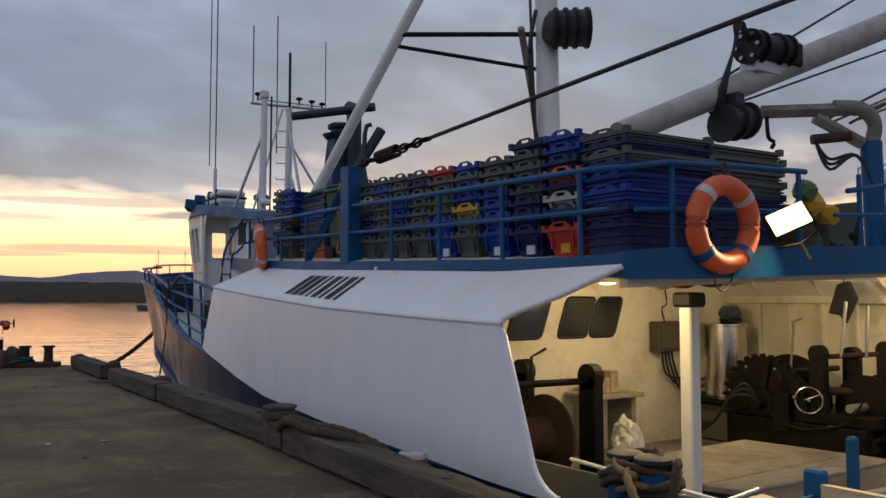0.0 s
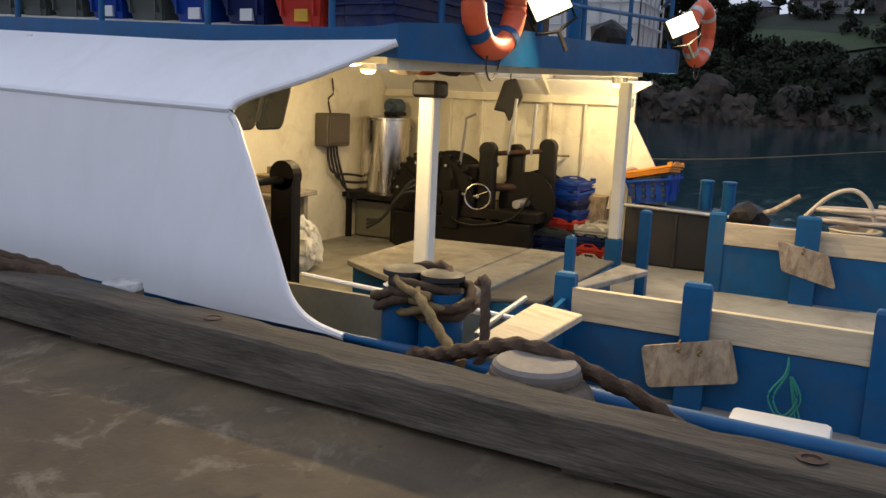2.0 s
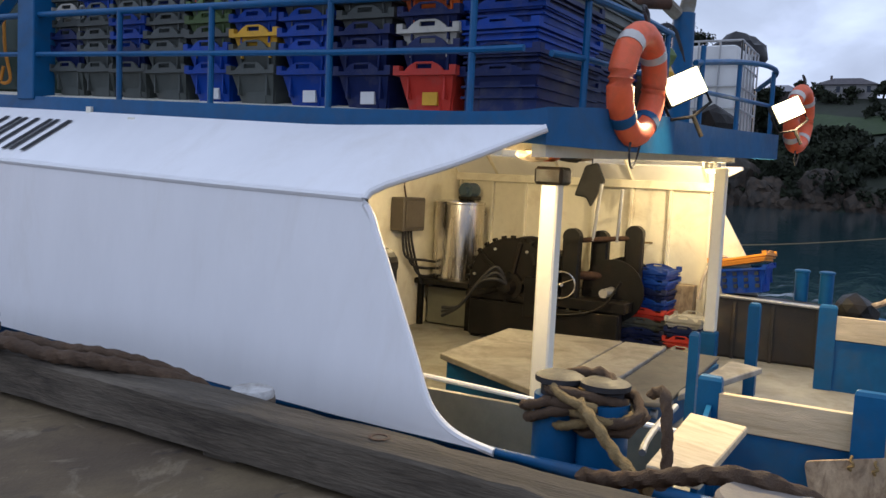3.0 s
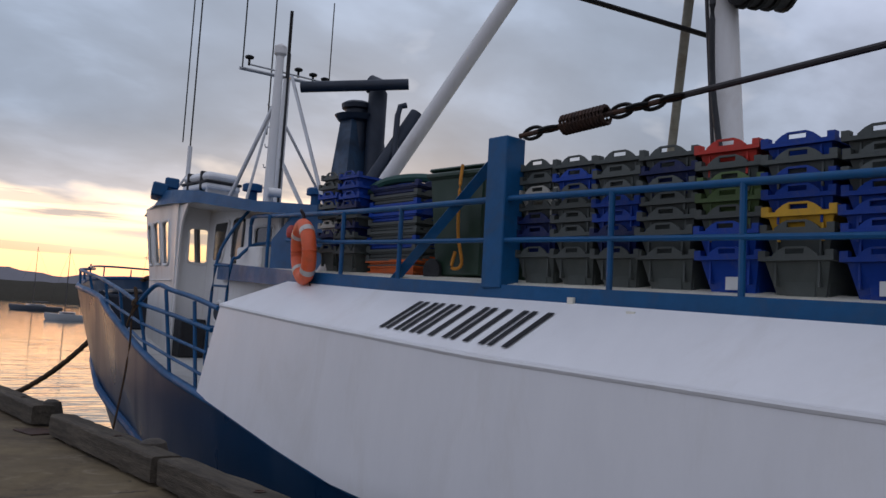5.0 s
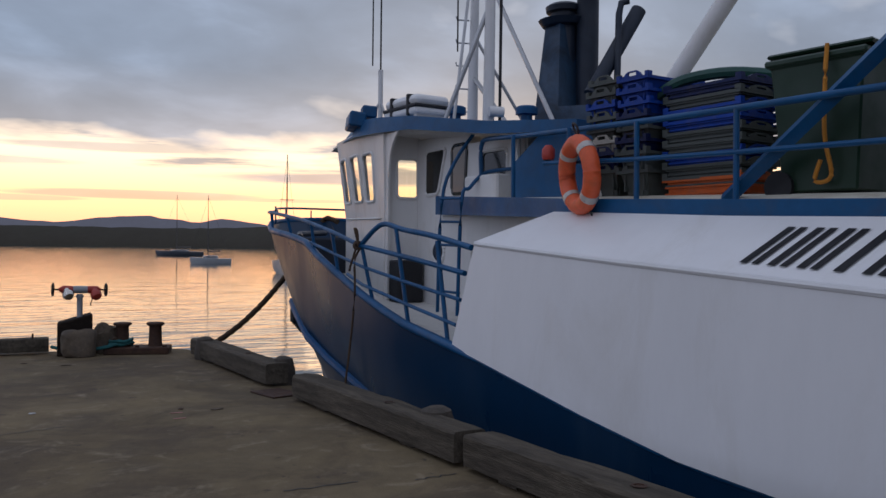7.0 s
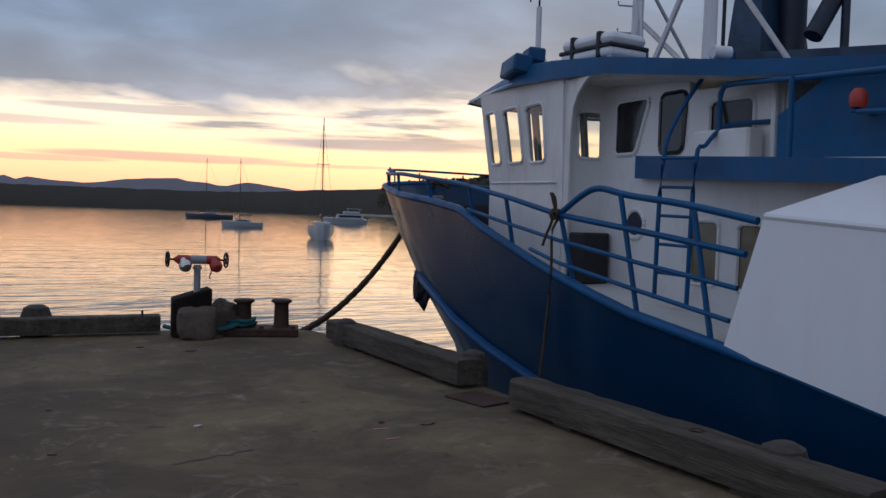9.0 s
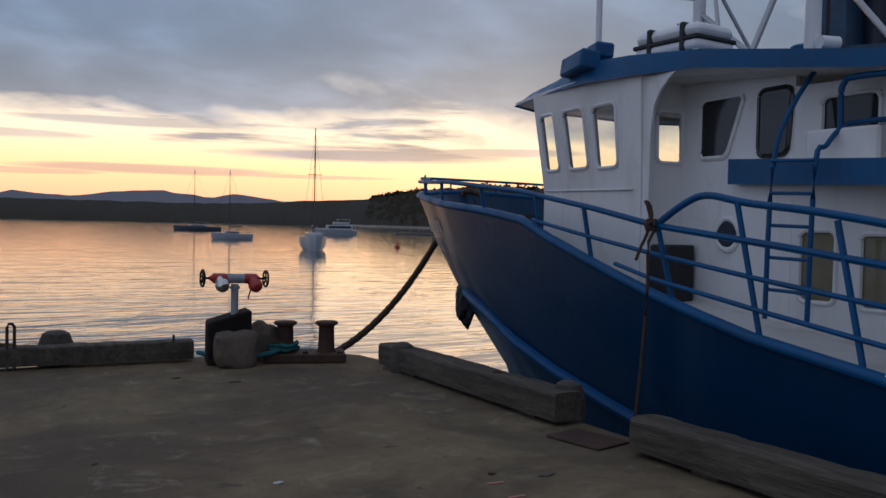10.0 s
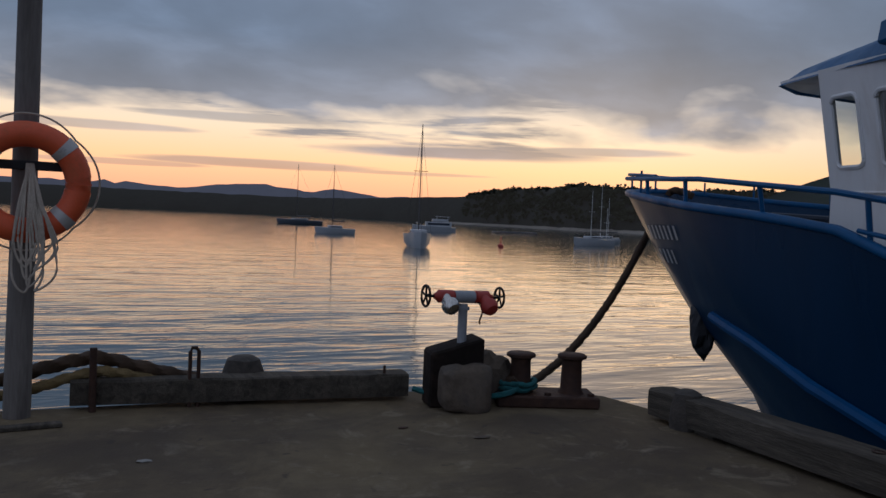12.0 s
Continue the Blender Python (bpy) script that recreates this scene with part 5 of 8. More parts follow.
# masts and aerials
AX, AY = 8.0, 16.75
rod(boat, "mast", [(AX, AY, 2.95), (AX + 0.01, AY, 4.2), (AX, AY - 0.05, 5.4)], [0.085, 0.075, 0.06], HOUSE_WHITE, "white tapered steel mast", 14)
rod(boat, "mast", [(6.34, 14.10, 2.70), (6.36, 14.10, 4.85)], [0.07, 0.055], HOUSE_WHITE, "white steel mast tube", 14)
rod(boat, "mast_knob", [(6.36, 14.10, 4.84), (6.36, 14.10, 4.88), (6.36, 14.10, 4.98), (6.36, 14.10, 5.02)], [0.05, 0.085, 0.085, 0.03], HOUSE_WHITE, "", 12)
rod(boat, "horn", [(6.26, 13.98, 2.98), (6.42, 13.92, 2.98)], 0.06, HOUSE_WHITE, "white round horn at the mast foot", 12)
for z in (3.5, 3.85, 4.2, 4.55, 4.9):
    rod(boat, "mast_step", [(AX - 0.04, AY + 0.05, z), (AX - 0.22, AY + 0.12, z), (AX - 0.23, AY + 0.12, z + 0.05)], 0.012, GALV)
rod(boat, "mast_cable", [(6.46, 14.04, 2.72), (6.47, 14.04, 4.9)], 0.018, BLACK)
rod(boat, "mast_top", [(AX, AY - 0.05, 5.3), (AX, AY - 0.05, 6.6)], 0.03, DARK_STEEL)
rod(boat, "yard", [(7.17, 16.83, 5.42), (8.92, 16.69, 5.46)], 0.03, GALV)
rod(boat, "yard", [(7.35, 16.82, 5.52), (8.75, 16.70, 5.52)], 0.015, GALV)
for lo, hi, r in (((5.95, 14.42, 2.9), (6.34, 14.12, 4.2), 0.028), ((6.60, 15.22, 2.9), (7.75, 16.5, 5.3), 0.022), ((7.62, 15.17, 2.9), (AX, AY - 0.05, 4.0), 0.035), ((6.82, 13.36, 2.62), (7.42, 15.56, 5.1), 0.028), ((7.42, 15.56, 5.1), (AX, AY - 0.05, 5.4), 0.02),
                  ((8.9, 16.2, 2.9), (AX, AY, 4.7), 0.025)):
    rod(boat, "mast_stay", [lo, hi], r, GALV)
for x, y, z0, z1, r in ((6.42, 16.80, 3.0, 8.2, 0.012), (6.30, 16.82, 4.0, 8.0, 0.010), (7.22, 16.83, 5.4, 7.1, 0.012), (7.75, 16.8, 4.4, 7.4, 0.012), (8.85, 16.70, 5.4, 7.0, 0.01)):
    rod(boat, "whip_aerial", [(x, y, z0), (x, y, z1)], r, DARK_STEEL, "thin whip aerial", 6)
rod(boat, "aerial_post", [(6.42, 16.80, 2.95), (6.42, 16.80, 3.95)], 0.035, HOUSE_WHITE, "", 10)
for dx, dy in ((-0.3, 0.1), (0.3, 0.1), (0, -0.35)):
    rod(boat, "aerial_brace", [(6.42 + dx, 16.80 + dy, 2.98), (6.42, 16.80, 3.5)], 0.018, GALV)
for x, z in ((7.30, 5.60), (8.25, 5.62), (8.55, 5.60), (8.8, 5.58)):
    bm = mesh()
    lathe(bm, [(0.02, 0), (0.02, 0.10), (0.07, 0.12), (0.075, 0.15), (0.04, 0.17)], pose(x, 16.76, z - 0.12), 12)
    part("mast_light", bm, DARK_STEEL, boat, smooth=True)
for x, y in ((6.98, 15.72), (7.74, 15.12)):
    bm = mesh()
    lathe(bm, [(0.08, 0), (0.08, 0.16), (0.15, 0.17), (0.15, 0.26), (0.12, 0.28)], pose(x, y, 3.06), 16)
    part("mushroom_vent", bm, BLUE, boat, "blue mushroom vent", smooth=True)

# funnel casing with exhausts
bm = mesh()
prof = [(15.38, 2.85), (15.38, 3.4), (15.3, 4.60), (15.0, 4.60), (14.9, 3.35), (13.4, 3.20), (13.4, 2.75)]
a = [bm.verts.new((float(np.interp(z, [2.8, 4.6], [8.06, 8.22])), y, z)) for y, z in prof]
b = [bm.verts.new((float(np.interp(z, [2.8, 4.6], [9.1, 8.8])), y, z)) for y, z in prof]
bm.faces.new(a)
bm.faces.new(b[::-1])
for j in range(len(a)):
    bm.faces.new((a[j], b[j], b[(j + 1) % len(a)], a[(j + 1) % len(a)]))
bmesh.ops.recalc_face_normals(bm, faces=bm.faces)
part("funnel_casing", bm, surface("faded_casing_blue", (0.012, 0.045, 0.09), 0.5, vary=0.25, grain=3, bump=0.1, dirt=(0.012, 0.012, 0.014), dirt_amount=0.35, dirt_scale=1.5), boat, "sooty blue steel funnel casing")
bm = mesh()
lathe(bm, [(0.20, 3.4), (0.20, 4.50), (0.30, 4.52), (0.36, 4.60), (0.19, 4.63), (0.19, 4.70), (0.25, 4.72), (0.26, 4.79), (0.20, 4.83), (0.08, 4.85)], pose(8.42, 15.15, 0), 20)
part("exhaust_cowl", bm, NAVY_SOOT, boat, "sooty dark exhaust cowl", smooth=True)
rod(boat, "exhaust_funnel", [(8.56, 14.82, 3.0), (8.56, 14.82, 4.96), (8.55, 14.84, 5.08), (8.5, 14.95, 5.12)], 0.15, NAVY_SOOT, "sooty dark exhaust stack", 16)
rod(boat, "exhaust_crossbar", [(7.46, 15.34, 4.90), (8.72, 14.26, 5.05)], 0.085, NAVY_SOOT, "dark horizontal exhaust pipe", 14)
rod(boat, "exhaust_pipe", [(8.05, 14.2, 3.4), (8.74, 14.05, 4.56)], 0.10, NAVY_SOOT, "dark raked exhaust pipe", 14)
rod(boat, "exhaust_pipe", [(8.30, 14.0, 3.2), (8.38, 14.05, 4.45), (8.42, 14.05, 4.6), (8.5, 14.0, 4.63)], 0.045, NAVY_SOOT, "thin bent exhaust pipe", 10)
# chamfered blue locker behind the house
bm = mesh()
prof = [(12.85, 1.85), (12.85, 2.25), (12.45, 2.50), (11.55, 2.52), (11.2, 2.35), (11.2, 1.85)]
a = [bm.verts.new((5.72, y, z)) for y, z in prof]
b = [bm.verts.new((6.9, y, z)) for y, z in prof]
bm.faces.new(a)
bm.faces.new(b[::-1])
for j in range(len(a)):
    bm.faces.new((a[j], b[j], b[(j + 1) % len(a)], a[(j + 1) % len(a)]))
bmesh.ops.recalc_face_normals(bm, faces=bm.faces)
part("deck_locker", bm, BLUE, boat, "blue chamfered engine casing locker")
bm = mesh()
lathe(bm, [(0.05, 0), (0.06, 0.03), (0.06, 0.09), (0.03, 0.13)], pose(5.50, 12.05, 2.22), 14)
part("port_light", bm, RED, boat, "red port side light", smooth=True)
bm = mesh()
box(bm, (5.47, 12.05, 2.19), (5.75, 12.10, 2.215))
part("light_bracket", bm, BLUE, boat)

# derricks and rig
rod(boat, "derrick_strut", [(5.56, 11.53, 1.8), (7.07, 8.29, 7.0)], 0.075, HOUSE_WHITE, "white slanting steel strut", 12)
rod(boat, "derrick_strut", [(5.72, 11.75, 1.8), (7.0, 8.65, 6.7)], 0.035, HOUSE_WHITE, "thin white slanting strut", 10)
rod(boat, "main_mast", [(7.96, 8.29, 1.7), (8.47, 8.94, 7.0)], 0.155, HOUSE_WHITE, "white steel main mast", 18)
rod(boat, "net_boom", [(5.82, 5.01, 2.665), (13.2, 4.7, 5.68)], [0.11, 0.17], surface("weathered_boom_paint", (0.40, 0.38, 0.34), 0.5, vary=0.15, grain=3, bump=0.1, dirt=(0.2, 0.13, 0.08), dirt_amount=0.2, dirt_scale=3), "pale grey slanting steel boom", 18)
rod(boat, "cross_brace", [(6.42, 9.6, 4.85), (8.2, 8.75, 4.95)], 0.035, DARK_STEEL)
rod(boat, "cross_brace", [(6.40, 9.7, 4.72), (8.2, 8.75, 4.45)], 0.028, DARK_STEEL)

# ---- rails ----
def top_rail(y):
    return float(np.interp(y, [4.0, 4.65, 5.66, 7.5, 8.7, 9.8, 10.7, 13.5], [2.225, 2.235, 2.26, 2.306, 2.34, 2.355, 2.385, 2.56]))


def mid_rail(y):
    return (top_rail(y) + deck_z(y)) / 2 + 0.01


def edge_line(y):
    return float(np.interp(y, [p[1] for p in EDGE], [p[0] for p in EDGE]))


rail = part("upper_deck_rail", tube(mesh(), curve([(5.40, 4.12, 2.27), (5.15, 4.25, 2.235), (5.0, 4.62, 2.235), (5.04, 5.66, 2.26), (5.10, 7.5, 2.306), (5.15, 8.7, 2.34), (5.19, 9.8, 2.355), (5.27, 10.7, 2.385), (5.6, 12.4, 2.49),
                                                          (5.76, 13.3, 2.555), (5.78, 13.45, 2.52), (5.78, 13.47, 2.4)], 6), 0.024, 10), BLUE, boat, "blue painted steel pipe rail", smooth=True)
rod(rail, "mid_bar", [(edge_line(y), y, mid_rail(y)) for y in (4.3, 4.62, 5.66, 7.5, 8.7, 9.8, 10.9, 12.0)], 0.019)
rod(rail, "end_post", [(5.78, 13.47, 2.4), (5.80, 13.47, 1.9)], 0.024)
for y in (4.62, 5.62, 6.62, 7.54, 9.8, 10.75, 11.6, 12.6):
    rod(rail, "stanchion", [(edge_line(y) + 0.01, y, deck_z(y) - 0.02), (edge_line(y) + 0.005, y, top_rail(y))], 0.021)
# rail across the after end, broken by the crane
rod(rail, "after_bar", [(5.40, 4.12, 2.27), (6.2, 4.05, 2.30), (7.0, 4.05, 2.33)], 0.024)
rod(rail, "after_bar", curve([(7.5, 3.98, 2.20), (8.6, 3.86, 2.36), (9.3, 3.72, 2.42), (9.9, 3.72, 2.42), (10.6, 4.0, 2.35)], 5), 0.024)
rod(rail, "after_bar", [(5.15, 4.22, 1.92), (5.44, 4.13, 1.93), (7.0, 4.05, 2.0)], 0.019)
rod(rail, "after_bar", [(7.3, 3.98, 1.98), (8.7, 3.86, 2.05), (9.9, 3.72, 2.10)], 0.019)
for x, y in ((5.44, 4.13), (6.9, 4.05), (7.65, 3.96), (8.7, 3.86), (9.75, 3.72)):
    rod(rail, "stanchion", [(x, y, deck_at(x, y) - 0.02), (x, y, 2.27 + 0.036 * (x - 5.4))], 0.022)
# heavy blue post with its brace, and the sprung wire made fast to it
bm = mesh()
box(bm, (5.09, 8.50, 1.68), (5.29, 8.70, 2.80), 0.008)
pst = part("towing_post", bm, BLUE, boat, "heavy square blue steel post")
bm = mesh()
tube(bm, [(5.2, 8.72, 2.66), (5.28, 9.95, 1.76)], 0.055, 4)
part("brace", bm, BLUE, pst)
wire = [Vector((5.21 + (8.65 - y) * 0.0905, y, 2.80 + (8.65 - y) * 0.0935)) for y in (8.5, 7.9, 7.2, 5.5, 3, 0, -4)]
bm = mesh()
tube(bm, wire[2:], 0.022, 8)
gr = thing("sprung_wire", (5.2, 8.5, 2.8), "dark wire with shackles and coil spring made fast to the post", "wire")
part("wire", bm, CABLE, gr)
d = (wire[2] - wire[0]).normalized()
for k in range(13):
    c = wire[0] + d * (0.40 + 0.028 * k)
    bm = mesh()
    tube(bm, [c + Matrix.Rotation(i * math.pi / 6, 3, d) @ d.orthogonal().normalized() * 0.062 for i in range(12)], 0.014, 6, closed=True)
    part("spring_coil", bm, RUST, gr, smooth=True)
bm = mesh()
tube(bm, [wire[0], wire[0] + d * 1.3], 0.02, 8)
part("spring_rod", bm, RUST, gr)
for k, s in enumerate((0.12, 0.26, 0.86, 0.98, 1.10, 1.24)):
    c = wire[0] + d * s
    side = d.cross(Vector((0, 0, 1))).normalized() if k % 2 else Vector((0, 0, 1))
    bm = mesh()
    tube(bm, [c + d * 0.085 * math.cos(a) + side * 0.042 * math.sin(a) for a in [i * math.pi / 8 for i in range(16)]], 0.014, 6, closed=True)
    part("shackle", bm, DARK_STEEL, gr, smooth=True)

# side-deck rails ahead of the screen
fr = part("side_rail", tube(mesh(), curve([(4.86, 12.33, 1.42), (4.88, 13.0, 1.53), (4.90, 13.6, 1.60), (4.90, 13.95, 1.66), (4.88, 14.15, 1.60), (4.86, 14.42, 1.43)], 5), 0.028, 10), BLUE, boat, "blue painted side-deck pipe rail", smooth=True)
rod(fr, "bar", [(4.84, 12.4, 1.19), (4.87, 13.3, 1.30), (4.86, 14.42, 1.43), (4.98, 15.3, 1.58), (5.12, 16.5, 1.76), (5.42, 18.3, 1.92), (5.80, 19.4, 1.97), (6.50, 20.75, 2.05)], 0.026)
rod(fr, "bar", [(4.83, 12.45, 0.95), (4.87, 13.4, 1.06), (4.9, 14.45, 1.20), (5.05, 15.6, 1.36), (5.13, 16.3, 1.47)], 0.019)
rod(fr, "bar", [(4.82, 12.5, 0.72), (4.87, 13.4, 0.84), (4.93, 14.5, 1.00), (5.0, 15.0, 1.10)], 0.019)
for y, lean, t in ((12.66, 0.22, 1.48), (13.45, 0.20, 1.60), (14.3, 0.10, 1.44), (15.35, 0.05, 1.58), (16.2, 0.0, 1.71), (17.4, 0, 1.84), (18.6, 0, 1.93), (19.7, 0, 1.99)):
    x, z = sheer(y)
    rod(fr, "stanchion", [(x + 0.04, y, z), (float(np.interp(y + lean, [12, 14.4, 15.3, 16.5, 18.3, 19.4, 20.75], [4.85, 4.86, 4.98, 5.12, 5.42, 5.80, 6.5])), y + lean, t)], 0.022)
# bow pulpit
for side in (0, 1):
    bm = mesh()
    tube(bm, curve([(6.0, 19.6, 2.02), (6.50, 20.7, 2.10), (7.1, 21.2, 2.14), (CX, 21.35, 2.15)], 6), 0.02, 8)
    for x, y in ((6.2, 20.1), (6.75, 20.95), (7.4, 21.25)):
        tube(bm, [(x, y, 1.80), (x, y, 2.11)], 0.014, 6)
    if side:
        mirror(bm)
    part("bow_pulpit", bm, BLUE, boat, "low blue bow rail", smooth=True)
    bm = mesh()
    tube(bm, [(5.55, 17.6, 1.55), (6.3, 19.3, 1.62), (7.2, 20.2, 1.66)], 0.05, 8)
    box(bm, (5.75, 17.9, 1.0), (6.6, 18.4, 1.55), 0.03)
    if side:
        mirror(bm)
    part("bow_fitting", bm, NAVY_SOOT, boat)

# ladder to the upper deck
ld = part("ladder", tube(mesh(), curve([(5.52, 13.88, 0.72), (5.56, 13.88, 1.9), (5.70, 13.84, 2.35), (5.96, 13.76, 2.75)], 4), 0.020, 8), BLUE, boat, "blue steel ladder up the house side", smooth=True)
rod(ld, "stile", curve([(5.54, 13.53, 0.70), (5.58, 13.53, 1.9), (5.66, 13.50, 2.05), (5.80, 13.46, 2.20), (5.9, 13.35, 2.24), (6.0, 13.0, 2.25)], 4), 0.020)
for z in (0.95, 1.20, 1.45, 1.70, 1.95):
    rod(ld, "rung", [(5.545, 13.88, z), (5.565, 13.53, z - 0.01)], 0.014)
rod(boat, "corner_post", [(6.05, 13.15, 0.6), (6.05, 13.15, 1.85)], 0.045, HOUSE_WHITE)
rod(boat, "roof_post", [(5.95, 13.05, 1.9), (5.95, 13.05, 2.68)], 0.03, HOUSE_WHITE)
bm = mesh()
tube(bm, [Vector((6.10 - 0.04, 14.68, 1.37)) + Vector((0, 0.12 * math.cos(a), 0.14 * math.sin(a))) for a in [i * math.pi / 12 for i in range(24)]], 0.03, 8, closed=True)
pt = part("porthole", bm, HOUSE_WHITE, wh, "round white-rimmed porthole", smooth=True)
bm = mesh()
lathe(bm, [(0.115, 0), (0.1, 0.012)], pose(6.045, 14.68, 1.37, 0, -90, 0), 20)
part("pane", bm, NAVY_SOOT, pt)
bm = mesh()
box(bm, (5.76, 13.15, 1.93), (5.96, 13.75, 2.19), 0.02)
bx = part("locker_box", bm, HOUSE_WHITE, wh, "white locker on the wing deck")
bm = mesh()
box(bm, (5.72, 15.06, 0.74), (6.08, 15.29, 1.26), 0.015)
solo("black_crate", bm, BLACK, (5.9, 15.2, 0.74), "black square bin standing on the side deck", "bin")
knot = [Vector((4.84, 14.43, 1.43)) + Vector((0.045 * math.cos(i * 0.9), 0.05 * math.sin(i * 0.63), 0.045 * math.sin(i * 0.9))) for i in range(30)]
laid_rope("breast_line", [*knot[::2], (4.80, 14.43, 1.30), (4.80, 14.43, 0.9), (4.74, 14.42, 0.3), (4.66, 14.40, -0.3), (4.6, 14.3, -1.2)], 0.012, ROPE, "brown rope tied to the rail, hanging down the hull", n=3)
laid_rope("rope_tail", curve([(4.84, 14.43, 1.43), (4.82, 14.47, 1.58), (4.83, 14.50, 1.62), (4.84, 14.46, 1.58), (4.83, 14.44, 1.45), (4.80, 14.53, 1.22), (4.80, 14.56, 1.15)], 4), 0.012, ROPE, "loop and loose end of the rope knot", n=2)
# dark hanging fender at the bow, and a name worn to bars
bm = mesh()
boulder(bm, (6.10, 18.86, 0.40), (0.12, 0.15, 0.33), 2.0, 3)
for v in bm.verts:
    v.co += Vector((0.05, 0.05, 0.03)) * noise.noise(v.co * 9)
solo("bow_fender", bm, BLACK, (6.10, 18.86, 0.7), "dark ragged rubber fender hung at the stem", "fender")
for k, zt in [(k, 1.46) for k in range(7)] + [(k + 0.6, 1.20) for k in range(5)]:
    bm = mesh()
    a, b = hull_at(19.80 - 0.14 * k, zt), hull_at(19.74 - 0.14 * k, zt)
    c, e = hull_at(19.68 - 0.14 * k, zt - 0.15), hull_at(19.74 - 0.14 * k, zt - 0.15)
    o = Vector((-0.012, 0.006, 0))
    bm.faces.new([bm.verts.new(v + o) for v in (a, b, c, e)])
    bmesh.ops.solidify(bm, geom=bm.faces, thickness=0.003)
    part("name_bar", bm, WHITE, boat, "worn pale lettering bar")

# registration on the shoulder plate, as slanting bars of its size
for k in range(8):
    y0 = 9.43 - k * 0.193
    for s in ((0.0, 0.055), (0.085, 0.135)) if k not in (3, 5, 7) else ((0.03, 0.09),):
        bm = mesh()
        q = []
        for yy, f in ((y0 - s[0], 0.16), (y0 - s[1], 0.16), (y0 - s[1] - 0.13, 0.80), (y0 - s[0] - 0.13, 0.80)):
            lo = Vector((lerp_table(KNUCKLE, yy)[0], yy, lerp_table(KNUCKLE, yy)[1]))
            hi = Vector((lerp_table(SHOULDER, yy)[0], yy, lerp_table(SHOULDER, yy)[1]))
            q.append(lo.lerp(hi, f) + Vector((-0.024, 0, 0.020)))
        bm.faces.new([bm.verts.new(v) for v in q])
        bmesh.ops.solidify(bm, geom=bm.faces, thickness=0.003)
        part("registration_bar", bm, SIGN_BLACK, boat, "slanting black registration mark bar")

# lifebuoys on the boat
lifebuoy((5.72, 3.90, 1.815), -3, 3, "orange lifebuoy hung on the after rail", 0.285, 0.078, daubed=True)
lifebuoy((5.20, 11.32, 2.02), 70, -5, "orange lifebuoy hung on the forward rail", 0.255, 0.072)
lifebuoy((10.15, 3.50, 2.00), -8, 3, "orange lifebuoy hung beside the floodlight", 0.275, 0.076)

# floodlights and deck-head lights
def floodlight(x, y, z, yaw, face):
    ob = thing("floodlight", (x, y, z), "lit rectangular floodlight on a bracket at the after rail", "floodlight", "floodlights on the after rail")
    m = pose(x, y, z, 0, 0, yaw) @ pose(0, 0, 0, -14, -24, 0)
    bm = mesh()
    box(bm, (-0.155, 0.0, -0.095), (0.155, 0.07, 0.095), 0.012, m)
    h = part("housing", bm, BLACK, ob)
    bm = mesh()
    box(bm, (-0.147, -0.014, -0.087), (0.147, 0.004, 0.087), 0.004, m)
    part("lens", bm, face, h, "glowing lens")
    bm = mesh()
    tube(bm, [m @ Vector((-0.17, 0.04, 0)), m @ Vector((-0.17, 0.04, -0.16)), m @ Vector((0.0, 0.04, -0.20)), m @ Vector((0.17, 0.04, -0.16)), m @ Vector((0.17, 0.04, 0))], 0.012, 8)
    tube(bm, [m @ Vector((0, 0.04, -0.20)), m @ Vector((0, 0.05, -0.34))], 0.015, 8)
    part("bracket", bm, DARK_STEEL, ob)
    return ob


floodlight(6.34, 3.78, 1.88, -38, LED)
floodlight(9.25, 3.50, 2.01, -45, LED)
# the third fitting is made up to house the added inner lamp
for x, y, z in ((5.40, 4.75, 1.42), (10.15, 4.32, 1.45), (7.9, 6.2, 1.45)):
    ob = thing("deckhead_light", (x, y, z), "lit round bulkhead light under the upper deck, the inner one added", "lamp", "deck-head lights")
    bm = mesh()
    lathe(bm, [(0.085, -0.02), (0.085, 0.05)], pose(x, y, z + 0.03), 20)
    part("base", bm, GALV, ob, smooth=True)
    bm = mesh()
    lathe(bm, [(0.03, -0.06), (0.065, -0.05), (0.078, -0.022)], pose(x, y, z + 0.03), 20)
    part("diffuser", bm, BULB, ob, "glowing diffuser", smooth=True)

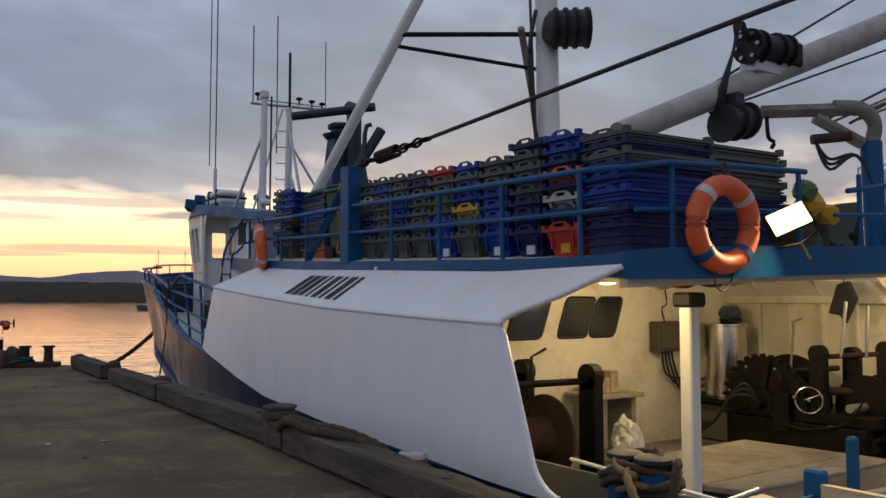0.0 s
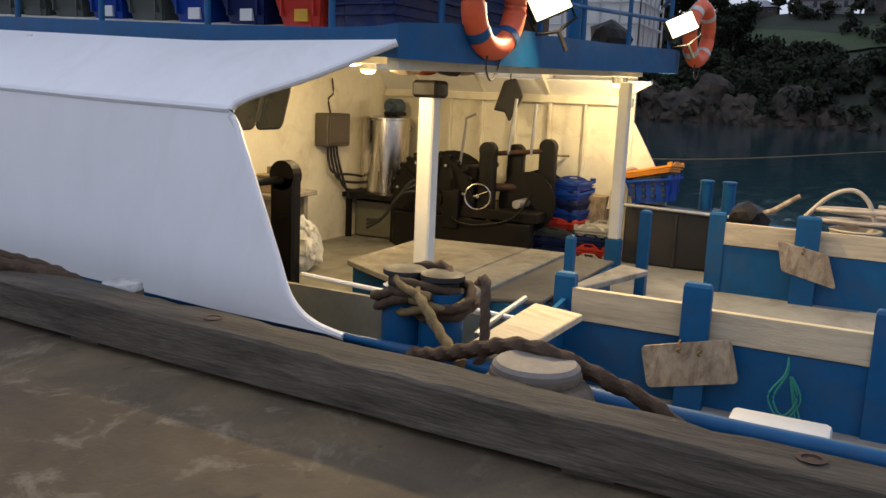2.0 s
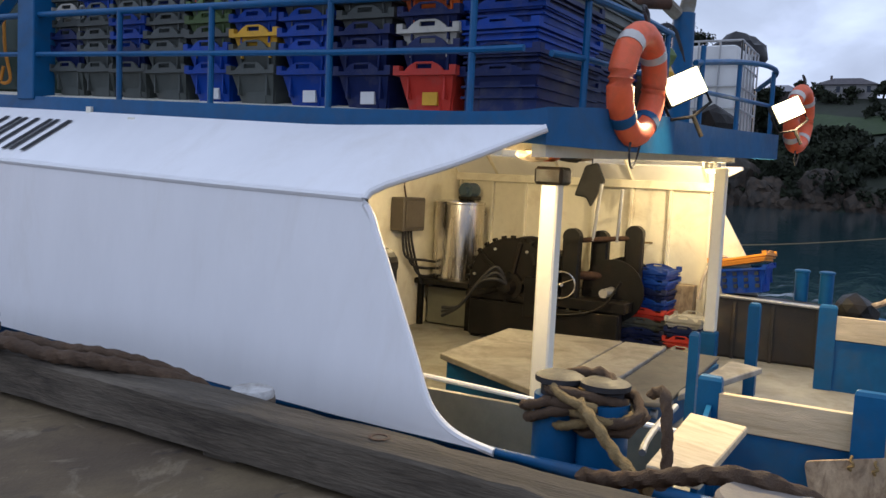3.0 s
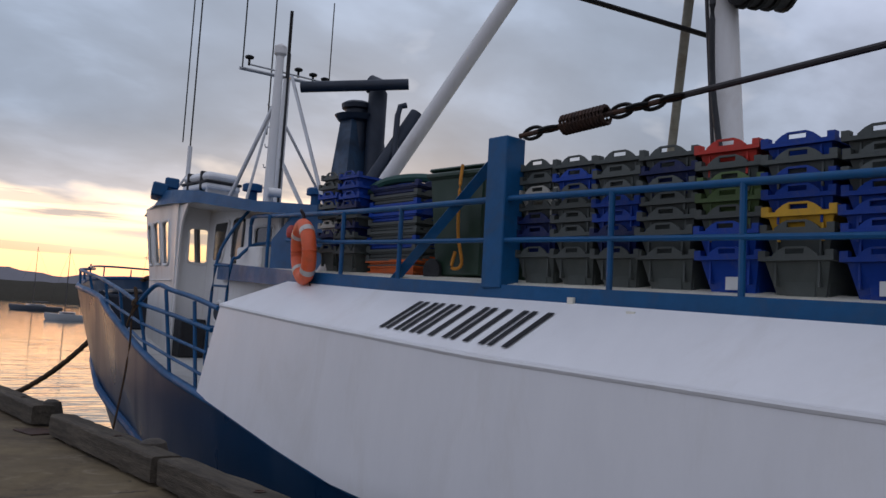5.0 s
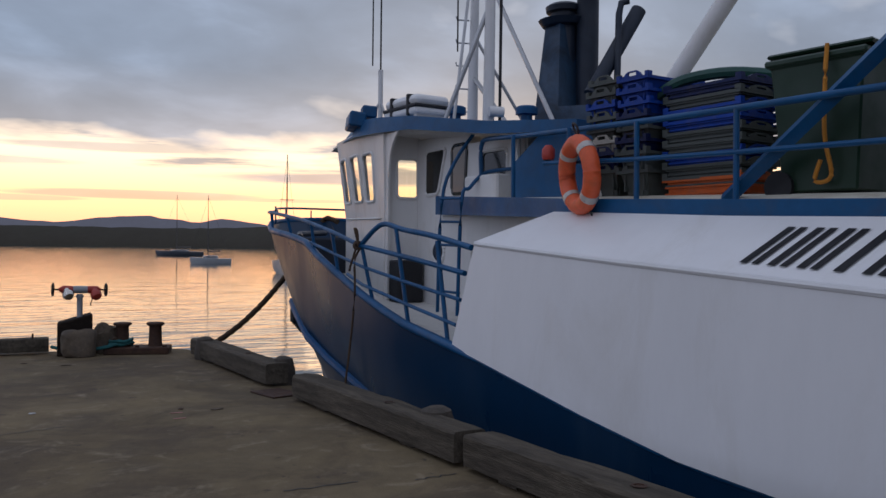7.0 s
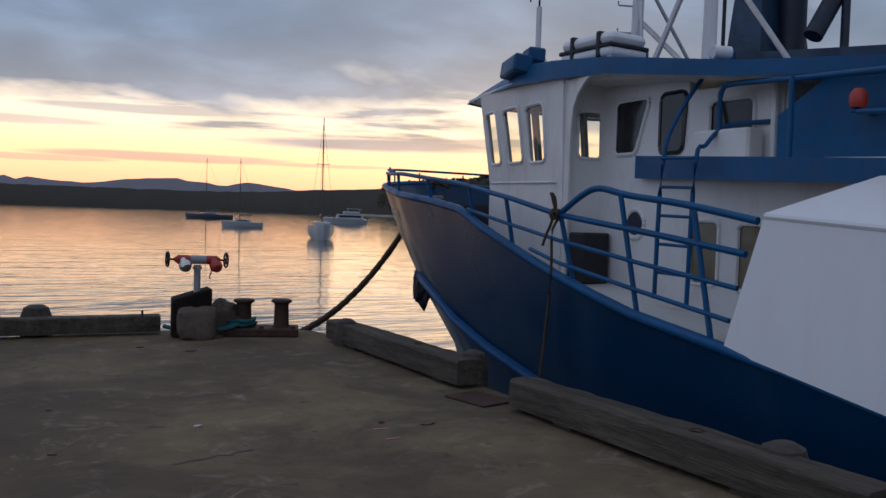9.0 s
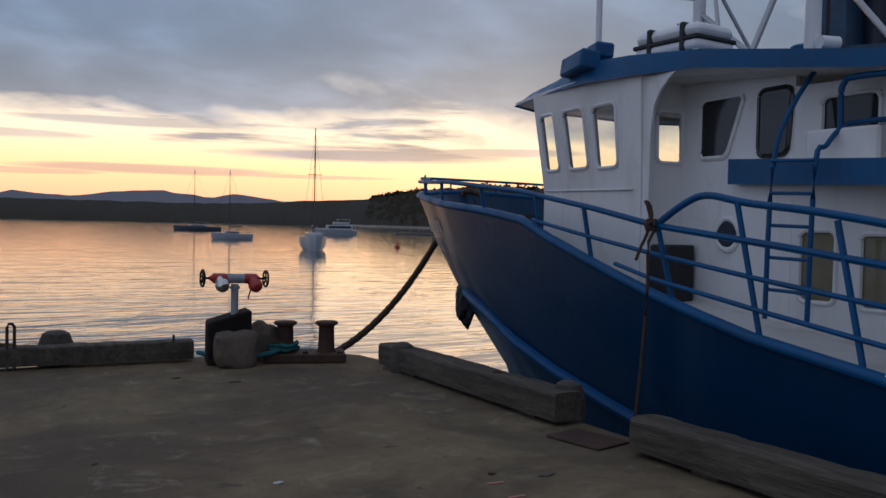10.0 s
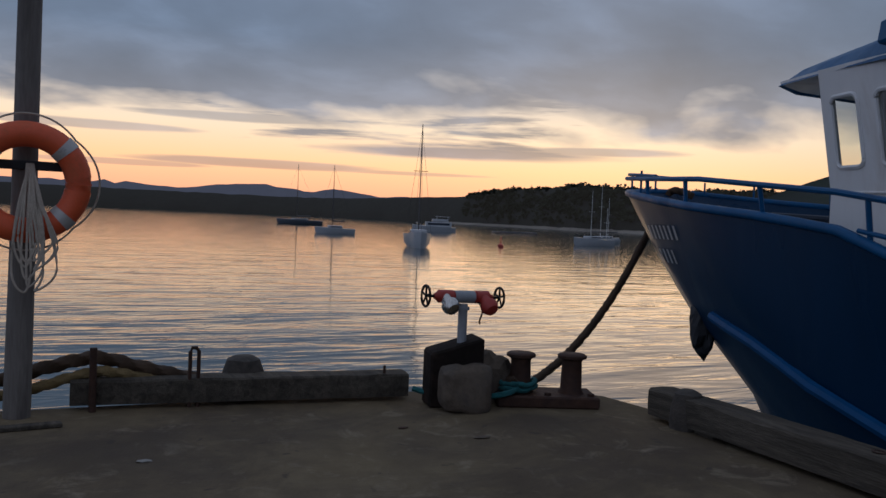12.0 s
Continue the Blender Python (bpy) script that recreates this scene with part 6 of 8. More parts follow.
# ---- fish tubs ----
def tub(bm, m, l, w, h, rise=0.05, taper=1.0):
    """A nesting fish tub: tapered body with a proud panel on each end, rim flange, corner lugs and an arched end lip with a hand hole; long side on x."""
    a, b = l / 2, w / 2
    cols = (-1.0, -0.62, -0.54, 0.54, 0.62, 1.0)
    along = (-0.62, -0.24, 0.24, 0.62)

    def ring(ix, iy, z, rib=0.0):
        row = []
        for s in (1, -1):
            for v in cols:
                row.append((s * (a - ix - (rib if abs(v) > 0.6 else 0.0)), s * v * (b - iy), z))
            for v in along[::-1]:
                row.append((s * v * (a - ix), s * (b - iy + (0.4 * rib if abs(v) < 0.5 else 0.0)), z))
        return [bm.verts.new(m @ Vector(q)) for q in row]

    def block(x0, x1, y0, y1, bottom, top0, top1):
        vs = [bm.verts.new(m @ Vector(q)) for q in ((x0, y0, bottom), (x1, y0, bottom), (x1, y1, bottom), (x0, y1, bottom), (x0, y0, top0), (x1, y0, top0), (x1, y1, top1), (x0, y1, top1))]
        for f in ((3, 2, 1, 0), (4, 5, 6, 7), (0, 1, 5, 4), (1, 2, 6, 5), (2, 3, 7, 6), (3, 0, 4, 7)):
            bm.faces.new([vs[i] for i in f])

    rib = 0.006 + 0.022 * taper
    rings = [ring(0.03 + 0.05 * taper, 0.025 + 0.04 * taper, 0.0, rib), ring(0.030 + 0.018 * taper, 0.025 + 0.018 * taper, h - 0.046, rib), ring(0, 0, h - 0.044), ring(0, 0, h - 0.020),
             ring(0.022, 0.022, h - 0.018), ring(0.06 + 0.03 * taper, 0.055 + 0.02 * taper, 0.02)]
    n = len(rings[0])
    bm.faces.new(rings[0][::-1])
    for p, q in zip(rings, rings[1:]):
        for j in range(n):
            bm.faces.new((p[j], p[(j + 1) % n], q[(j + 1) % n], q[j]))
    bm.faces.new(rings[-1])
    span, hole = 0.60 * b, min(0.052, 0.26 * b)

    def arch(y):
        return h - 0.012 + rise * (1 - abs(y / span) ** 2.4)

    for s in (-1, 1):
        x0, x1 = s * (a - 0.016), s * (a + 0.001)
        low = h - 0.022
        ys = (-span, -0.7 * span, -hole, hole, 0.7 * span, span)
        for y0, y1 in zip(ys, ys[1:]):
            if y0 == -hole:
                block(x0, x1, y0, y1, low, h - 0.008, h - 0.008)
                block(x0, x1, y0, y1, h + rise - 0.030, arch(y0), arch(y1))
            else:
                block(x0, x1, y0, y1, low, arch(y0), arch(y1))
        for y0, y1 in ((-b, -0.80 * b), (0.80 * b, b)):
            block(s * (a - 0.05), x1, y0, y1, low, h + 0.012, h + 0.012)
        if taper > 0.5:
            for y in (-0.58 * b, 0.58 * b):
                block(s * (a - 0.075), s * (a - 0.03), y - 0.006, y + 0.006, h * 0.3, h - 0.045, h - 0.045)
        else:
            for z in (0.3 * h, 0.55 * h):
                block(s * (a - 0.04), s * (a - 0.014), -0.9 * b, 0.9 * b, z, z + 0.012, z + 0.012)
                block(-0.94 * a, 0.94 * a, s * (b - 0.035), s * (b - 0.012), z, z + 0.012, z + 0.012)
    bmesh.ops.recalc_face_normals(bm, faces=bm.faces)
    return bm


TUB_MESH = {}


def tub_thing(x, y, z, yaw, l, w, h, color, label, group, tag=0):
    key = (round(l, 2), round(w, 2), round(h, 2), color)
    if key not in TUB_MESH:
        bm = mesh()
        tub(bm, Matrix.Identity(4), l, w, h, 0.050 if w < 0.45 else 0.036, 1.0 if w < 0.45 and h > 0.2 else 0.15)
        me = bpy.data.meshes.new("fish_tub")
        bm.to_mesh(me)
        bm.free()
        me.materials.append(TUBS[color])
        TUB_MESH[key] = me
    ob = new("fish_tub", TUB_MESH[key])
    ob.matrix_world = pose(x, y, z, 0, 0, yaw)
    tagged(ob, label, "fish tub", group)
    if tag:
        bm = mesh()
        box(bm, (-l / 2 + 0.050, -0.07, 0.045), (-l / 2 + 0.078, 0.03, 0.12))
        me = part("sticker", bm, IBC_WHITE if tag == 1 else TUBS[Y], None, "worn stuck-on label")
        me.parent = ob
    return ob


TUB_NAMES = ["grey", "bright blue", "navy blue", "red", "orange", "yellow", "pale grey", "moss green"]
rng = random.Random(21)


def tub_stack(x, y, z, colours, w=0.40, l=0.66, first=0.26, step=0.098, group="nested fish tubs on the upper deck", yaw=0, tag=0):
    for i, c in enumerate(colours):
        zz = z + (0 if i == 0 else first - 0.26 + step * i + 0.05)
        tub_thing(x + rng.uniform(-0.012, 0.012), y + rng.uniform(-0.01, 0.01), zz, yaw + rng.uniform(-1.6, 1.6), l, w, 0.26, c,
                  "%s plastic fish tub in a nested stack" % TUB_NAMES[c], group, tag if i == 0 else 0)


# stacks along the rail, from the after end forward, colours from the bottom up
ROW = [(5.00, [R, N, W, N, O, N, B, B]), (5.47, [N, N, N, G, G, G, G, N]), (5.93, [B, B, B, B, G, G, G]), (6.37, [G, G, Y, B, B, G, B]), (6.80, [B, B, G, M, M, G, R]),
       (7.22, [G, G, G, G, G, N, G]), (7.60, [G, N, B, B, G, G, G]), (7.98, [G, G, G, G, G, B, G]), (8.33, [G, N, N, G, W, G, G])]
for y, cols in ROW:
    x = edge_line(y) + 0.46
    tub_stack(x, y, deck_z(y), cols, 0.39 if y > 7.3 else 0.42, tag={5.00: 2, 5.47: 1, 5.93: 1, 6.80: 1}.get(y, 0))
    tub_stack(x + 0.72, y, deck_z(y), [rng.choice((G, G, B, N)) for _ in range(len(cols) - 1)], 0.39 if y > 7.3 else 0.42)
# block of long tubs at the after corner, their long sides across the boat
for x, tiers in ((5.62, ((N, 0.23), (N, 0.12), (B, 0.14), (B, 0.11), (N, 0.09), (G, 0.075), (N, 0.075), (G, 0.075))), (6.56, ((N, 0.23), (N, 0.14), (N, 0.12), (G, 0.11), (G, 0.10), (G, 0.09), (G, 0.09)))):
    z = 1.61 + 0.03 * (x - 5.6)
    for c, h in tiers:
        tub_thing(x + rng.uniform(-0.012, 0.012), 4.52 + rng.uniform(-0.01, 0.01), z, rng.uniform(-1, 1) - 3, 0.92, 0.52, h + 0.012, c, "%s %s fish tub in a tall stack" % (TUB_NAMES[c], "deep" if h > 0.2 else "shallow"), "fish tubs on the after corner")
        z += h
# stacks ahead of the post
for y, cols in ((11.35, [G, N, W, G, G, B, G, G]), (10.98, [G, G, N, G, N, B, B, B])):
    tub_stack(edge_line(y) + 0.50, y, deck_z(y), cols, 0.34)
for i, c in enumerate((O, G, G, B, G, G, B, B, G, N)):
    tub_thing(5.78, 10.40, deck_z(10.4) + i * 0.085, 90 + rng.uniform(-1, 1), 0.72, 0.46, 0.13 if i else 0.2, c, "%s shallow fish tub in a stack" % TUB_NAMES[c], "shallow tubs ahead of the post")
# green wheeled bins
def wheelie_bin(x, y, z, yaw):
    ob = thing("wheeled_bin", (x, y, z), "dark green plastic wheeled bin with an orange rope", "bin", "green bins on the upper deck")
    m = pose(x, y, z, 0, 0, yaw)
    bm = mesh()
    r = []
    for a, b, h in ((0.21, 0.25, 0.06), (0.27, 0.31, 0.88), (0.30, 0.34, 0.885), (0.30, 0.34, 0.93)):
        r.append([bm.verts.new(m @ Vector(p)) for p in ((-a, -b, h), (a, -b, h), (a, b, h), (-a, b, h))])
    bm.faces.new(r[0][::-1])
    for p, q in zip(r, r[1:]):
        for j in range(4):
            bm.faces.new((p[j], p[(j + 1) % 4], q[(j + 1) % 4], q[j]))
    bm.faces.new(r[-1])
    bmesh.ops.bevel(bm, geom=bm.edges, offset=0.012, segments=1, affect="EDGES")
    part("body", bm, BIN_GREEN, ob)
    bm = mesh()
    box(bm, (-0.31, -0.36, 0.935), (0.31, 0.35, 0.965), 0.015, m @ pose(0, 0, 0, 0, 3, 0))
    part("lid", bm, BIN_GREEN, ob)
    for s in (-1, 1):
        bm = mesh()
        lathe(bm, [(0.10, -0.03), (0.10, 0.03)], m @ pose(s * 0.22, 0.26, 0.10, 0, 90, 0), 16)
        part("wheel", bm, BLACK, ob)
    bm = mesh()
    tube(bm, curve([m @ Vector(p) for p in ((-0.31, -0.1, 0.97), (-0.33, -0.1, 0.75), (-0.31, -0.09, 0.4), (-0.28, -0.12, 0.15), (-0.29, -0.02, 0.12), (-0.30, -0.06, 0.25))], 5), 0.014, 8)
    part("rope", bm, surface("orange_rope", (0.55, 0.22, 0.03), 0.9, vary=0.2, grain=20), ob, "orange rope")
    return ob


wheelie_bin(5.70, 9.42, deck_z(9.5), 4)
wheelie_bin(6.35, 9.50, deck_z(9.5), 2)
bm = mesh()
tube(bm, curve([(5.6, 10.9, 2.62), (5.7, 10.7, 2.74), (5.9, 10.4, 2.78), (6.2, 10.1, 2.74)], 5), 0.045, 8)
solo("green_hose", bm, surface("teal_hose_rubber", (0.015, 0.07, 0.055), 0.5, vary=0.2, grain=8), (5.9, 10.5, 2.6), "dark green hose lying over the tubs", "hose", smooth=True)

# ---- upper-deck gear at the after end ----
crane = thing("gooseneck_crane", (8.62, 4.35, 1.74), "small weathered gooseneck deck crane with hydraulic ram", "crane")
rod(crane, "post", [(8.62, 4.35, 1.70), (8.60, 4.36, 2.80)], 0.10, BLUE, "blue painted crane post", 14)
CRANE_GREY = surface("weathered_crane_paint", (0.22, 0.21, 0.17), 0.6, vary=0.2, grain=5, bump=0.2, dirt=(0.12, 0.07, 0.03), dirt_amount=0.3, dirt_scale=4)
rod(crane, "neck", curve([(8.60, 4.36, 2.75), (8.62, 4.33, 2.98), (8.50, 4.40, 3.12), (8.30, 4.55, 3.14)], 6), 0.07, CRANE_GREY, "", 12)
rod(crane, "arm", [(8.45, 4.45, 3.12), (7.72, 4.95, 3.09)], 0.065, CRANE_GREY, "weathered grey crane arm", 4)
rod(crane, "gusset", [(8.52, 4.40, 2.78), (8.15, 4.66, 3.04)], 0.06, CRANE_GREY, "", 6)
rod(crane, "ram", [(8.40, 4.45, 2.85), (8.12, 4.68, 2.82)], 0.05, RUST, "", 10)
for k in range(3):
    rod(crane, "hydraulic_hose", curve([(8.15, 4.66, 2.80), (8.2, 4.55, 2.62 - 0.05 * k), (8.45, 4.42, 2.66), (8.55 + 0.05 * k, 4.30, 2.3), (8.66, 4.28, 1.9)], 5), 0.016, BLACK)
rod(crane, "hook", curve([(7.76, 4.92, 3.05), (7.78, 4.92, 2.85), (7.84, 4.9, 2.8), (7.80, 4.9, 2.74)], 4), 0.02, DARK_STEEL)
ibc = thing("tank_container", (9.9, 4.5, 1.76), "milky white bulk liquid tank in a steel cage", "tank")
bm = mesh()
box(bm, (9.68, 4.05, 1.82), (10.62, 5.05, 2.70), 0.06, seg=2)
part("bottle", bm, IBC_WHITE, ibc, smooth=True)
for z in (1.84, 2.06, 2.28, 2.50, 2.73):
    bm = mesh()
    tube(bm, [(9.65, 4.02, z), (10.65, 4.02, z), (10.65, 5.08, z), (9.65, 5.08, z)], 0.012, 6, closed=True)
    part("cage_bar", bm, GALV, ibc)
for k in range(6):
    rod(ibc, "cage_bar", [(9.65 + k * 0.2, 4.02, 1.76), (9.65 + k * 0.2, 4.02, 2.73)], 0.010, GALV, "", 6)
    rod(ibc, "cage_bar", [(9.65, 4.02 + k * 0.212, 1.76), (9.65, 4.02 + k * 0.212, 2.73)], 0.010, GALV, "", 6)
bm = mesh()
boulder(bm, (10.95, 4.30, 2.80), (0.34, 0.30, 0.20), 6.0, 3)
solo("dark_float", bm, BLACK, (10.95, 4.30, 2.62), "dark rounded buoy lashed beside the tank", "buoy", smooth=True)
rod(boat, "buoy_arm", [(10.78, 4.3, 1.75), (10.90, 4.30, 2.68)], 0.03, DARK_STEEL)
# nets and floats heaped by the rail
for k, (x, y, z, s, m) in enumerate(((7.15, 4.35, 1.85, 0.30, ROPE), (7.45, 4.45, 1.80, 0.26, ROPE_TEAL), (7.0, 4.7, 2.05, 0.28, DARK_STEEL), (7.7, 4.5, 1.9, 0.24, ROPE), (8.9, 4.1, 1.84, 0.24, DARK_STEEL), (7.3, 4.2, 2.1, 0.14, TUBS[Y]), (7.55, 4.2, 2.02, 0.12, TUBS[Y]), (7.15, 4.15, 2.2, 0.12, TUBS[M]))):
    bm = mesh()
    boulder(bm, (x, y, z), (s, s * 0.8, s * 0.8), k * 2.7, 2)
    solo("net_float" if s < 0.15 else "fishing_net", bm, m, (x, y, z - s), "faded yellow net float" if s < 0.15 else "dark bundled fishing net", "float" if s < 0.15 else "net", "net floats by the rail" if s < 0.15 else "net bundles by the rail")
# hauler motor and block on the boom
mot = thing("hauler_motor", (7.62, 4.95, 3.52), "black hydraulic hauler motor bracketed on the boom", "motor")
bm = mesh()
tube(bm, [(7.40, 4.85, 3.66), (7.95, 4.85, 3.70)], [0.13, 0.14], 14)
part("drum", bm, BLACK, mot, smooth=True)
for x in (7.40, 7.52, 7.80, 7.95):
    bm = mesh()
    tube(bm, [(x - 0.015, 4.85, 3.66 + 0.07 * (x - 7.4)), (x + 0.015, 4.85, 3.66 + 0.07 * (x - 7.4))], 0.17, 18)
    part("flange", bm, DARK_STEEL, mot)
for k in range(6):
    bm = mesh()
    a = k * 1.047
    tube(bm, [(7.38, 4.85 + 0.12 * math.cos(a), 3.66 + 0.12 * math.sin(a)), (7.36, 4.85 + 0.12 * math.cos(a), 3.66 + 0.12 * math.sin(a))], 0.02, 6)
    part("bolt", bm, GALV, mot)
bm = mesh()
box(bm, (7.98, 4.76, 3.56), (8.16, 4.94, 3.80), 0.02)
part("valve_body", bm, DARK_STEEL, mot)
bm = mesh()
box(bm, (7.45, 4.80, 3.42), (7.85, 5.0, 3.56), 0.02)
part("bracket", bm, GALV, mot)
for k in range(4):
    rod(mot, "hose", curve([(7.4, 4.85, 3.7), (7.25 - 0.04 * k, 4.8, 3.85), (7.12, 4.8, 3.6), (7.02 - 0.03 * k, 4.85, 3.1), (7.05, 4.9, 2.8)], 5), 0.014, BLACK)
bm = mesh()
tube(bm, [(6.95, 4.8, 2.86), (7.25, 4.8, 2.92)], 0.14, 14)
for x in (6.94, 7.10, 7.26):
    tube(bm, [(x - 0.014, 4.8, 2.86 + 0.2 * (x - 6.95)), (x + 0.014, 4.8, 2.86 + 0.2 * (x - 6.95))], 0.175, 16)
box(bm, (7.04, 4.72, 2.95), (7.16, 4.88, 3.16), 0.02)
solo("wire_block", bm, BLACK, (7.1, 4.8, 2.8), "black roller block under the boom", "block", smooth=True)
# big spotlight housings on the mast
sp = thing("mast_lamp", (8.35, 8.6, 4.9), "black drum-shaped lamp housing on the mast, unlit", "lamp")
bm = mesh()
tube(bm, [(8.0, 8.4, 4.9), (8.05, 8.38, 4.9), (8.5, 8.1, 4.92)], [0.17, 0.24, 0.25], 18)
part("housing", bm, BLACK, sp, smooth=True)
for f in (0.15, 0.4, 0.65, 0.95):
    c = Vector((8.05, 8.38, 4.9)).lerp(Vector((8.5, 8.1, 4.92)), f)
    d = Vector((0.45, -0.28, 0.02)).normalized() * 0.02
    bm = mesh()
    tube(bm, [c - d, c + d], 0.275, 20)
    part("cooling_fin", bm, DARK_STEEL, sp)
rod(sp, "hose", curve([(8.0, 8.6, 5.2), (7.8, 8.5, 4.6), (7.85, 8.5, 3.8), (7.9, 8.4, 3.0)], 5), 0.03, BLACK)
# running rigging aft
for a, b, r, m in (((8.50, 4.42, 3.02), (15, 3.75, 5.30), 0.014, ROPE_TAN), ((8.46, 4.44, 3.06), (15, 4.06, 5.37), 0.014, ROPE_TAN), ((8.30, 4.55, 3.00), (15, 4.52, 5.43), 0.012, ROPE_TAN), ((8.42, 4.46, 2.98), (15, 5.00, 5.50), 0.014, CABLE),
                   ((8.2, 4.6, 3.00), (15, 5.40, 5.55), 0.014, CABLE), ((7.2, 5.2, 3.3), (14, 5.2, 6.9), 0.014, CABLE), ((7.0, 5.0, 3.0), (13, 3.6, 5.3), 0.012, CABLE)):
    rod(boat, "rigging_wire", [a, b], r, m, "", 6)
rod(boat, "rigging_wire", [(7.86, 8.4, 2.0), (8.1, 8.9, 6.8)], 0.02, CABLE, "", 6)
rod(boat, "net_pole", [(9.4, 10.0, 3.2), (7.9, 8.8, 5.0)], 0.05, CRANE_GREY, "", 10)
# a line led out across the water
bm = mesh()
tube(bm, curve([(10.35, 5.15, 0.60), (24, 4.6, 0.05), (60, 0.3, -0.67), (118, -6, -2.15)], 6), 0.014, 6)
solo("shore_line", bm, ROPE_TAN, (10.35, 5.15, 0.60), "long thin mooring line led out over the water", "rope")

# ---- working deck under the upper deck ----
hatch = thing("hold_hatch", (7.7, 4.8, -0.62), "raised blue hold hatch covered with worn boards", "hatch")
bm = mesh()
slab(bm, [(6.62, 4.0), (8.70, 3.85), (8.80, 5.85), (7.1, 5.8)], -0.62, -0.34)
part("coaming", bm, BLUE, hatch, "blue steel hatch coaming")
for poly_, m in (([(6.46, 4.74), (8.88, 4.80), (8.74, 5.97), (7.15, 5.90)], HATCH), ([(6.58, 4.34), (8.90, 4.38), (8.88, 4.785), (6.47, 4.725)], HATCH), ([(6.80, 3.86), (8.88, 3.88), (8.90, 4.365), (6.60, 4.325)], HATCH_DARK),
                 ([(7.04, 3.83), (8.52, 3.45), (8.66, 3.74), (7.20, 3.855)], HATCH)):
    bm = mesh()
    slab(bm, poly_, -0.338, -0.285 - 0.02 * (m is HATCH_DARK))
    bmesh.ops.bevel(bm, geom=bm.edges, offset=0.008, segments=1, affect="EDGES")
    part("hatch_board", bm, m, hatch)
for x in (6.9, 7.25, 8.5):
    bm = mesh()
    lathe(bm, [(0.035, -0.02), (0.035, 0.02)], pose(x, 3.96 - 0.08 * (x - 6.9), -0.42, 90, 0, 0), 12)
    part("ring_bolt", bm, GALV, hatch)

winch = thing("trawl_winch", (10.1, 6.0, -0.62), "greasy black trawl winch with twin drums", "winch")
bm = mesh()
box(bm, (9.72, 5.05, -0.16), (10.75, 6.95, -0.04), 0.01)
for x in (9.78, 10.65):
    for y in (5.15, 5.95, 6.85):
        box(bm, (x - 0.05, y - 0.05, -0.62), (x + 0.05, y + 0.05, -0.15), 0.006)
part("frame", bm, DARK_STEEL, winch)
bm = mesh()
m = pose(10.05, 6.42, 0.02, 0, 90, 0)
lathe(bm, [(0.54, -0.30), (0.56, -0.28), (0.54, -0.25), (0.30, -0.24), (0.30, 0.24), (0.54, 0.25), (0.56, 0.28), (0.54, 0.30)], m, 32)
part("drum", bm, DARK_STEEL, winch, "large dark cable drum", smooth=True)
for k in range(6):
    bm = mesh()
    tube(bm, [m @ Vector((0.315 * math.cos(a), 0.315 * math.sin(a), -0.2 + 0.08 * k)) for a in [i * math.pi / 12 for i in range(24)]], 0.03, 6, closed=True)
    part("cable_turn", bm, CABLE, winch)
for x, y, t in ((9.82, 5.72, 0.74), (10.15, 5.50, 0.72), (10.20, 5.12, 0.80)):
    bm = mesh()
    box(bm, (x - 0.06, y - 0.10, -0.1), (x + 0.06, y + 0.10, t - 0.1), 0.02)
    lathe(bm, [(0.10, -0.06), (0.10, 0.06)], pose(x, y, t - 0.1, 0, 90, 0), 18)
    part("upright", bm, DARK_STEEL, winch)
rod(winch, "spreader_bar", [(9.95, 5.7, 0.60), (10.2, 5.1, 0.66)], 0.03, RUST, "", 10)
rod(winch, "spreader_bar", [(9.95, 5.7, 0.20), (10.3, 5.05, 0.22)], 0.05, RUST, "", 10)
for a, b in (((10.0, 5.55, 0.6), (10.05, 5.5, 1.25)), ((10.1, 5.3, 0.6), (10.12, 5.28, 1.2))):
    rod(winch, "brake_rod", [a, b], 0.02, GALV, "", 8)
rod(winch, "lever", [(9.85, 6.1, 0.45), (9.8, 6.02, 0.95), (9.75, 6.0, 1.0), (9.72, 5.85, 1.06)], 0.016, GALV)
bm = mesh()
n_ = Vector((-0.9, -0.43, 0)).normalized()
u_ = Vector((0.43, -0.9, 0)).normalized()
c = Vector((9.70, 5.78, 0.10))
tube(bm, [c + u_ * 0.15 * math.cos(a) + Vector((0, 0, 0.15 * math.sin(a))) for a in [i * math.pi / 14 for i in range(28)]], 0.012, 8, closed=True)
tube(bm, [c - n_ * 0.14, c], 0.02, 8)
a = 0.5
tube(bm, [c - u_ * 0.05, c + u_ * 0.15 * math.cos(a) + Vector((0, 0, 0.15 * math.sin(a)))], 0.006, 6)
part("handwheel", bm, STEEL, winch, "bright steel handwheel", smooth=True)
bm = mesh()
tube(bm, [(9.58, 6.42, 0.02), (9.70, 6.42, 0.02), (9.702, 6.42, 0.02), (9.76, 6.42, 0.02)], [0.07, 0.09, 0.16, 0.17], 18)
part("hydraulic_motor", bm, DARK_STEEL, winch, smooth=True)
m = pose(10.30, 5.30, 0.05, 0, 90, 0)
bm = mesh()
lathe(bm, [(0.36, -0.26), (0.36, -0.23), (0.16, -0.22), (0.16, 0.22), (0.36, 0.23), (0.36, 0.26)], m, 28)
part("drum", bm, DARK_STEEL, winch, "smaller dark cable drum", smooth=True)
for k in range(3):
    rod(winch, "hydraulic_hose", curve([(9.60, 6.40, 0.05), (9.50, 6.5, 0.25 - 0.07 * k), (9.46, 6.7, 0.05), (9.5, 6.95, -0.25), (9.55, 7.2, -0.4 + 0.05 * k)], 5), 0.02, BLACK)
m = pose(9.735, 6.42, 0.02, 0, 90, 0)
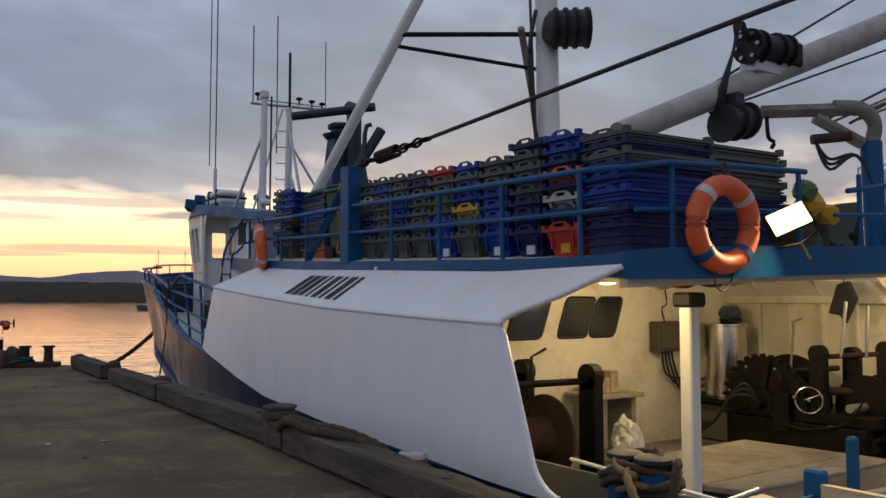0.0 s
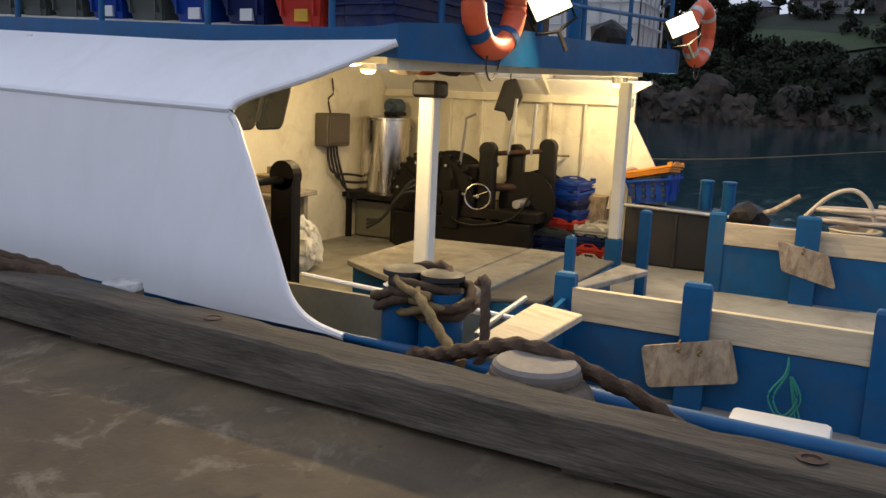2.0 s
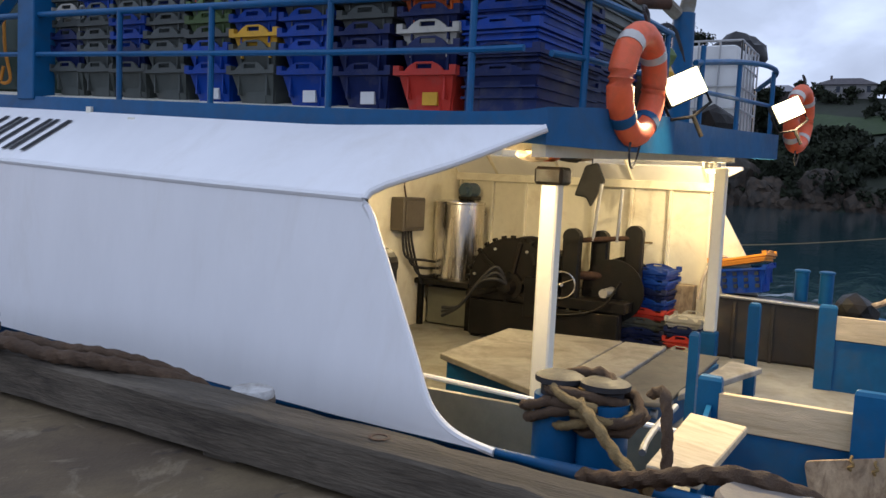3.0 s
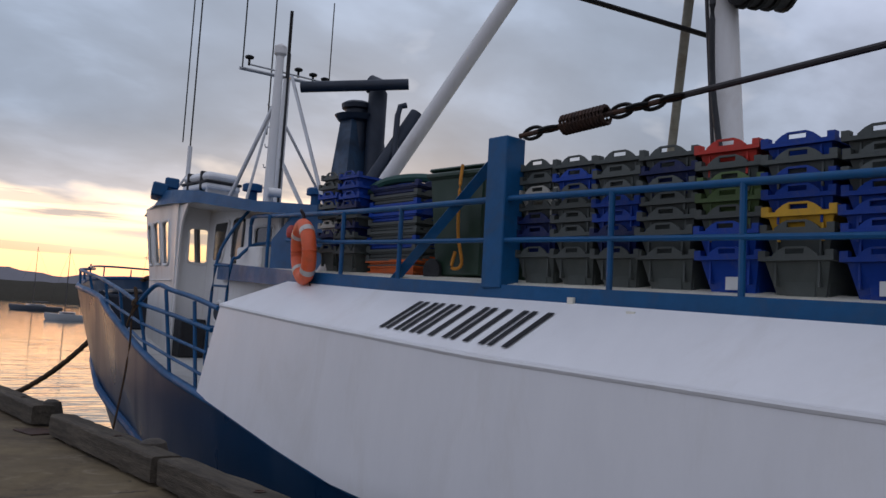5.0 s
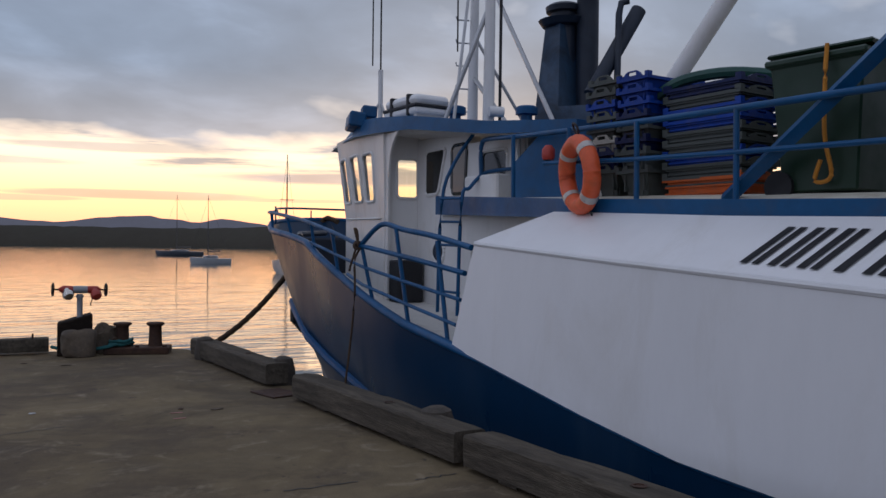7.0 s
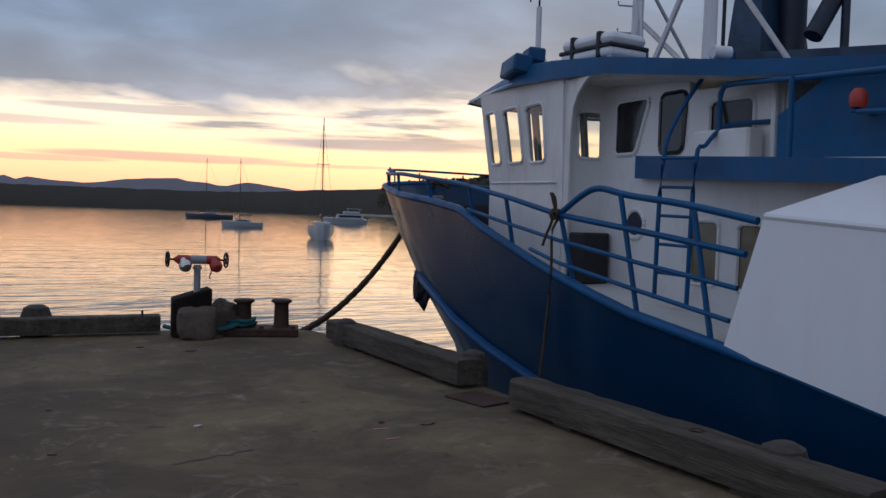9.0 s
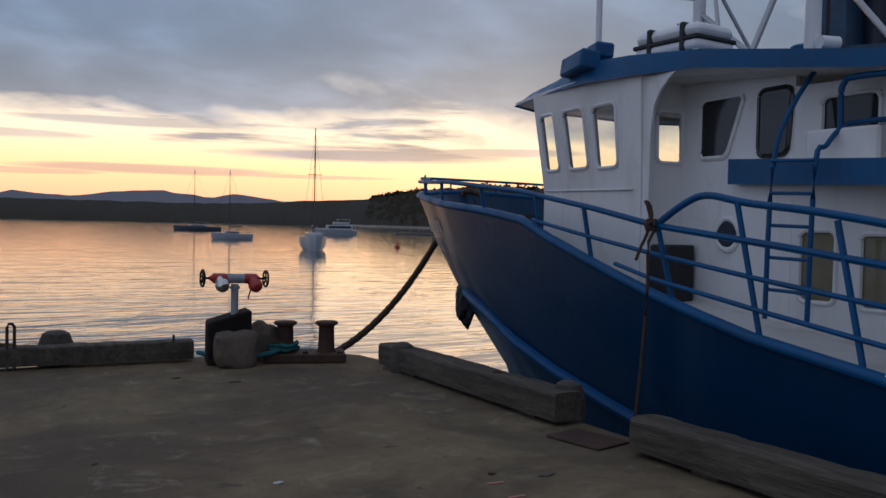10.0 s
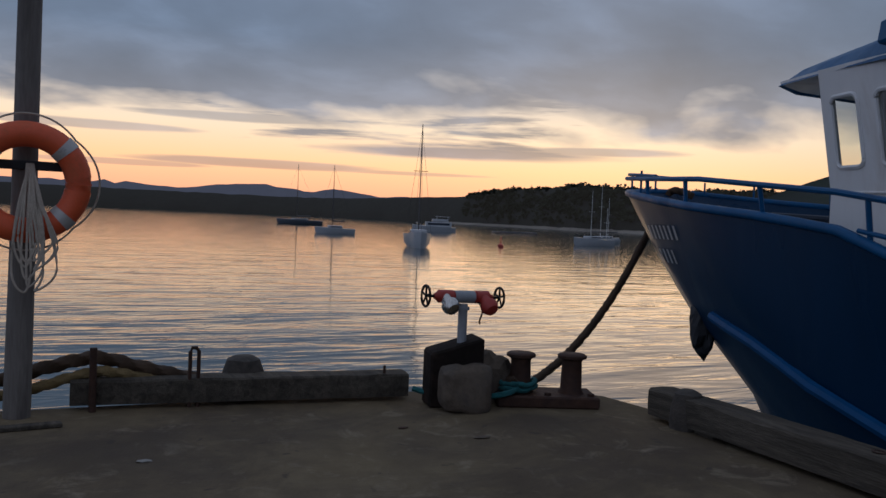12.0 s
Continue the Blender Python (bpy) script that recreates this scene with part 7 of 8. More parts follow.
for k in range(6):
    bm = mesh()
    box(bm, (0.16, -0.025, -0.03), (0.52, 0.025, 0.01), 0.006, m @ pose(0, 0, 0, 0, 0, 60 * k + 12))
    part("spoke", bm, DARK_STEEL, winch)
for k in range(30):
    bm = mesh()
    box(bm, (0.545, -0.022, -0.01), (0.585, 0.022, 0.05), 0, m @ pose(0, 0, 0, 0, 0, 12 * k))
    part("tooth", bm, DARK_STEEL, winch)
bm = mesh()
box(bm, (9.62, 6.0, -0.30), (9.72, 6.2, 0.16), 0.01)
tube(bm, [(9.64, 6.1, 0.15), (9.60, 6.08, 0.30), (9.66, 6.14, 0.42)], 0.018, 8)
part("valve_block", bm, DARK_STEEL, winch)
rod(winch, "pipe", curve([(9.66, 6.1, -0.1), (9.6, 6.0, -0.2), (9.62, 5.7, -0.22), (9.66, 5.3, -0.1), (9.7, 5.1, 0.2)], 5), 0.014, DARK_STEEL)
rod(winch, "shaft", [(9.72, 5.3, 0.05), (10.65, 5.3, 0.05)], 0.05, GALV, "", 12)
rod(winch, "shaft", [(9.68, 5.95, 0.42), (10.6, 5.95, 0.42)], 0.035, DARK_STEEL, "", 12)
for k in range(7):
    a = k * 0.9
    bm = mesh()
    lathe(bm, [(0.018, 0), (0.018, 0.02), (0.008, 0.024)], m @ pose(0.46 * math.cos(a), 0.46 * math.sin(a), -0.03, 180, 0, 0), 6)
    part("bolt", bm, GALV, winch)
bm = mesh()
box(bm, (9.66, 5.10, -0.58), (9.72, 6.90, -0.17), 0.01)
part("skirt_plate", bm, DARK_STEEL, winch)

w2 = thing("net_winch", (6.4, 6.2, -0.62), "dark rusty net winch beside the side screen", "winch")
for x, y in ((6.62, 6.20), (6.50, 7.1)):
    bm = mesh()
    box(bm, (x - 0.06, y - 0.13, -0.62), (x + 0.06, y + 0.13, 0.50), 0.02)
    lathe(bm, [(0.13, -0.06), (0.13, 0.06)], pose(x, y, 0.50, 0, 90, 0), 18)
    part("upright", bm, DARK_STEEL, w2)
rod(w2, "bar", [(6.6, 6.2, 0.46), (5.6, 6.3, 0.46)], 0.035, DARK_STEEL, "", 10)
bm = mesh()
lathe(bm, [(0.42, -0.3), (0.42, -0.27), (0.2, -0.26), (0.2, 0.26), (0.42, 0.27), (0.42, 0.3)], pose(6.0, 6.5, -0.1, 0, 90, 0), 28)
part("drum", bm, RUST, w2, "rusty winch drum", smooth=True)
bm = mesh()
box(bm, (5.5, 6.0, -0.62), (6.7, 7.2, -0.45), 0.02)
part("bed", bm, DARK_STEEL, w2)
rod(w2, "lever", [(6.2, 6.6, 0.1), (6.1, 6.5, 0.7), (6.25, 6.45, 0.78)], 0.016, RUST)
# carton and bag behind it
bm = mesh()
box(bm, (7.86, 7.35, 0.145), (8.06, 7.60, 0.33), 0.004)
solo("carton", bm, PLY, (7.96, 7.5, 0.145), "open brown cardboard carton on a bench", "carton")
bm = mesh()
box(bm, (8.10, 7.38, 0.145), (8.24, 7.60, 0.40), 0.004)
solo("carton", bm, PLY, (8.17, 7.5, 0.145), "tall brown cardboard carton on a bench", "carton")
bn = thing("bench", (8.1, 7.5, -0.62), "small plank bench against the bulkhead", "bench")
bm = mesh()
box(bm, (7.70, 7.2, 0.09), (8.50, 7.78, 0.14), 0.006)
part("top", bm, HATCH, bn)
for x in (7.78, 8.36):
    bm = mesh()
    box(bm, (x, 7.28, -0.62), (x + 0.07, 7.70, 0.09), 0.004)
    part("leg", bm, HATCH, bn)
bm = mesh()
boulder(bm, (7.84, 6.89, -0.36), (0.19, 0.15, 0.27), 9.0, 4)
for v in bm.verts:
    v.co += Vector((1, 1, 1)) * (0.05 * noise.noise(v.co * 7.0) + 0.022 * noise.noise(v.co * 19.0))
    v.co.z = max(v.co.z, -0.62)
solo("plastic_bag", bm, IBC_WHITE, (7.84, 6.89, -0.62), "crumpled white plastic bag on the deck", "bag")

tank = thing("steel_tank", (10.55, 7.45, 0.0), "polished steel cylinder tank with a motor on top", "tank")
bm = mesh()
lathe(bm, [(0.315, 0.0), (0.315, 0.93), (0.33, 0.94), (0.33, 0.96), (0.30, 0.975), (0.05, 0.99)], pose(10.30, 7.42, -0.02), 32)
part("shell", bm, STEEL, tank, smooth=True)
bm = mesh()
tube(bm, [(10.12, 7.3, 1.08), (10.2, 7.3, 1.09), (10.202, 7.3, 1.09), (10.42, 7.3, 1.09)], [0.05, 0.06, 0.10, 0.10], 14)
part("motor", bm, surface("motor_blue_grey", (0.05, 0.08, 0.11), 0.5, 0.3, vary=0.2, grain=8), tank, "blue-grey pump motor", smooth=True)
bm = mesh()
box(bm, (10.2, 7.2, 0.97), (10.45, 7.4, 1.02), 0.01)
part("mount", bm, DARK_STEEL, tank)
bm = mesh()
tube(bm, [Vector((10.62, 7.25, 0.80)) + Vector((0.02 * math.cos(a), 0.05 * math.cos(a), 0.04 * math.sin(a))) for a in [i * math.pi / 8 for i in range(16)]], 0.01, 6, closed=True)
part("handle", bm, STEEL, tank)
tb = thing("work_stand", (10.4, 7.45, -0.62), "dark steel stand carrying the tank", "stand")
bm = mesh()
box(bm, (9.85, 6.98, -0.09), (10.92, 7.78, -0.025), 0.006)
part("top", bm, DARK_STEEL, tb)
for x, y in ((9.96, 7.06), (10.88, 7.06), (9.96, 7.74), (10.88, 7.74)):
    bm = mesh()
    box(bm, (x - 0.03, y - 0.03, -0.62), (x + 0.03, y + 0.03, -0.09))
    part("leg", bm, DARK_STEEL, tb)
bm = mesh()
box(bm, (10.05, 7.1, -0.60), (10.8, 7.7, -0.14), 0.01)
part("cabinet", bm, surface("grey_green_cabinet", (0.12, 0.12, 0.09), 0.6, vary=0.15, grain=4), tb, "grey-green cabinet below")
el = thing("switch_box", (9.5, 7.76, 0.56), "grey-brown electrical switch box on the bulkhead", "switch box")
bm = mesh()
box(bm, (9.24, 7.60, 0.58), (9.74, 7.79, 0.98), 0.015)
part("case", bm, surface("brown_grey_box", (0.075, 0.062, 0.05), 0.55, vary=0.2, grain=6, bump=0.1), el)
bm = mesh()
box(bm, (9.28, 7.585, 0.62), (9.70, 7.60, 0.94), 0.006)
part("door", bm, surface("brown_grey_door", (0.09, 0.075, 0.06), 0.5, vary=0.2, grain=6), el)
for k in range(4):
    rod(el, "conduit", curve([(9.4 + 0.06 * k, 7.7, 0.6), (9.42 + 0.07 * k, 7.7, 0.4), (9.5 + 0.1 * k, 7.68, 0.25 - 0.08 * k), (9.9, 7.66, 0.2 - 0.1 * k), (10.2, 7.6, 0.15 - 0.06 * k)], 5), 0.016, BLACK)
rod(el, "conduit", curve([(9.5, 7.74, 0.98), (9.45, 7.74, 1.15), (9.55, 7.74, 1.22), (9.52, 7.74, 1.4)], 4), 0.01, RUST)
bm = mesh()
pts = [(10.50, 5.97, 1.10), (10.50, 5.85, 1.46), (10.5, 5.70, 1.50), (10.5, 5.60, 1.28), (10.5, 5.68, 1.12), (10.5, 5.76, 0.97), (10.5, 5.82, 1.08)]
a = [bm.verts.new(Vector(p) + Vector((-0.05, 0, 0))) for p in pts]
b = [bm.verts.new(Vector(p) + Vector((0.06, 0.02, 0))) for p in pts]
bm.faces.new(a)
bm.faces.new(b[::-1])
for j in range(len(a)):
    bm.faces.new((a[j], b[j], b[(j + 1) % len(a)], a[(j + 1) % len(a)]))
bmesh.ops.recalc_face_normals(bm, faces=bm.faces)
bmesh.ops.bevel(bm, geom=bm.edges, offset=0.02, segments=2, affect="EDGES", profile=0.5)
solo("black_bag", bm, BLACK, (10.5, 5.8, 1.5), "black bag hung from the deck head", "bag")
rod(boat, "bag_cord", [(10.5, 5.78, 1.46), (10.5, 5.78, 1.65)], 0.008, BLACK)
# orange life vests tucked in the deck head
for k in range(4):
    bm = mesh()
    boulder(bm, (5.75 + k * 0.32, 4.55 + 0.05 * (k % 2), 1.39 + 0.012 * k), (0.14, 0.10, 0.04), k * 1.9, 2)
    solo("life_vest", bm, [PLY, TUBS[O], DARK_STEEL][k % 3], (5.75 + k * 0.32, 4.55, 1.4), "faded vest or line stowed under the deck head", "vest", "gear stowed under the deck head")

# tubs on the working deck
for i, c in enumerate((N, N, G, R, B, N, B, B)):
    tub_thing(10.60, 5.03, -0.62 + i * 0.116, rng.uniform(-2, 2), 0.62, 0.58, 0.118, c, "%s fish tub stacked on the working deck" % TUB_NAMES[c], "tubs stacked by the pillar")
for i, c in enumerate((W, R, N, W)):
    tub_thing(10.30, 4.50, -0.62 + i * 0.112, rng.uniform(-3, 3), 0.50, 0.40, 0.115, c, "%s fish tub stacked on the working deck" % TUB_NAMES[c], "tubs stacked by the pillar")
bm = mesh()
box(bm, (10.75, 4.55, -0.62), (10.95, 5.0, 0.12), 0.004)
solo("carton", bm, PLY, (10.85, 4.8, -0.62), "brown carton behind the tubs", "carton")
bm = mesh()
tube(bm, curve([(10.55, 4.45, 0.0), (10.6, 4.42, 0.25), (10.72, 4.36, 0.42), (10.9, 4.3, 0.48), (11.05, 4.25, 0.44)], 6), 0.022, 8)
solo("pale_hose", bm, ROPE_PALE, (10.55, 4.45, 0.0), "pale hose bent over beside the basket", "hose", smooth=True)
bk2 = thing("perforated_basket", (10.92, 4.0, 0.08), "blue perforated fish basket under a yellow tray on the rail", "basket")
bm = mesh()
m = pose(10.92, 4.0, 0.10, 0, 0, 84) @ pose(0, 0, 0, 0, 8, 0)
tub(bm, m, 0.60, 0.42, 0.30, 0.03, 0.6)
bk3 = part("basket", bm, TUBS[B], bk2)
for sx in (-0.18, -0.06, 0.06, 0.18):
    for zz in (0.08, 0.15, 0.22):
        bm = mesh()
        box(bm, (sx - 0.022, 0.150, zz - 0.02), (sx + 0.022, 0.192, zz + 0.02), 0, m)
        part("slot", bm, NAVY_SOOT, bk3, "dark drain slot")
bm = mesh()
tub(bm, m @ pose(0.01, 0, 0.315, 4, 5, 0), 0.66, 0.46, 0.10, 0.03, 0.15)
part("tray", bm, surface("amber_lid_plastic", (0.75, 0.27, 0.02), 0.45, vary=0.1, grain=5), bk2, "yellow tray")
# made-up block, coloured near black for the dark inside of the far bulwark
nb = thing("bulwark_block", (10.85, 3.5, -0.62), "dark block standing in for the inside of the far bulwark", "bin")
BULWARK_DARK = surface("dirty_dark_steel", (0.028, 0.026, 0.023), 0.6, 0.1, vary=0.3, grain=3, bump=0.3, dirt=(0.05, 0.035, 0.025), dirt_amount=0.4)
bm = mesh()
slab(bm, [(10.62, 2.9), (11.1, 2.9), (11.15, 4.25), (10.55, 4.25)], -0.62, lambda x, y: 0.02 + 0.03 * (y - 2.9))
bmesh.ops.bevel(bm, geom=bm.edges, offset=0.03, segments=2, affect="EDGES", profile=0.5)
part("body", bm, BULWARK_DARK, nb)
bm = mesh()
tube(bm, [(10.60, 2.88, 0.035), (10.53, 4.26, 0.075)], 0.022, 8)
part("rim", bm, GALV, nb, "bright bar added along the top edge")
for y in (3.2, 3.65, 4.05):
    bm = mesh()
    x = 10.62 - 0.07 * (y - 2.9) / 1.35
    box(bm, (x - 0.025, y - 0.02, -0.62), (x + 0.01, y + 0.02, 0.02), 0.004)
    part("stiffener", bm, BULWARK_DARK, nb)

# ---- port side: trough, bitts, plank and ropes ----
bm = mesh()
slab(bm, [(5.16, 3.42), (5.20, 3.42), (5.20, 6.2), (5.16, 6.2)], -0.62, lambda x, y: -0.04 + 0.06 * (y - 3.42) / 1.5 * (y < 5))
part("inner_coaming", bm, surface("grey_coaming_steel", (0.20, 0.20, 0.17), 0.5, 0.2, vary=0.2, grain=4, bump=0.15), boat, "grey steel inner coaming")
rod(boat, "coaming_lip", [(5.18, 3.42, -0.03), (5.18, 4.95, 0.03)], 0.016, WHITE)
bt = thing("mooring_bitts", (4.62, 3.75, -0.35), "blue twin mooring bitts heaped with rope", "bitts")
for y in (3.65, 3.88):
    bm = mesh()
    lathe(bm, [(0.12, -0.40), (0.12, 0.20)], pose(4.66, y, 0), 20)
    ps = part("post", bm, BLUE, bt, smooth=True)
    bm = mesh()
    lathe(bm, [(0.09, 0.201), (0.09, 0.25), (0.12, 0.265), (0.12, 0.29), (0.09, 0.305)], pose(4.66, y, 0), 20)
    part("cap", bm, BLACK, ps, "dark worn cap", smooth=True)
bm = mesh()
box(bm, (4.52, 3.45, -0.42), (4.80, 4.08, -0.36), 0.01)
part("base", bm, BLUE, bt)


def rope_turns(c, r, turns, z0, dz, seed, rr, mat, label):
    g = random.Random(seed)
    pts = []
    for i in range(int(turns * 14)):
        a = i * 2 * math.pi / 14
        k = r * (1 + 0.16 * math.sin(i * 0.53 + seed * 2.1)) + g.uniform(-0.012, 0.012)
        pts.append((c[0] + k * math.cos(a) * 0.9, c[1] + k * 1.12 * math.sin(a), z0 + dz * i / 14 + 0.05 * math.sin(a + seed * 1.7) + g.uniform(-0.008, 0.008)))
    laid_rope("mooring_rope", pts, rr, mat, label, "ropes on the bitts", 3)


for i, (cx, cy, r, turns, z0, dz, rr, mat) in enumerate(((4.66, 3.65, 0.140, 2.2, 0.10, 0.045, 0.024, ROPE), (4.66, 3.86, 0.140, 1.6, 0.10, 0.05, 0.024, ROPE), (4.65, 3.75, 0.155, 2.3, 0.12, 0.055, 0.024, ROPE),
                                                    (4.64, 3.72, 0.165, 1.7, 0.15, 0.06, 0.022, ROPE_TAN), (4.67, 3.76, 0.135, 1.6, 0.22, 0.045, 0.024, ROPE), (4.65, 3.70, 0.16, 1.4, 0.06, 0.04, 0.022, ROPE_TAN))):
    rope_turns((cx, cy), r, turns, z0, dz, i + 1, rr, mat, "tan mooring rope wound on the bitts" if mat is ROPE_TAN else "brown mooring rope wound on the bitts")
laid_rope("mooring_rope", [(4.50, 3.72, 0.22), (4.42, 3.62, 0.16), (4.36, 3.50, 0.06), (4.28, 3.38, 0.0), (4.20, 3.30, -0.02)], 0.026, ROPE_TAN, "tan rope leading down from the bitts", "ropes on the bitts")
laid_rope("mooring_rope", [(4.62, 3.42, 0.28), (4.52, 3.34, 0.32), (4.44, 3.30, 0.20), (4.40, 3.28, 0.02), (4.38, 3.3, -0.08)], 0.024, ROPE, "brown rope bight hanging from the bitts", "ropes on the bitts")
laid_rope("mooring_rope", [(4.30, 3.62, -0.05), (4.16, 3.40, 0.02), (4.05, 3.15, 0.12), (3.97, 2.95, 0.19), (3.95, 2.78, 0.19), (3.98, 2.58, 0.12), (4.05, 2.34, 0.0), (4.1, 2.0, -0.3), (4.12, 1.7, -0.9)], 0.034, ROPE, "thick brown rope led over the fender pile", "ropes on the bitts")
bm = mesh()
slab(bm, [(4.42, 3.14), (5.44, 3.11), (5.40, 3.40), (4.40, 3.37)], lambda x, y: -0.05 + 0.12 * (y - 3.14), lambda x, y: -0.005 + 0.12 * (y - 3.14))
bmesh.ops.bevel(bm, geom=bm.edges, offset=0.006, segments=1, affect="EDGES")
solo("scrubbed_plank", bm, BOARD, (4.9, 3.25, -0.05), "pale scrubbed plank lying across the bulwark", "plank")
bm = mesh()
tube(bm, curve([(5.50, 3.50, 0.02), (5.2, 3.52, -0.02), (4.9, 3.50, -0.03), (4.72, 3.47, -0.03)], 4), 0.018, 8)
solo("steel_rod", bm, GALV, (5.1, 3.5, 0), "bent pale steel rod", "rod", smooth=True)

# ---- blue pens on the after deck ----
def pen_post(x, y, w, d, z1, z0=-0.62):
    bm = mesh()
    box(bm, (x - w / 2, y - d / 2, z0), (x + w / 2, y + d / 2, z1))
    top = [e for e in bm.edges if all(v.co.z > z1 - 0.001 for v in e.verts)]
    bmesh.ops.bevel(bm, geom=top, offset=0.03, segments=2, affect="EDGES", profile=0.5)
    return bm


near_pen = thing("fish_pen", (6.0, 2.4, -0.62), "blue fish pen wall with pale boards and posts", "pen", "fish pens on the after deck")
for x, y, w, d, t in ((6.03, 3.42, 0.07, 0.14, 0.115), (5.94, 2.55, 0.06, 0.17, 0.175), (6.0, 1.5, 0.07, 0.16, 0.15), (6.0, 0.4, 0.07, 0.16, 0.15)):
    part("pen_post", pen_post(x, y, w, d, t), BLUE, near_pen, "blue chamfered post")
bm = mesh()
box(bm, (6.0, -1.5, -0.62), (6.025, 3.40, -0.2), 0.003)
part("pen_sheet", bm, BLUE, near_pen, "blue painted sheet")
for y0, y1, tilt in ((2.62, 3.36, 0.0), (1.45, 2.60, -0.02), (0.2, 1.44, -0.02), (-1.4, 0.18, 0)):
    bm = mesh()
    slab(bm, [(5.985, y0), (6.035, y0), (6.035, y1), (5.985, y1)], -0.195, lambda x, y: 0.02 + tilt)
    bmesh.ops.bevel(bm, geom=bm.edges, offset=0.004, segments=1, affect="EDGES")
    part("pen_board", bm, BOARD, near_pen, "pale sawn board")
bm = mesh()
slab(bm, [(5.22, 3.30), (6.0, 3.40), (6.0, 3.43), (5.22, 3.33)], -0.62, -0.06)
part("cross_sheet", bm, BLUE, near_pen)
far_pen = thing("fish_pen", (9.6, 2.4, -0.62), "blue fish pen wall with pale boards and posts", "pen", "fish pens on the after deck")
for x, y, w, d, t in ((9.62, 3.04, 0.08, 0.16, 0.20), (9.52, 2.18, 0.07, 0.22, 0.25), (9.6, 1.2, 0.08, 0.16, 0.2)):
    part("pen_post", pen_post(x, y, w, d, t), BLUE, far_pen, "blue chamfered post")
bm = mesh()
box(bm, (9.60, -1.5, -0.72), (9.625, 3.05, -0.13), 0.003)
part("pen_sheet", bm, BLUE, far_pen, "blue painted sheet")
for y0, y1 in ((2.26, 2.98), (1.3, 2.10), (0.1, 1.2)):
    bm = mesh()
    box(bm, (9.585, y0, -0.125), (9.635, y1, 0.10), 0.004)
    part("pen_board", bm, BOARD, far_pen, "pale sawn board")
for x, y, w, t in ((7.05, 3.74, 0.07, 0.20), (8.88, 3.60, 0.10, 0.235)):
    ob = solo("deck_post", pen_post(x, y, w, w, t), BLUE, (x, y, -0.62), "slim blue steel deck post", "post", "blue deck posts")


def hung_board(x, pts, hole_y, label):
    bm = mesh()
    a = [bm.verts.new((x, y, z)) for y, z in pts]
    b = [bm.verts.new((x + 0.022, y, z)) for y, z in pts]
    bm.faces.new(a)
    bm.faces.new(b[::-1])
    for j in range(4):
        bm.faces.new((a[j], b[j], b[(j + 1) % 4], a[(j + 1) % 4]))
    bmesh.ops.recalc_face_normals(bm, faces=bm.faces)
    up = [e for e in bm.edges if abs(e.verts[0].co.x - e.verts[1].co.x) > 0.01]
    bmesh.ops.bevel(bm, geom=up, offset=0.03, segments=3, affect="EDGES", profile=0.5)
    ob = thing("plywood_board", (x, pts[0][0], pts[0][1]), label, "board", "hung plywood boards")
    part("sheet", bm, PLY, ob)
    zt = (pts[0][1] + pts[1][1]) / 2
    for yy in hole_y:
        bm = mesh()
        tube(bm, curve([(x - 0.006, yy, zt - 0.065), (x - 0.022, yy + 0.012, zt - 0.045), (x - 0.02, yy - 0.012, zt - 0.03), (x - 0.012, yy + 0.005, zt - 0.008), (x + 0.01, yy, zt + 0.012)], 4), 0.008, 6)
        part("lashing", bm, ROPE_TAN, ob, "yellow lashing")


hung_board(5.895, [(2.86, -0.27), (2.33, -0.14), (2.26, -0.40), (2.80, -0.53)], (2.62, 2.5), "scuffed plywood board hung on the pen post")
hung_board(9.46, [(2.44, -0.01), (1.98, -0.10), (1.88, -0.42), (2.38, -0.30)], (2.2,), "scuffed plywood board hung on the far pen post")
for y in (3.44, 3.18):
    bm = mesh()
    lathe(bm, [(0.075, -0.1), (0.075, 0.36), (0.085, 0.365), (0.085, 0.385), (0.06, 0.395)], pose(11.15, y, 0), 18)
    solo("rail_bitt", bm, BLUE, (11.15, y, -0.1), "round blue bitt on the far gunwale", "bitt", "bitts on the far gunwale", smooth=True)
bm = mesh()
tube(bm, [(10.3, 3.0, 0.02), (10.35, 2.6, 0.18), (10.4, 2.35, 0.36)], [0.035, 0.03, 0.025], 8)
solo("wooden_pole", bm, PLY, (10.3, 3.0, 0), "rough wooden pole leaning by the far bulwark", "pole")
bm = mesh()
boulder(bm, (10.35, 2.85, 0.08), (0.2, 0.22, 0.16), 5.5, 2)
solo("fishing_net", bm, DARK_STEEL, (10.35, 2.85, -0.1), "dark tangled net over the far pen", "net", "net bundles by the rail")
pts = []
for i in range(60):
    a = i * 0.42
    pts.append((9.95 + 0.14 * math.cos(a) + 0.02 * math.sin(i), 1.75 + 0.42 * math.sin(a), 0.14 + 0.0035 * i + 0.03 * math.sin(a * 0.5)))
bm = mesh()
tube(bm, pts, 0.02, 8)
solo("hose_coil", bm, ROPE_PALE, (9.95, 1.75, 0.1), "coil of pale hose lying on the far pen", "hose", smooth=True)
bm = mesh()
tube(bm, curve([(9.9, 2.25, 0.20), (9.9, 2.05, 0.42), (9.9, 1.85, 0.50), (9.9, 1.70, 0.40), (9.9, 1.62, 0.2)], 5), 0.022, 8)
solo("hose_loop", bm, ROPE_PALE, (9.9, 2.0, 0.2), "loop of pale hose standing over the coil", "hose", smooth=True)
bm = mesh()
lathe(bm, [(0.20, -0.12), (0.24, 0.10), (0.25, 0.11), (0.235, 0.12), (0.19, -0.1)], pose(9.92, 1.78, -0.0), 22)
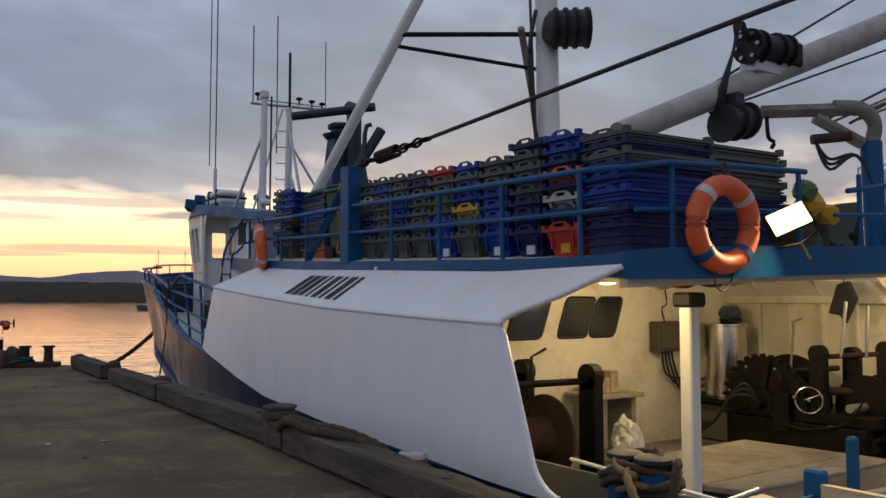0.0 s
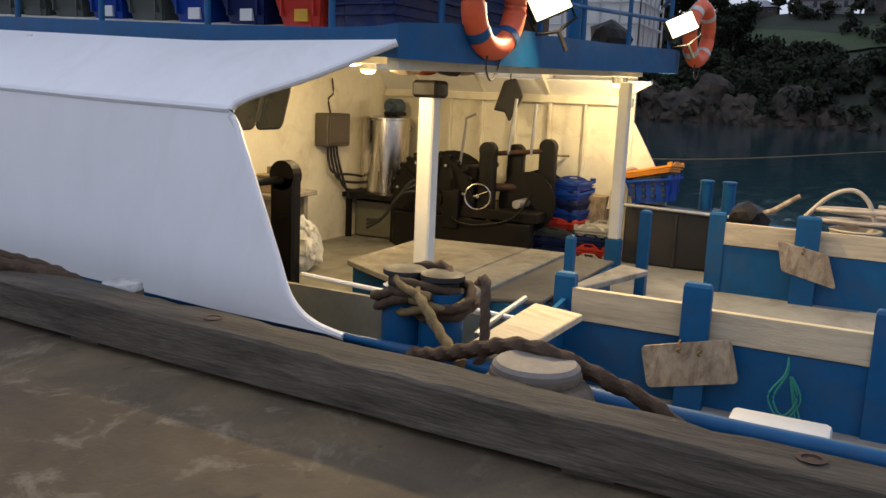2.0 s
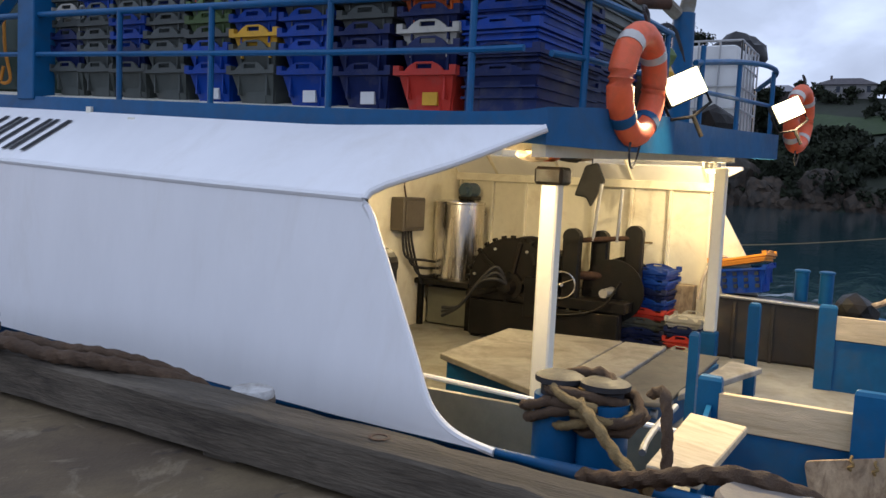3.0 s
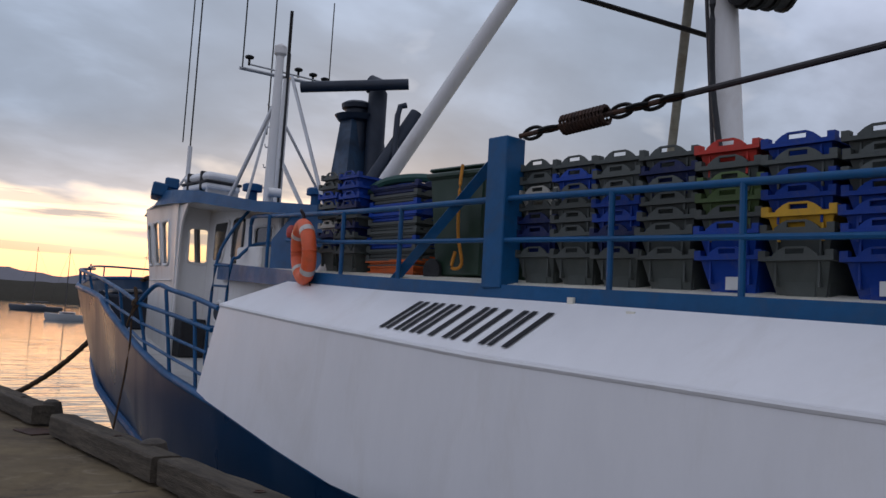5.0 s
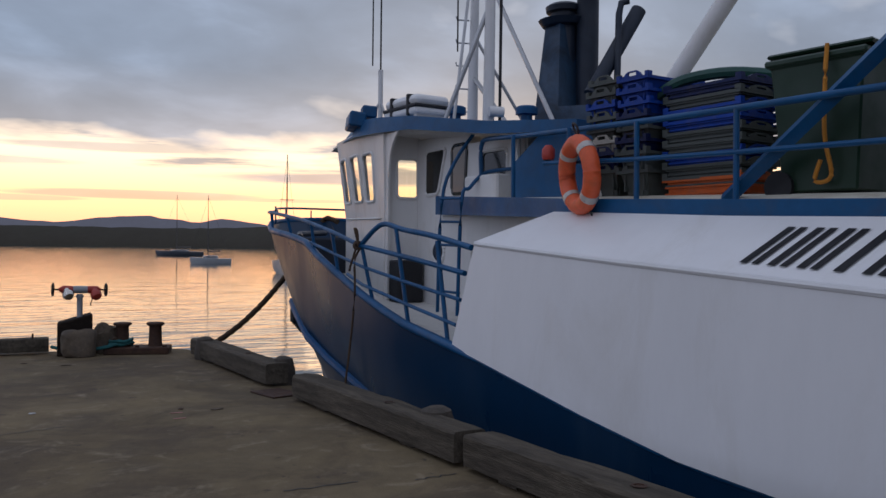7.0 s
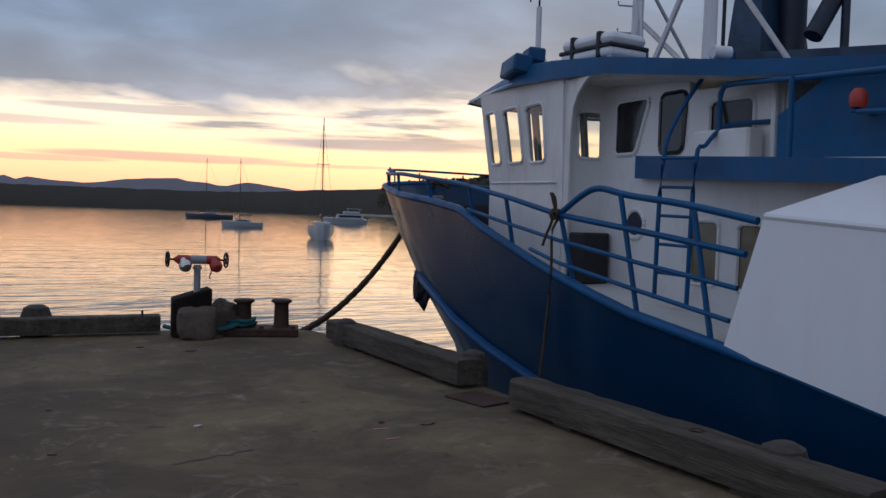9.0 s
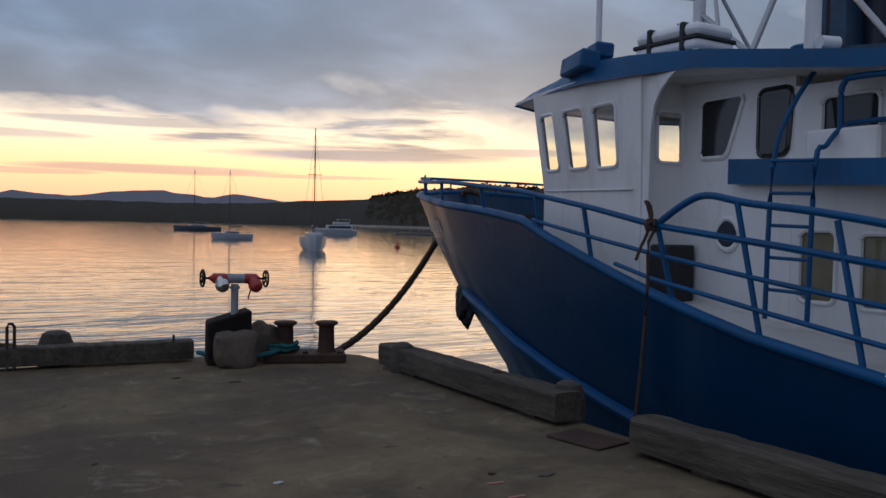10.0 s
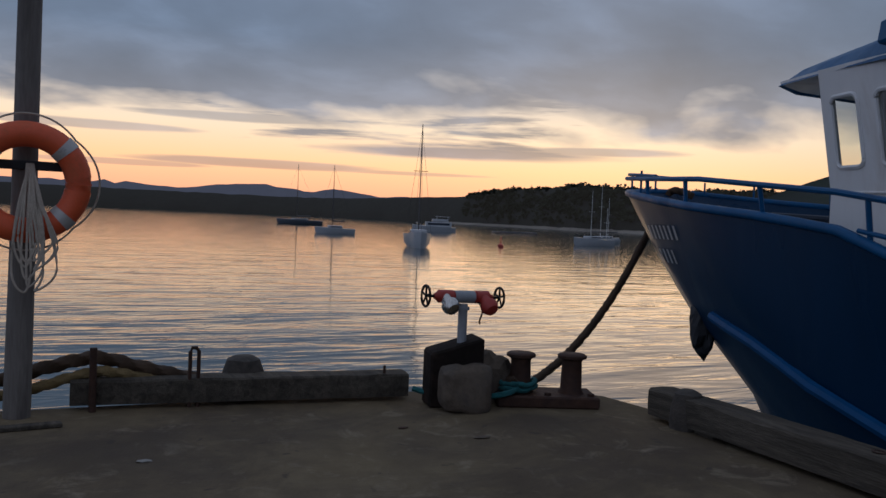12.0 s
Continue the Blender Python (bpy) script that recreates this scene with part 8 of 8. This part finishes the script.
solo("tan_tub", bm, BOARD, (9.92, 1.78, -0.12), "tan round tub holding the hose", "tub", smooth=True)
for k in range(2):
    bm = mesh()
    tube(bm, curve([(5.93, 2.0, -0.20), (5.92, 2.0 + 0.01 * k, -0.30), (5.91, 2.06 + 0.03 * k, -0.45), (5.91, 2.0, -0.55 - 0.03 * k), (5.91, 1.93 - 0.02 * k, -0.44), (5.92, 1.98, -0.31), (5.91, 1.92 - 0.03 * k, -0.60)], 5), 0.006, 6)
    solo("green_twine", bm, ROPE_GREEN, (5.92, 2.0, -0.3), "knotted green twine hanging on the pen", "twine", "green twine on the pen")
bm = mesh()
box(bm, (5.36, 1.72, -0.62), (5.58, 2.24, -0.43), 0.03, seg=2)
solo("white_fish_box", bm, IBC_WHITE, (5.47, 1.9, -0.62), "low white box on the deck by the pen", "box", smooth=True)

# rope heaped on the wharf kerb
for k, (dx, dz, r, m) in enumerate(((0.0, 0.0, 0.034, ROPE), (0.07, 0.02, 0.030, ROPE))):
    laid_rope("kerb_rope", [(3.62 + dx, 6.9, 0.16), (3.46 + dx, 6.6, 0.22 + dz), (3.42 + dx * 0.5, 6.35, 0.30 + dz), (3.45 + dx, 6.05, 0.275 + dz), (3.50 + dx, 5.75, 0.275 + dz), (3.60 + dx, 5.45, 0.24), (3.72, 5.25, 0.16), (3.85, 5.15, -0.05)], r, m, "thick brown rope lying along the kerb timber", "ropes on the kerb")

# ---- moored boats ----
GEL = surface("yacht_gelcoat", (0.46, 0.46, 0.46), 0.35, vary=0.05, grain=1)

GREY_HULL = surface("grey_yacht_hull", (0.12, 0.13, 0.15), 0.4, vary=0.1, grain=1)
PALE_SPAR = surface("white_painted_spar", (0.62, 0.60, 0.55), 0.4, vary=0.08, grain=2)
SPAR = surface("weathered_spar", (0.10, 0.09, 0.085), 0.5, 0.3, vary=0.1, grain=2)


def yacht(x, y, yaw, length, beam, free, mast, label, hull_mat=GEL, cabin=True, mizzen=False, spar=SPAR):
    """A moored yacht, bow along its +x before turning."""
    ob = thing("sailing_yacht", (x, y, WATER), label, "yacht", "yachts moored in the bay")
    m = pose(x, y, WATER, 0, 0, yaw)
    bm = mesh()
    rows = []
    for i in range(13):
        s = i / 12
        px = (s - 0.5) * length
        w = beam / 2 * (0.72 + 0.28 * math.sin(math.pi * min(1, s * 1.4))) * (1 - max(0, s - 0.55) ** 2 / 0.2025) ** 0.6 if s < 0.999 else 0.01
        h = free * (0.92 + 0.25 * s * s)
        rows.append([m @ Vector(p) for p in ((px * (0.9 if s > 0.9 else 1), -w * 0.55, -0.3), (px, -w * 0.9, 0.35 * h), (px, -w, h), (px, 0, h * 1.04), (px, w, h), (px, w * 0.9, 0.35 * h), (px * (0.9 if s > 0.9 else 1), w * 0.55, -0.3))])
    sheet(bm, rows)
    bm.faces.new([bm.verts.new(p) for p in rows[0]])
    part("hull", bm, hull_mat, ob, smooth=True)
    if cabin:
        bm = mesh()
        box(bm, (-0.18 * length, -beam * 0.27, free), (0.18 * length, beam * 0.27, free + 0.5), 0.14, m, 2)
        cb = part("cabin", bm, GEL, ob, smooth=True)
        for s in (-1, 1):
            bm = mesh()
            box(bm, (-0.13 * length, s * beam * 0.275 - 0.02, free + 0.18), (0.12 * length, s * beam * 0.275 + 0.02, free + 0.36), 0.01, m)
            part("window", bm, NAVY_SOOT, cb)
    tops = [(0.06 * length, mast)] + ([(-0.36 * length, mast * 0.7)] if mizzen else [])
    for mxp, mh in tops:
        r = max(0.06, mh * 0.0052)
        bm = mesh()
        tube(bm, [m @ Vector((mxp, 0, free)), m @ Vector((mxp, 0, mh))], [r, r * 0.7], 8)
        part("mast", bm, spar, ob)
        bm = mesh()
        tube(bm, [m @ Vector((mxp, 0, free + 1.3)), m @ Vector((mxp - 0.3 * length, 0, free + 1.35))], r * 1.8, 8)
        part("furled_boom", bm, SPAR, ob, "boom with furled sail")
        for e in ((0.48 * length, 0, free * 1.1), (-0.48 * length, 0, free), (mxp, beam * 0.45, free), (mxp, -beam * 0.45, free)):
            bm = mesh()
            tube(bm, [m @ Vector((mxp, 0, mh * 0.97)), m @ Vector(e)], 0.016, 4)
            part("stay", bm, CABLE, ob)
        bm = mesh()
        tube(bm, [m @ Vector((mxp, -beam * 0.25, mh * 0.62)), m @ Vector((mxp, beam * 0.25, mh * 0.62))], r * 0.5, 6)
        part("spreader", bm, spar, ob)
    return ob


yacht(83.8, 293, 168, 15.5, 6.0, 1.5, 20.5, "dark grey-hulled yacht at its mooring", GREY_HULL)
yacht(53.8, 169, 170, 7.8, 2.6, 1.1, 13.4, "small white sloop at its mooring")
yacht(44.6, 110, 250, 10.5, 3.6, 1.75, 15.6, "white yacht seen end-on at its mooring", cabin=True)
yacht(94.6, 140.5, 190, 10.0, 3.0, 1.3, 10.2, "white ketch moored under the wooded shore", mizzen=True, spar=PALE_SPAR)
yacht(115.5, 165.4, 190, 10, 3.0, 1.0, 13.0, "white sloop moored under the wooded shore", spar=PALE_SPAR)
yacht(122.3, 172.8, 10, 9, 2.8, 1.0, 10.5, "white sloop moored under the wooded shore", spar=PALE_SPAR)

lch = thing("motor_launch", (110, 241, WATER), "white flybridge motor launch at its mooring", "launch")
m = pose(110, 241, WATER, 0, 0, 160)
bm = mesh()
rows = []
for i in range(11):
    s = i / 10
    w = 2.1 * (1 - max(0, s - 0.5) ** 2 / 0.26) ** 0.7
    rows.append([m @ Vector(((s - 0.5) * 13, sy * w * k, z)) for sy, k, z in ((-1, 0.7, -0.2), (-1, 1, 1.3 + 0.5 * s), (0, 1, 1.4 + 0.5 * s), (1, 1, 1.3 + 0.5 * s), (1, 0.7, -0.2))])
sheet(bm, rows)
part("hull", bm, GEL, lch, smooth=True)
for lo, hi in (((-5.2, -1.7, 1.4), (2.6, 1.7, 2.9)), ((-4.2, -1.5, 3.0), (0.6, 1.5, 3.8)), ((-4.6, -1.6, 4.5), (-0.5, 1.6, 4.62))):
    bm = mesh()
    box(bm, lo, hi, 0.12 if hi[2] < 4 else 0.03, m)
    part("deckhouse" if hi[2] < 4 else "hardtop", bm, GEL, lch)
for s in (-1, 1):
    bm = mesh()
    box(bm, (-4.6, s * 1.7 - 0.03, 1.95), (2.0, s * 1.7 + 0.03, 2.6), 0.01, m)
    part("window_band", bm, NAVY_SOOT, lch)
    for px in (-4.3, -0.8):
        bm = mesh()
        tube(bm, [m @ Vector((px, s * 1.4, 3.7)), m @ Vector((px, s * 1.4, 4.5))], 0.05, 6)
        part("post", bm, GEL, lch)
bm = mesh()
lathe(bm, [(0.05, -0.3), (0.4, 0.0), (0.42, 0.3), (0.1, 0.55), (0.05, 1.5), (0.02, 1.52)], pose(62.3, 119.2, WATER), 14)
solo("mooring_buoy", bm, RED, (62.3, 119.2, WATER), "small red mooring buoy with a stick", "buoy", smooth=True)
bm = mesh()
box(bm, (-9, -1, 0.1), (9, 1, 0.6), 0.1, pose(150, 260, WATER, 0, 0, 5))
solo("pontoon", bm, GREY_HULL, (150, 260, WATER), "low dark pontoon under the wooded shore", "pontoon")
# litter on the wharf
for i, (x, y, yaw) in enumerate(((2.58, 13.39, 80), (2.54, 13.15, 84))):
    bm = mesh()
    box(bm, (-0.010, -0.05, 0.001), (0.010, 0.05, 0.005), 0.002, pose(x, y, 0, 0, 0, yaw))
    solo("red_strip", bm, surface("faded_pink_plastic", (0.42, 0.18, 0.15), 0.6), (x, y, 0), "short strip of red plastic on the wharf", "litter", "red strips on the wharf")
rng = random.Random(77)
for i in range(38):
    x, y = rng.uniform(-1.5, 3.0), rng.uniform(2.5, 17.2)
    s = rng.uniform(0.012, 0.035)
    bm = mesh()
    boulder(bm, (x, y, 0.006), (s * rng.uniform(1, 2.2), s, 0.006), i * 1.3, 1)
    solo("litter_scrap", bm, [BLOCK, HATCH, GEL, RUST][i % 4], (x, y, 0), "small scrap lying on the wharf", "litter", "scraps on the wharf deck")
for i, (x, y, yaw, l) in enumerate(((0.9, 9.0, -110, 0.9), (2.45, 10.80, -97, 0.46), (3.22, 10.60, -92, 0.30), (0.2, 11.8, -95, 0.7), (1.2, 13.2, -80, 0.5))):
    bm = mesh()
    pts = [Vector((x, y, 0.003)) + Matrix.Rotation(radians(yaw), 3, "Z") @ Vector((0.012 * noise.noise((k * 0.9, i, 0)) * 4, l * k / 9, 0)) for k in range(10)]
    for k in range(9):
        a, b = pts[k], pts[k + 1]
        d = (b - a).cross(Vector((0, 0, 1))).normalized() * 0.006
        bm.faces.new([bm.verts.new(p) for p in (a - d, b - d, b + d, a + d)])
    solo("deck_crack", bm, BLACK, (x, y, 0), "dark crack in the concrete deck", "crack", "cracks in the wharf deck", kind="structure")
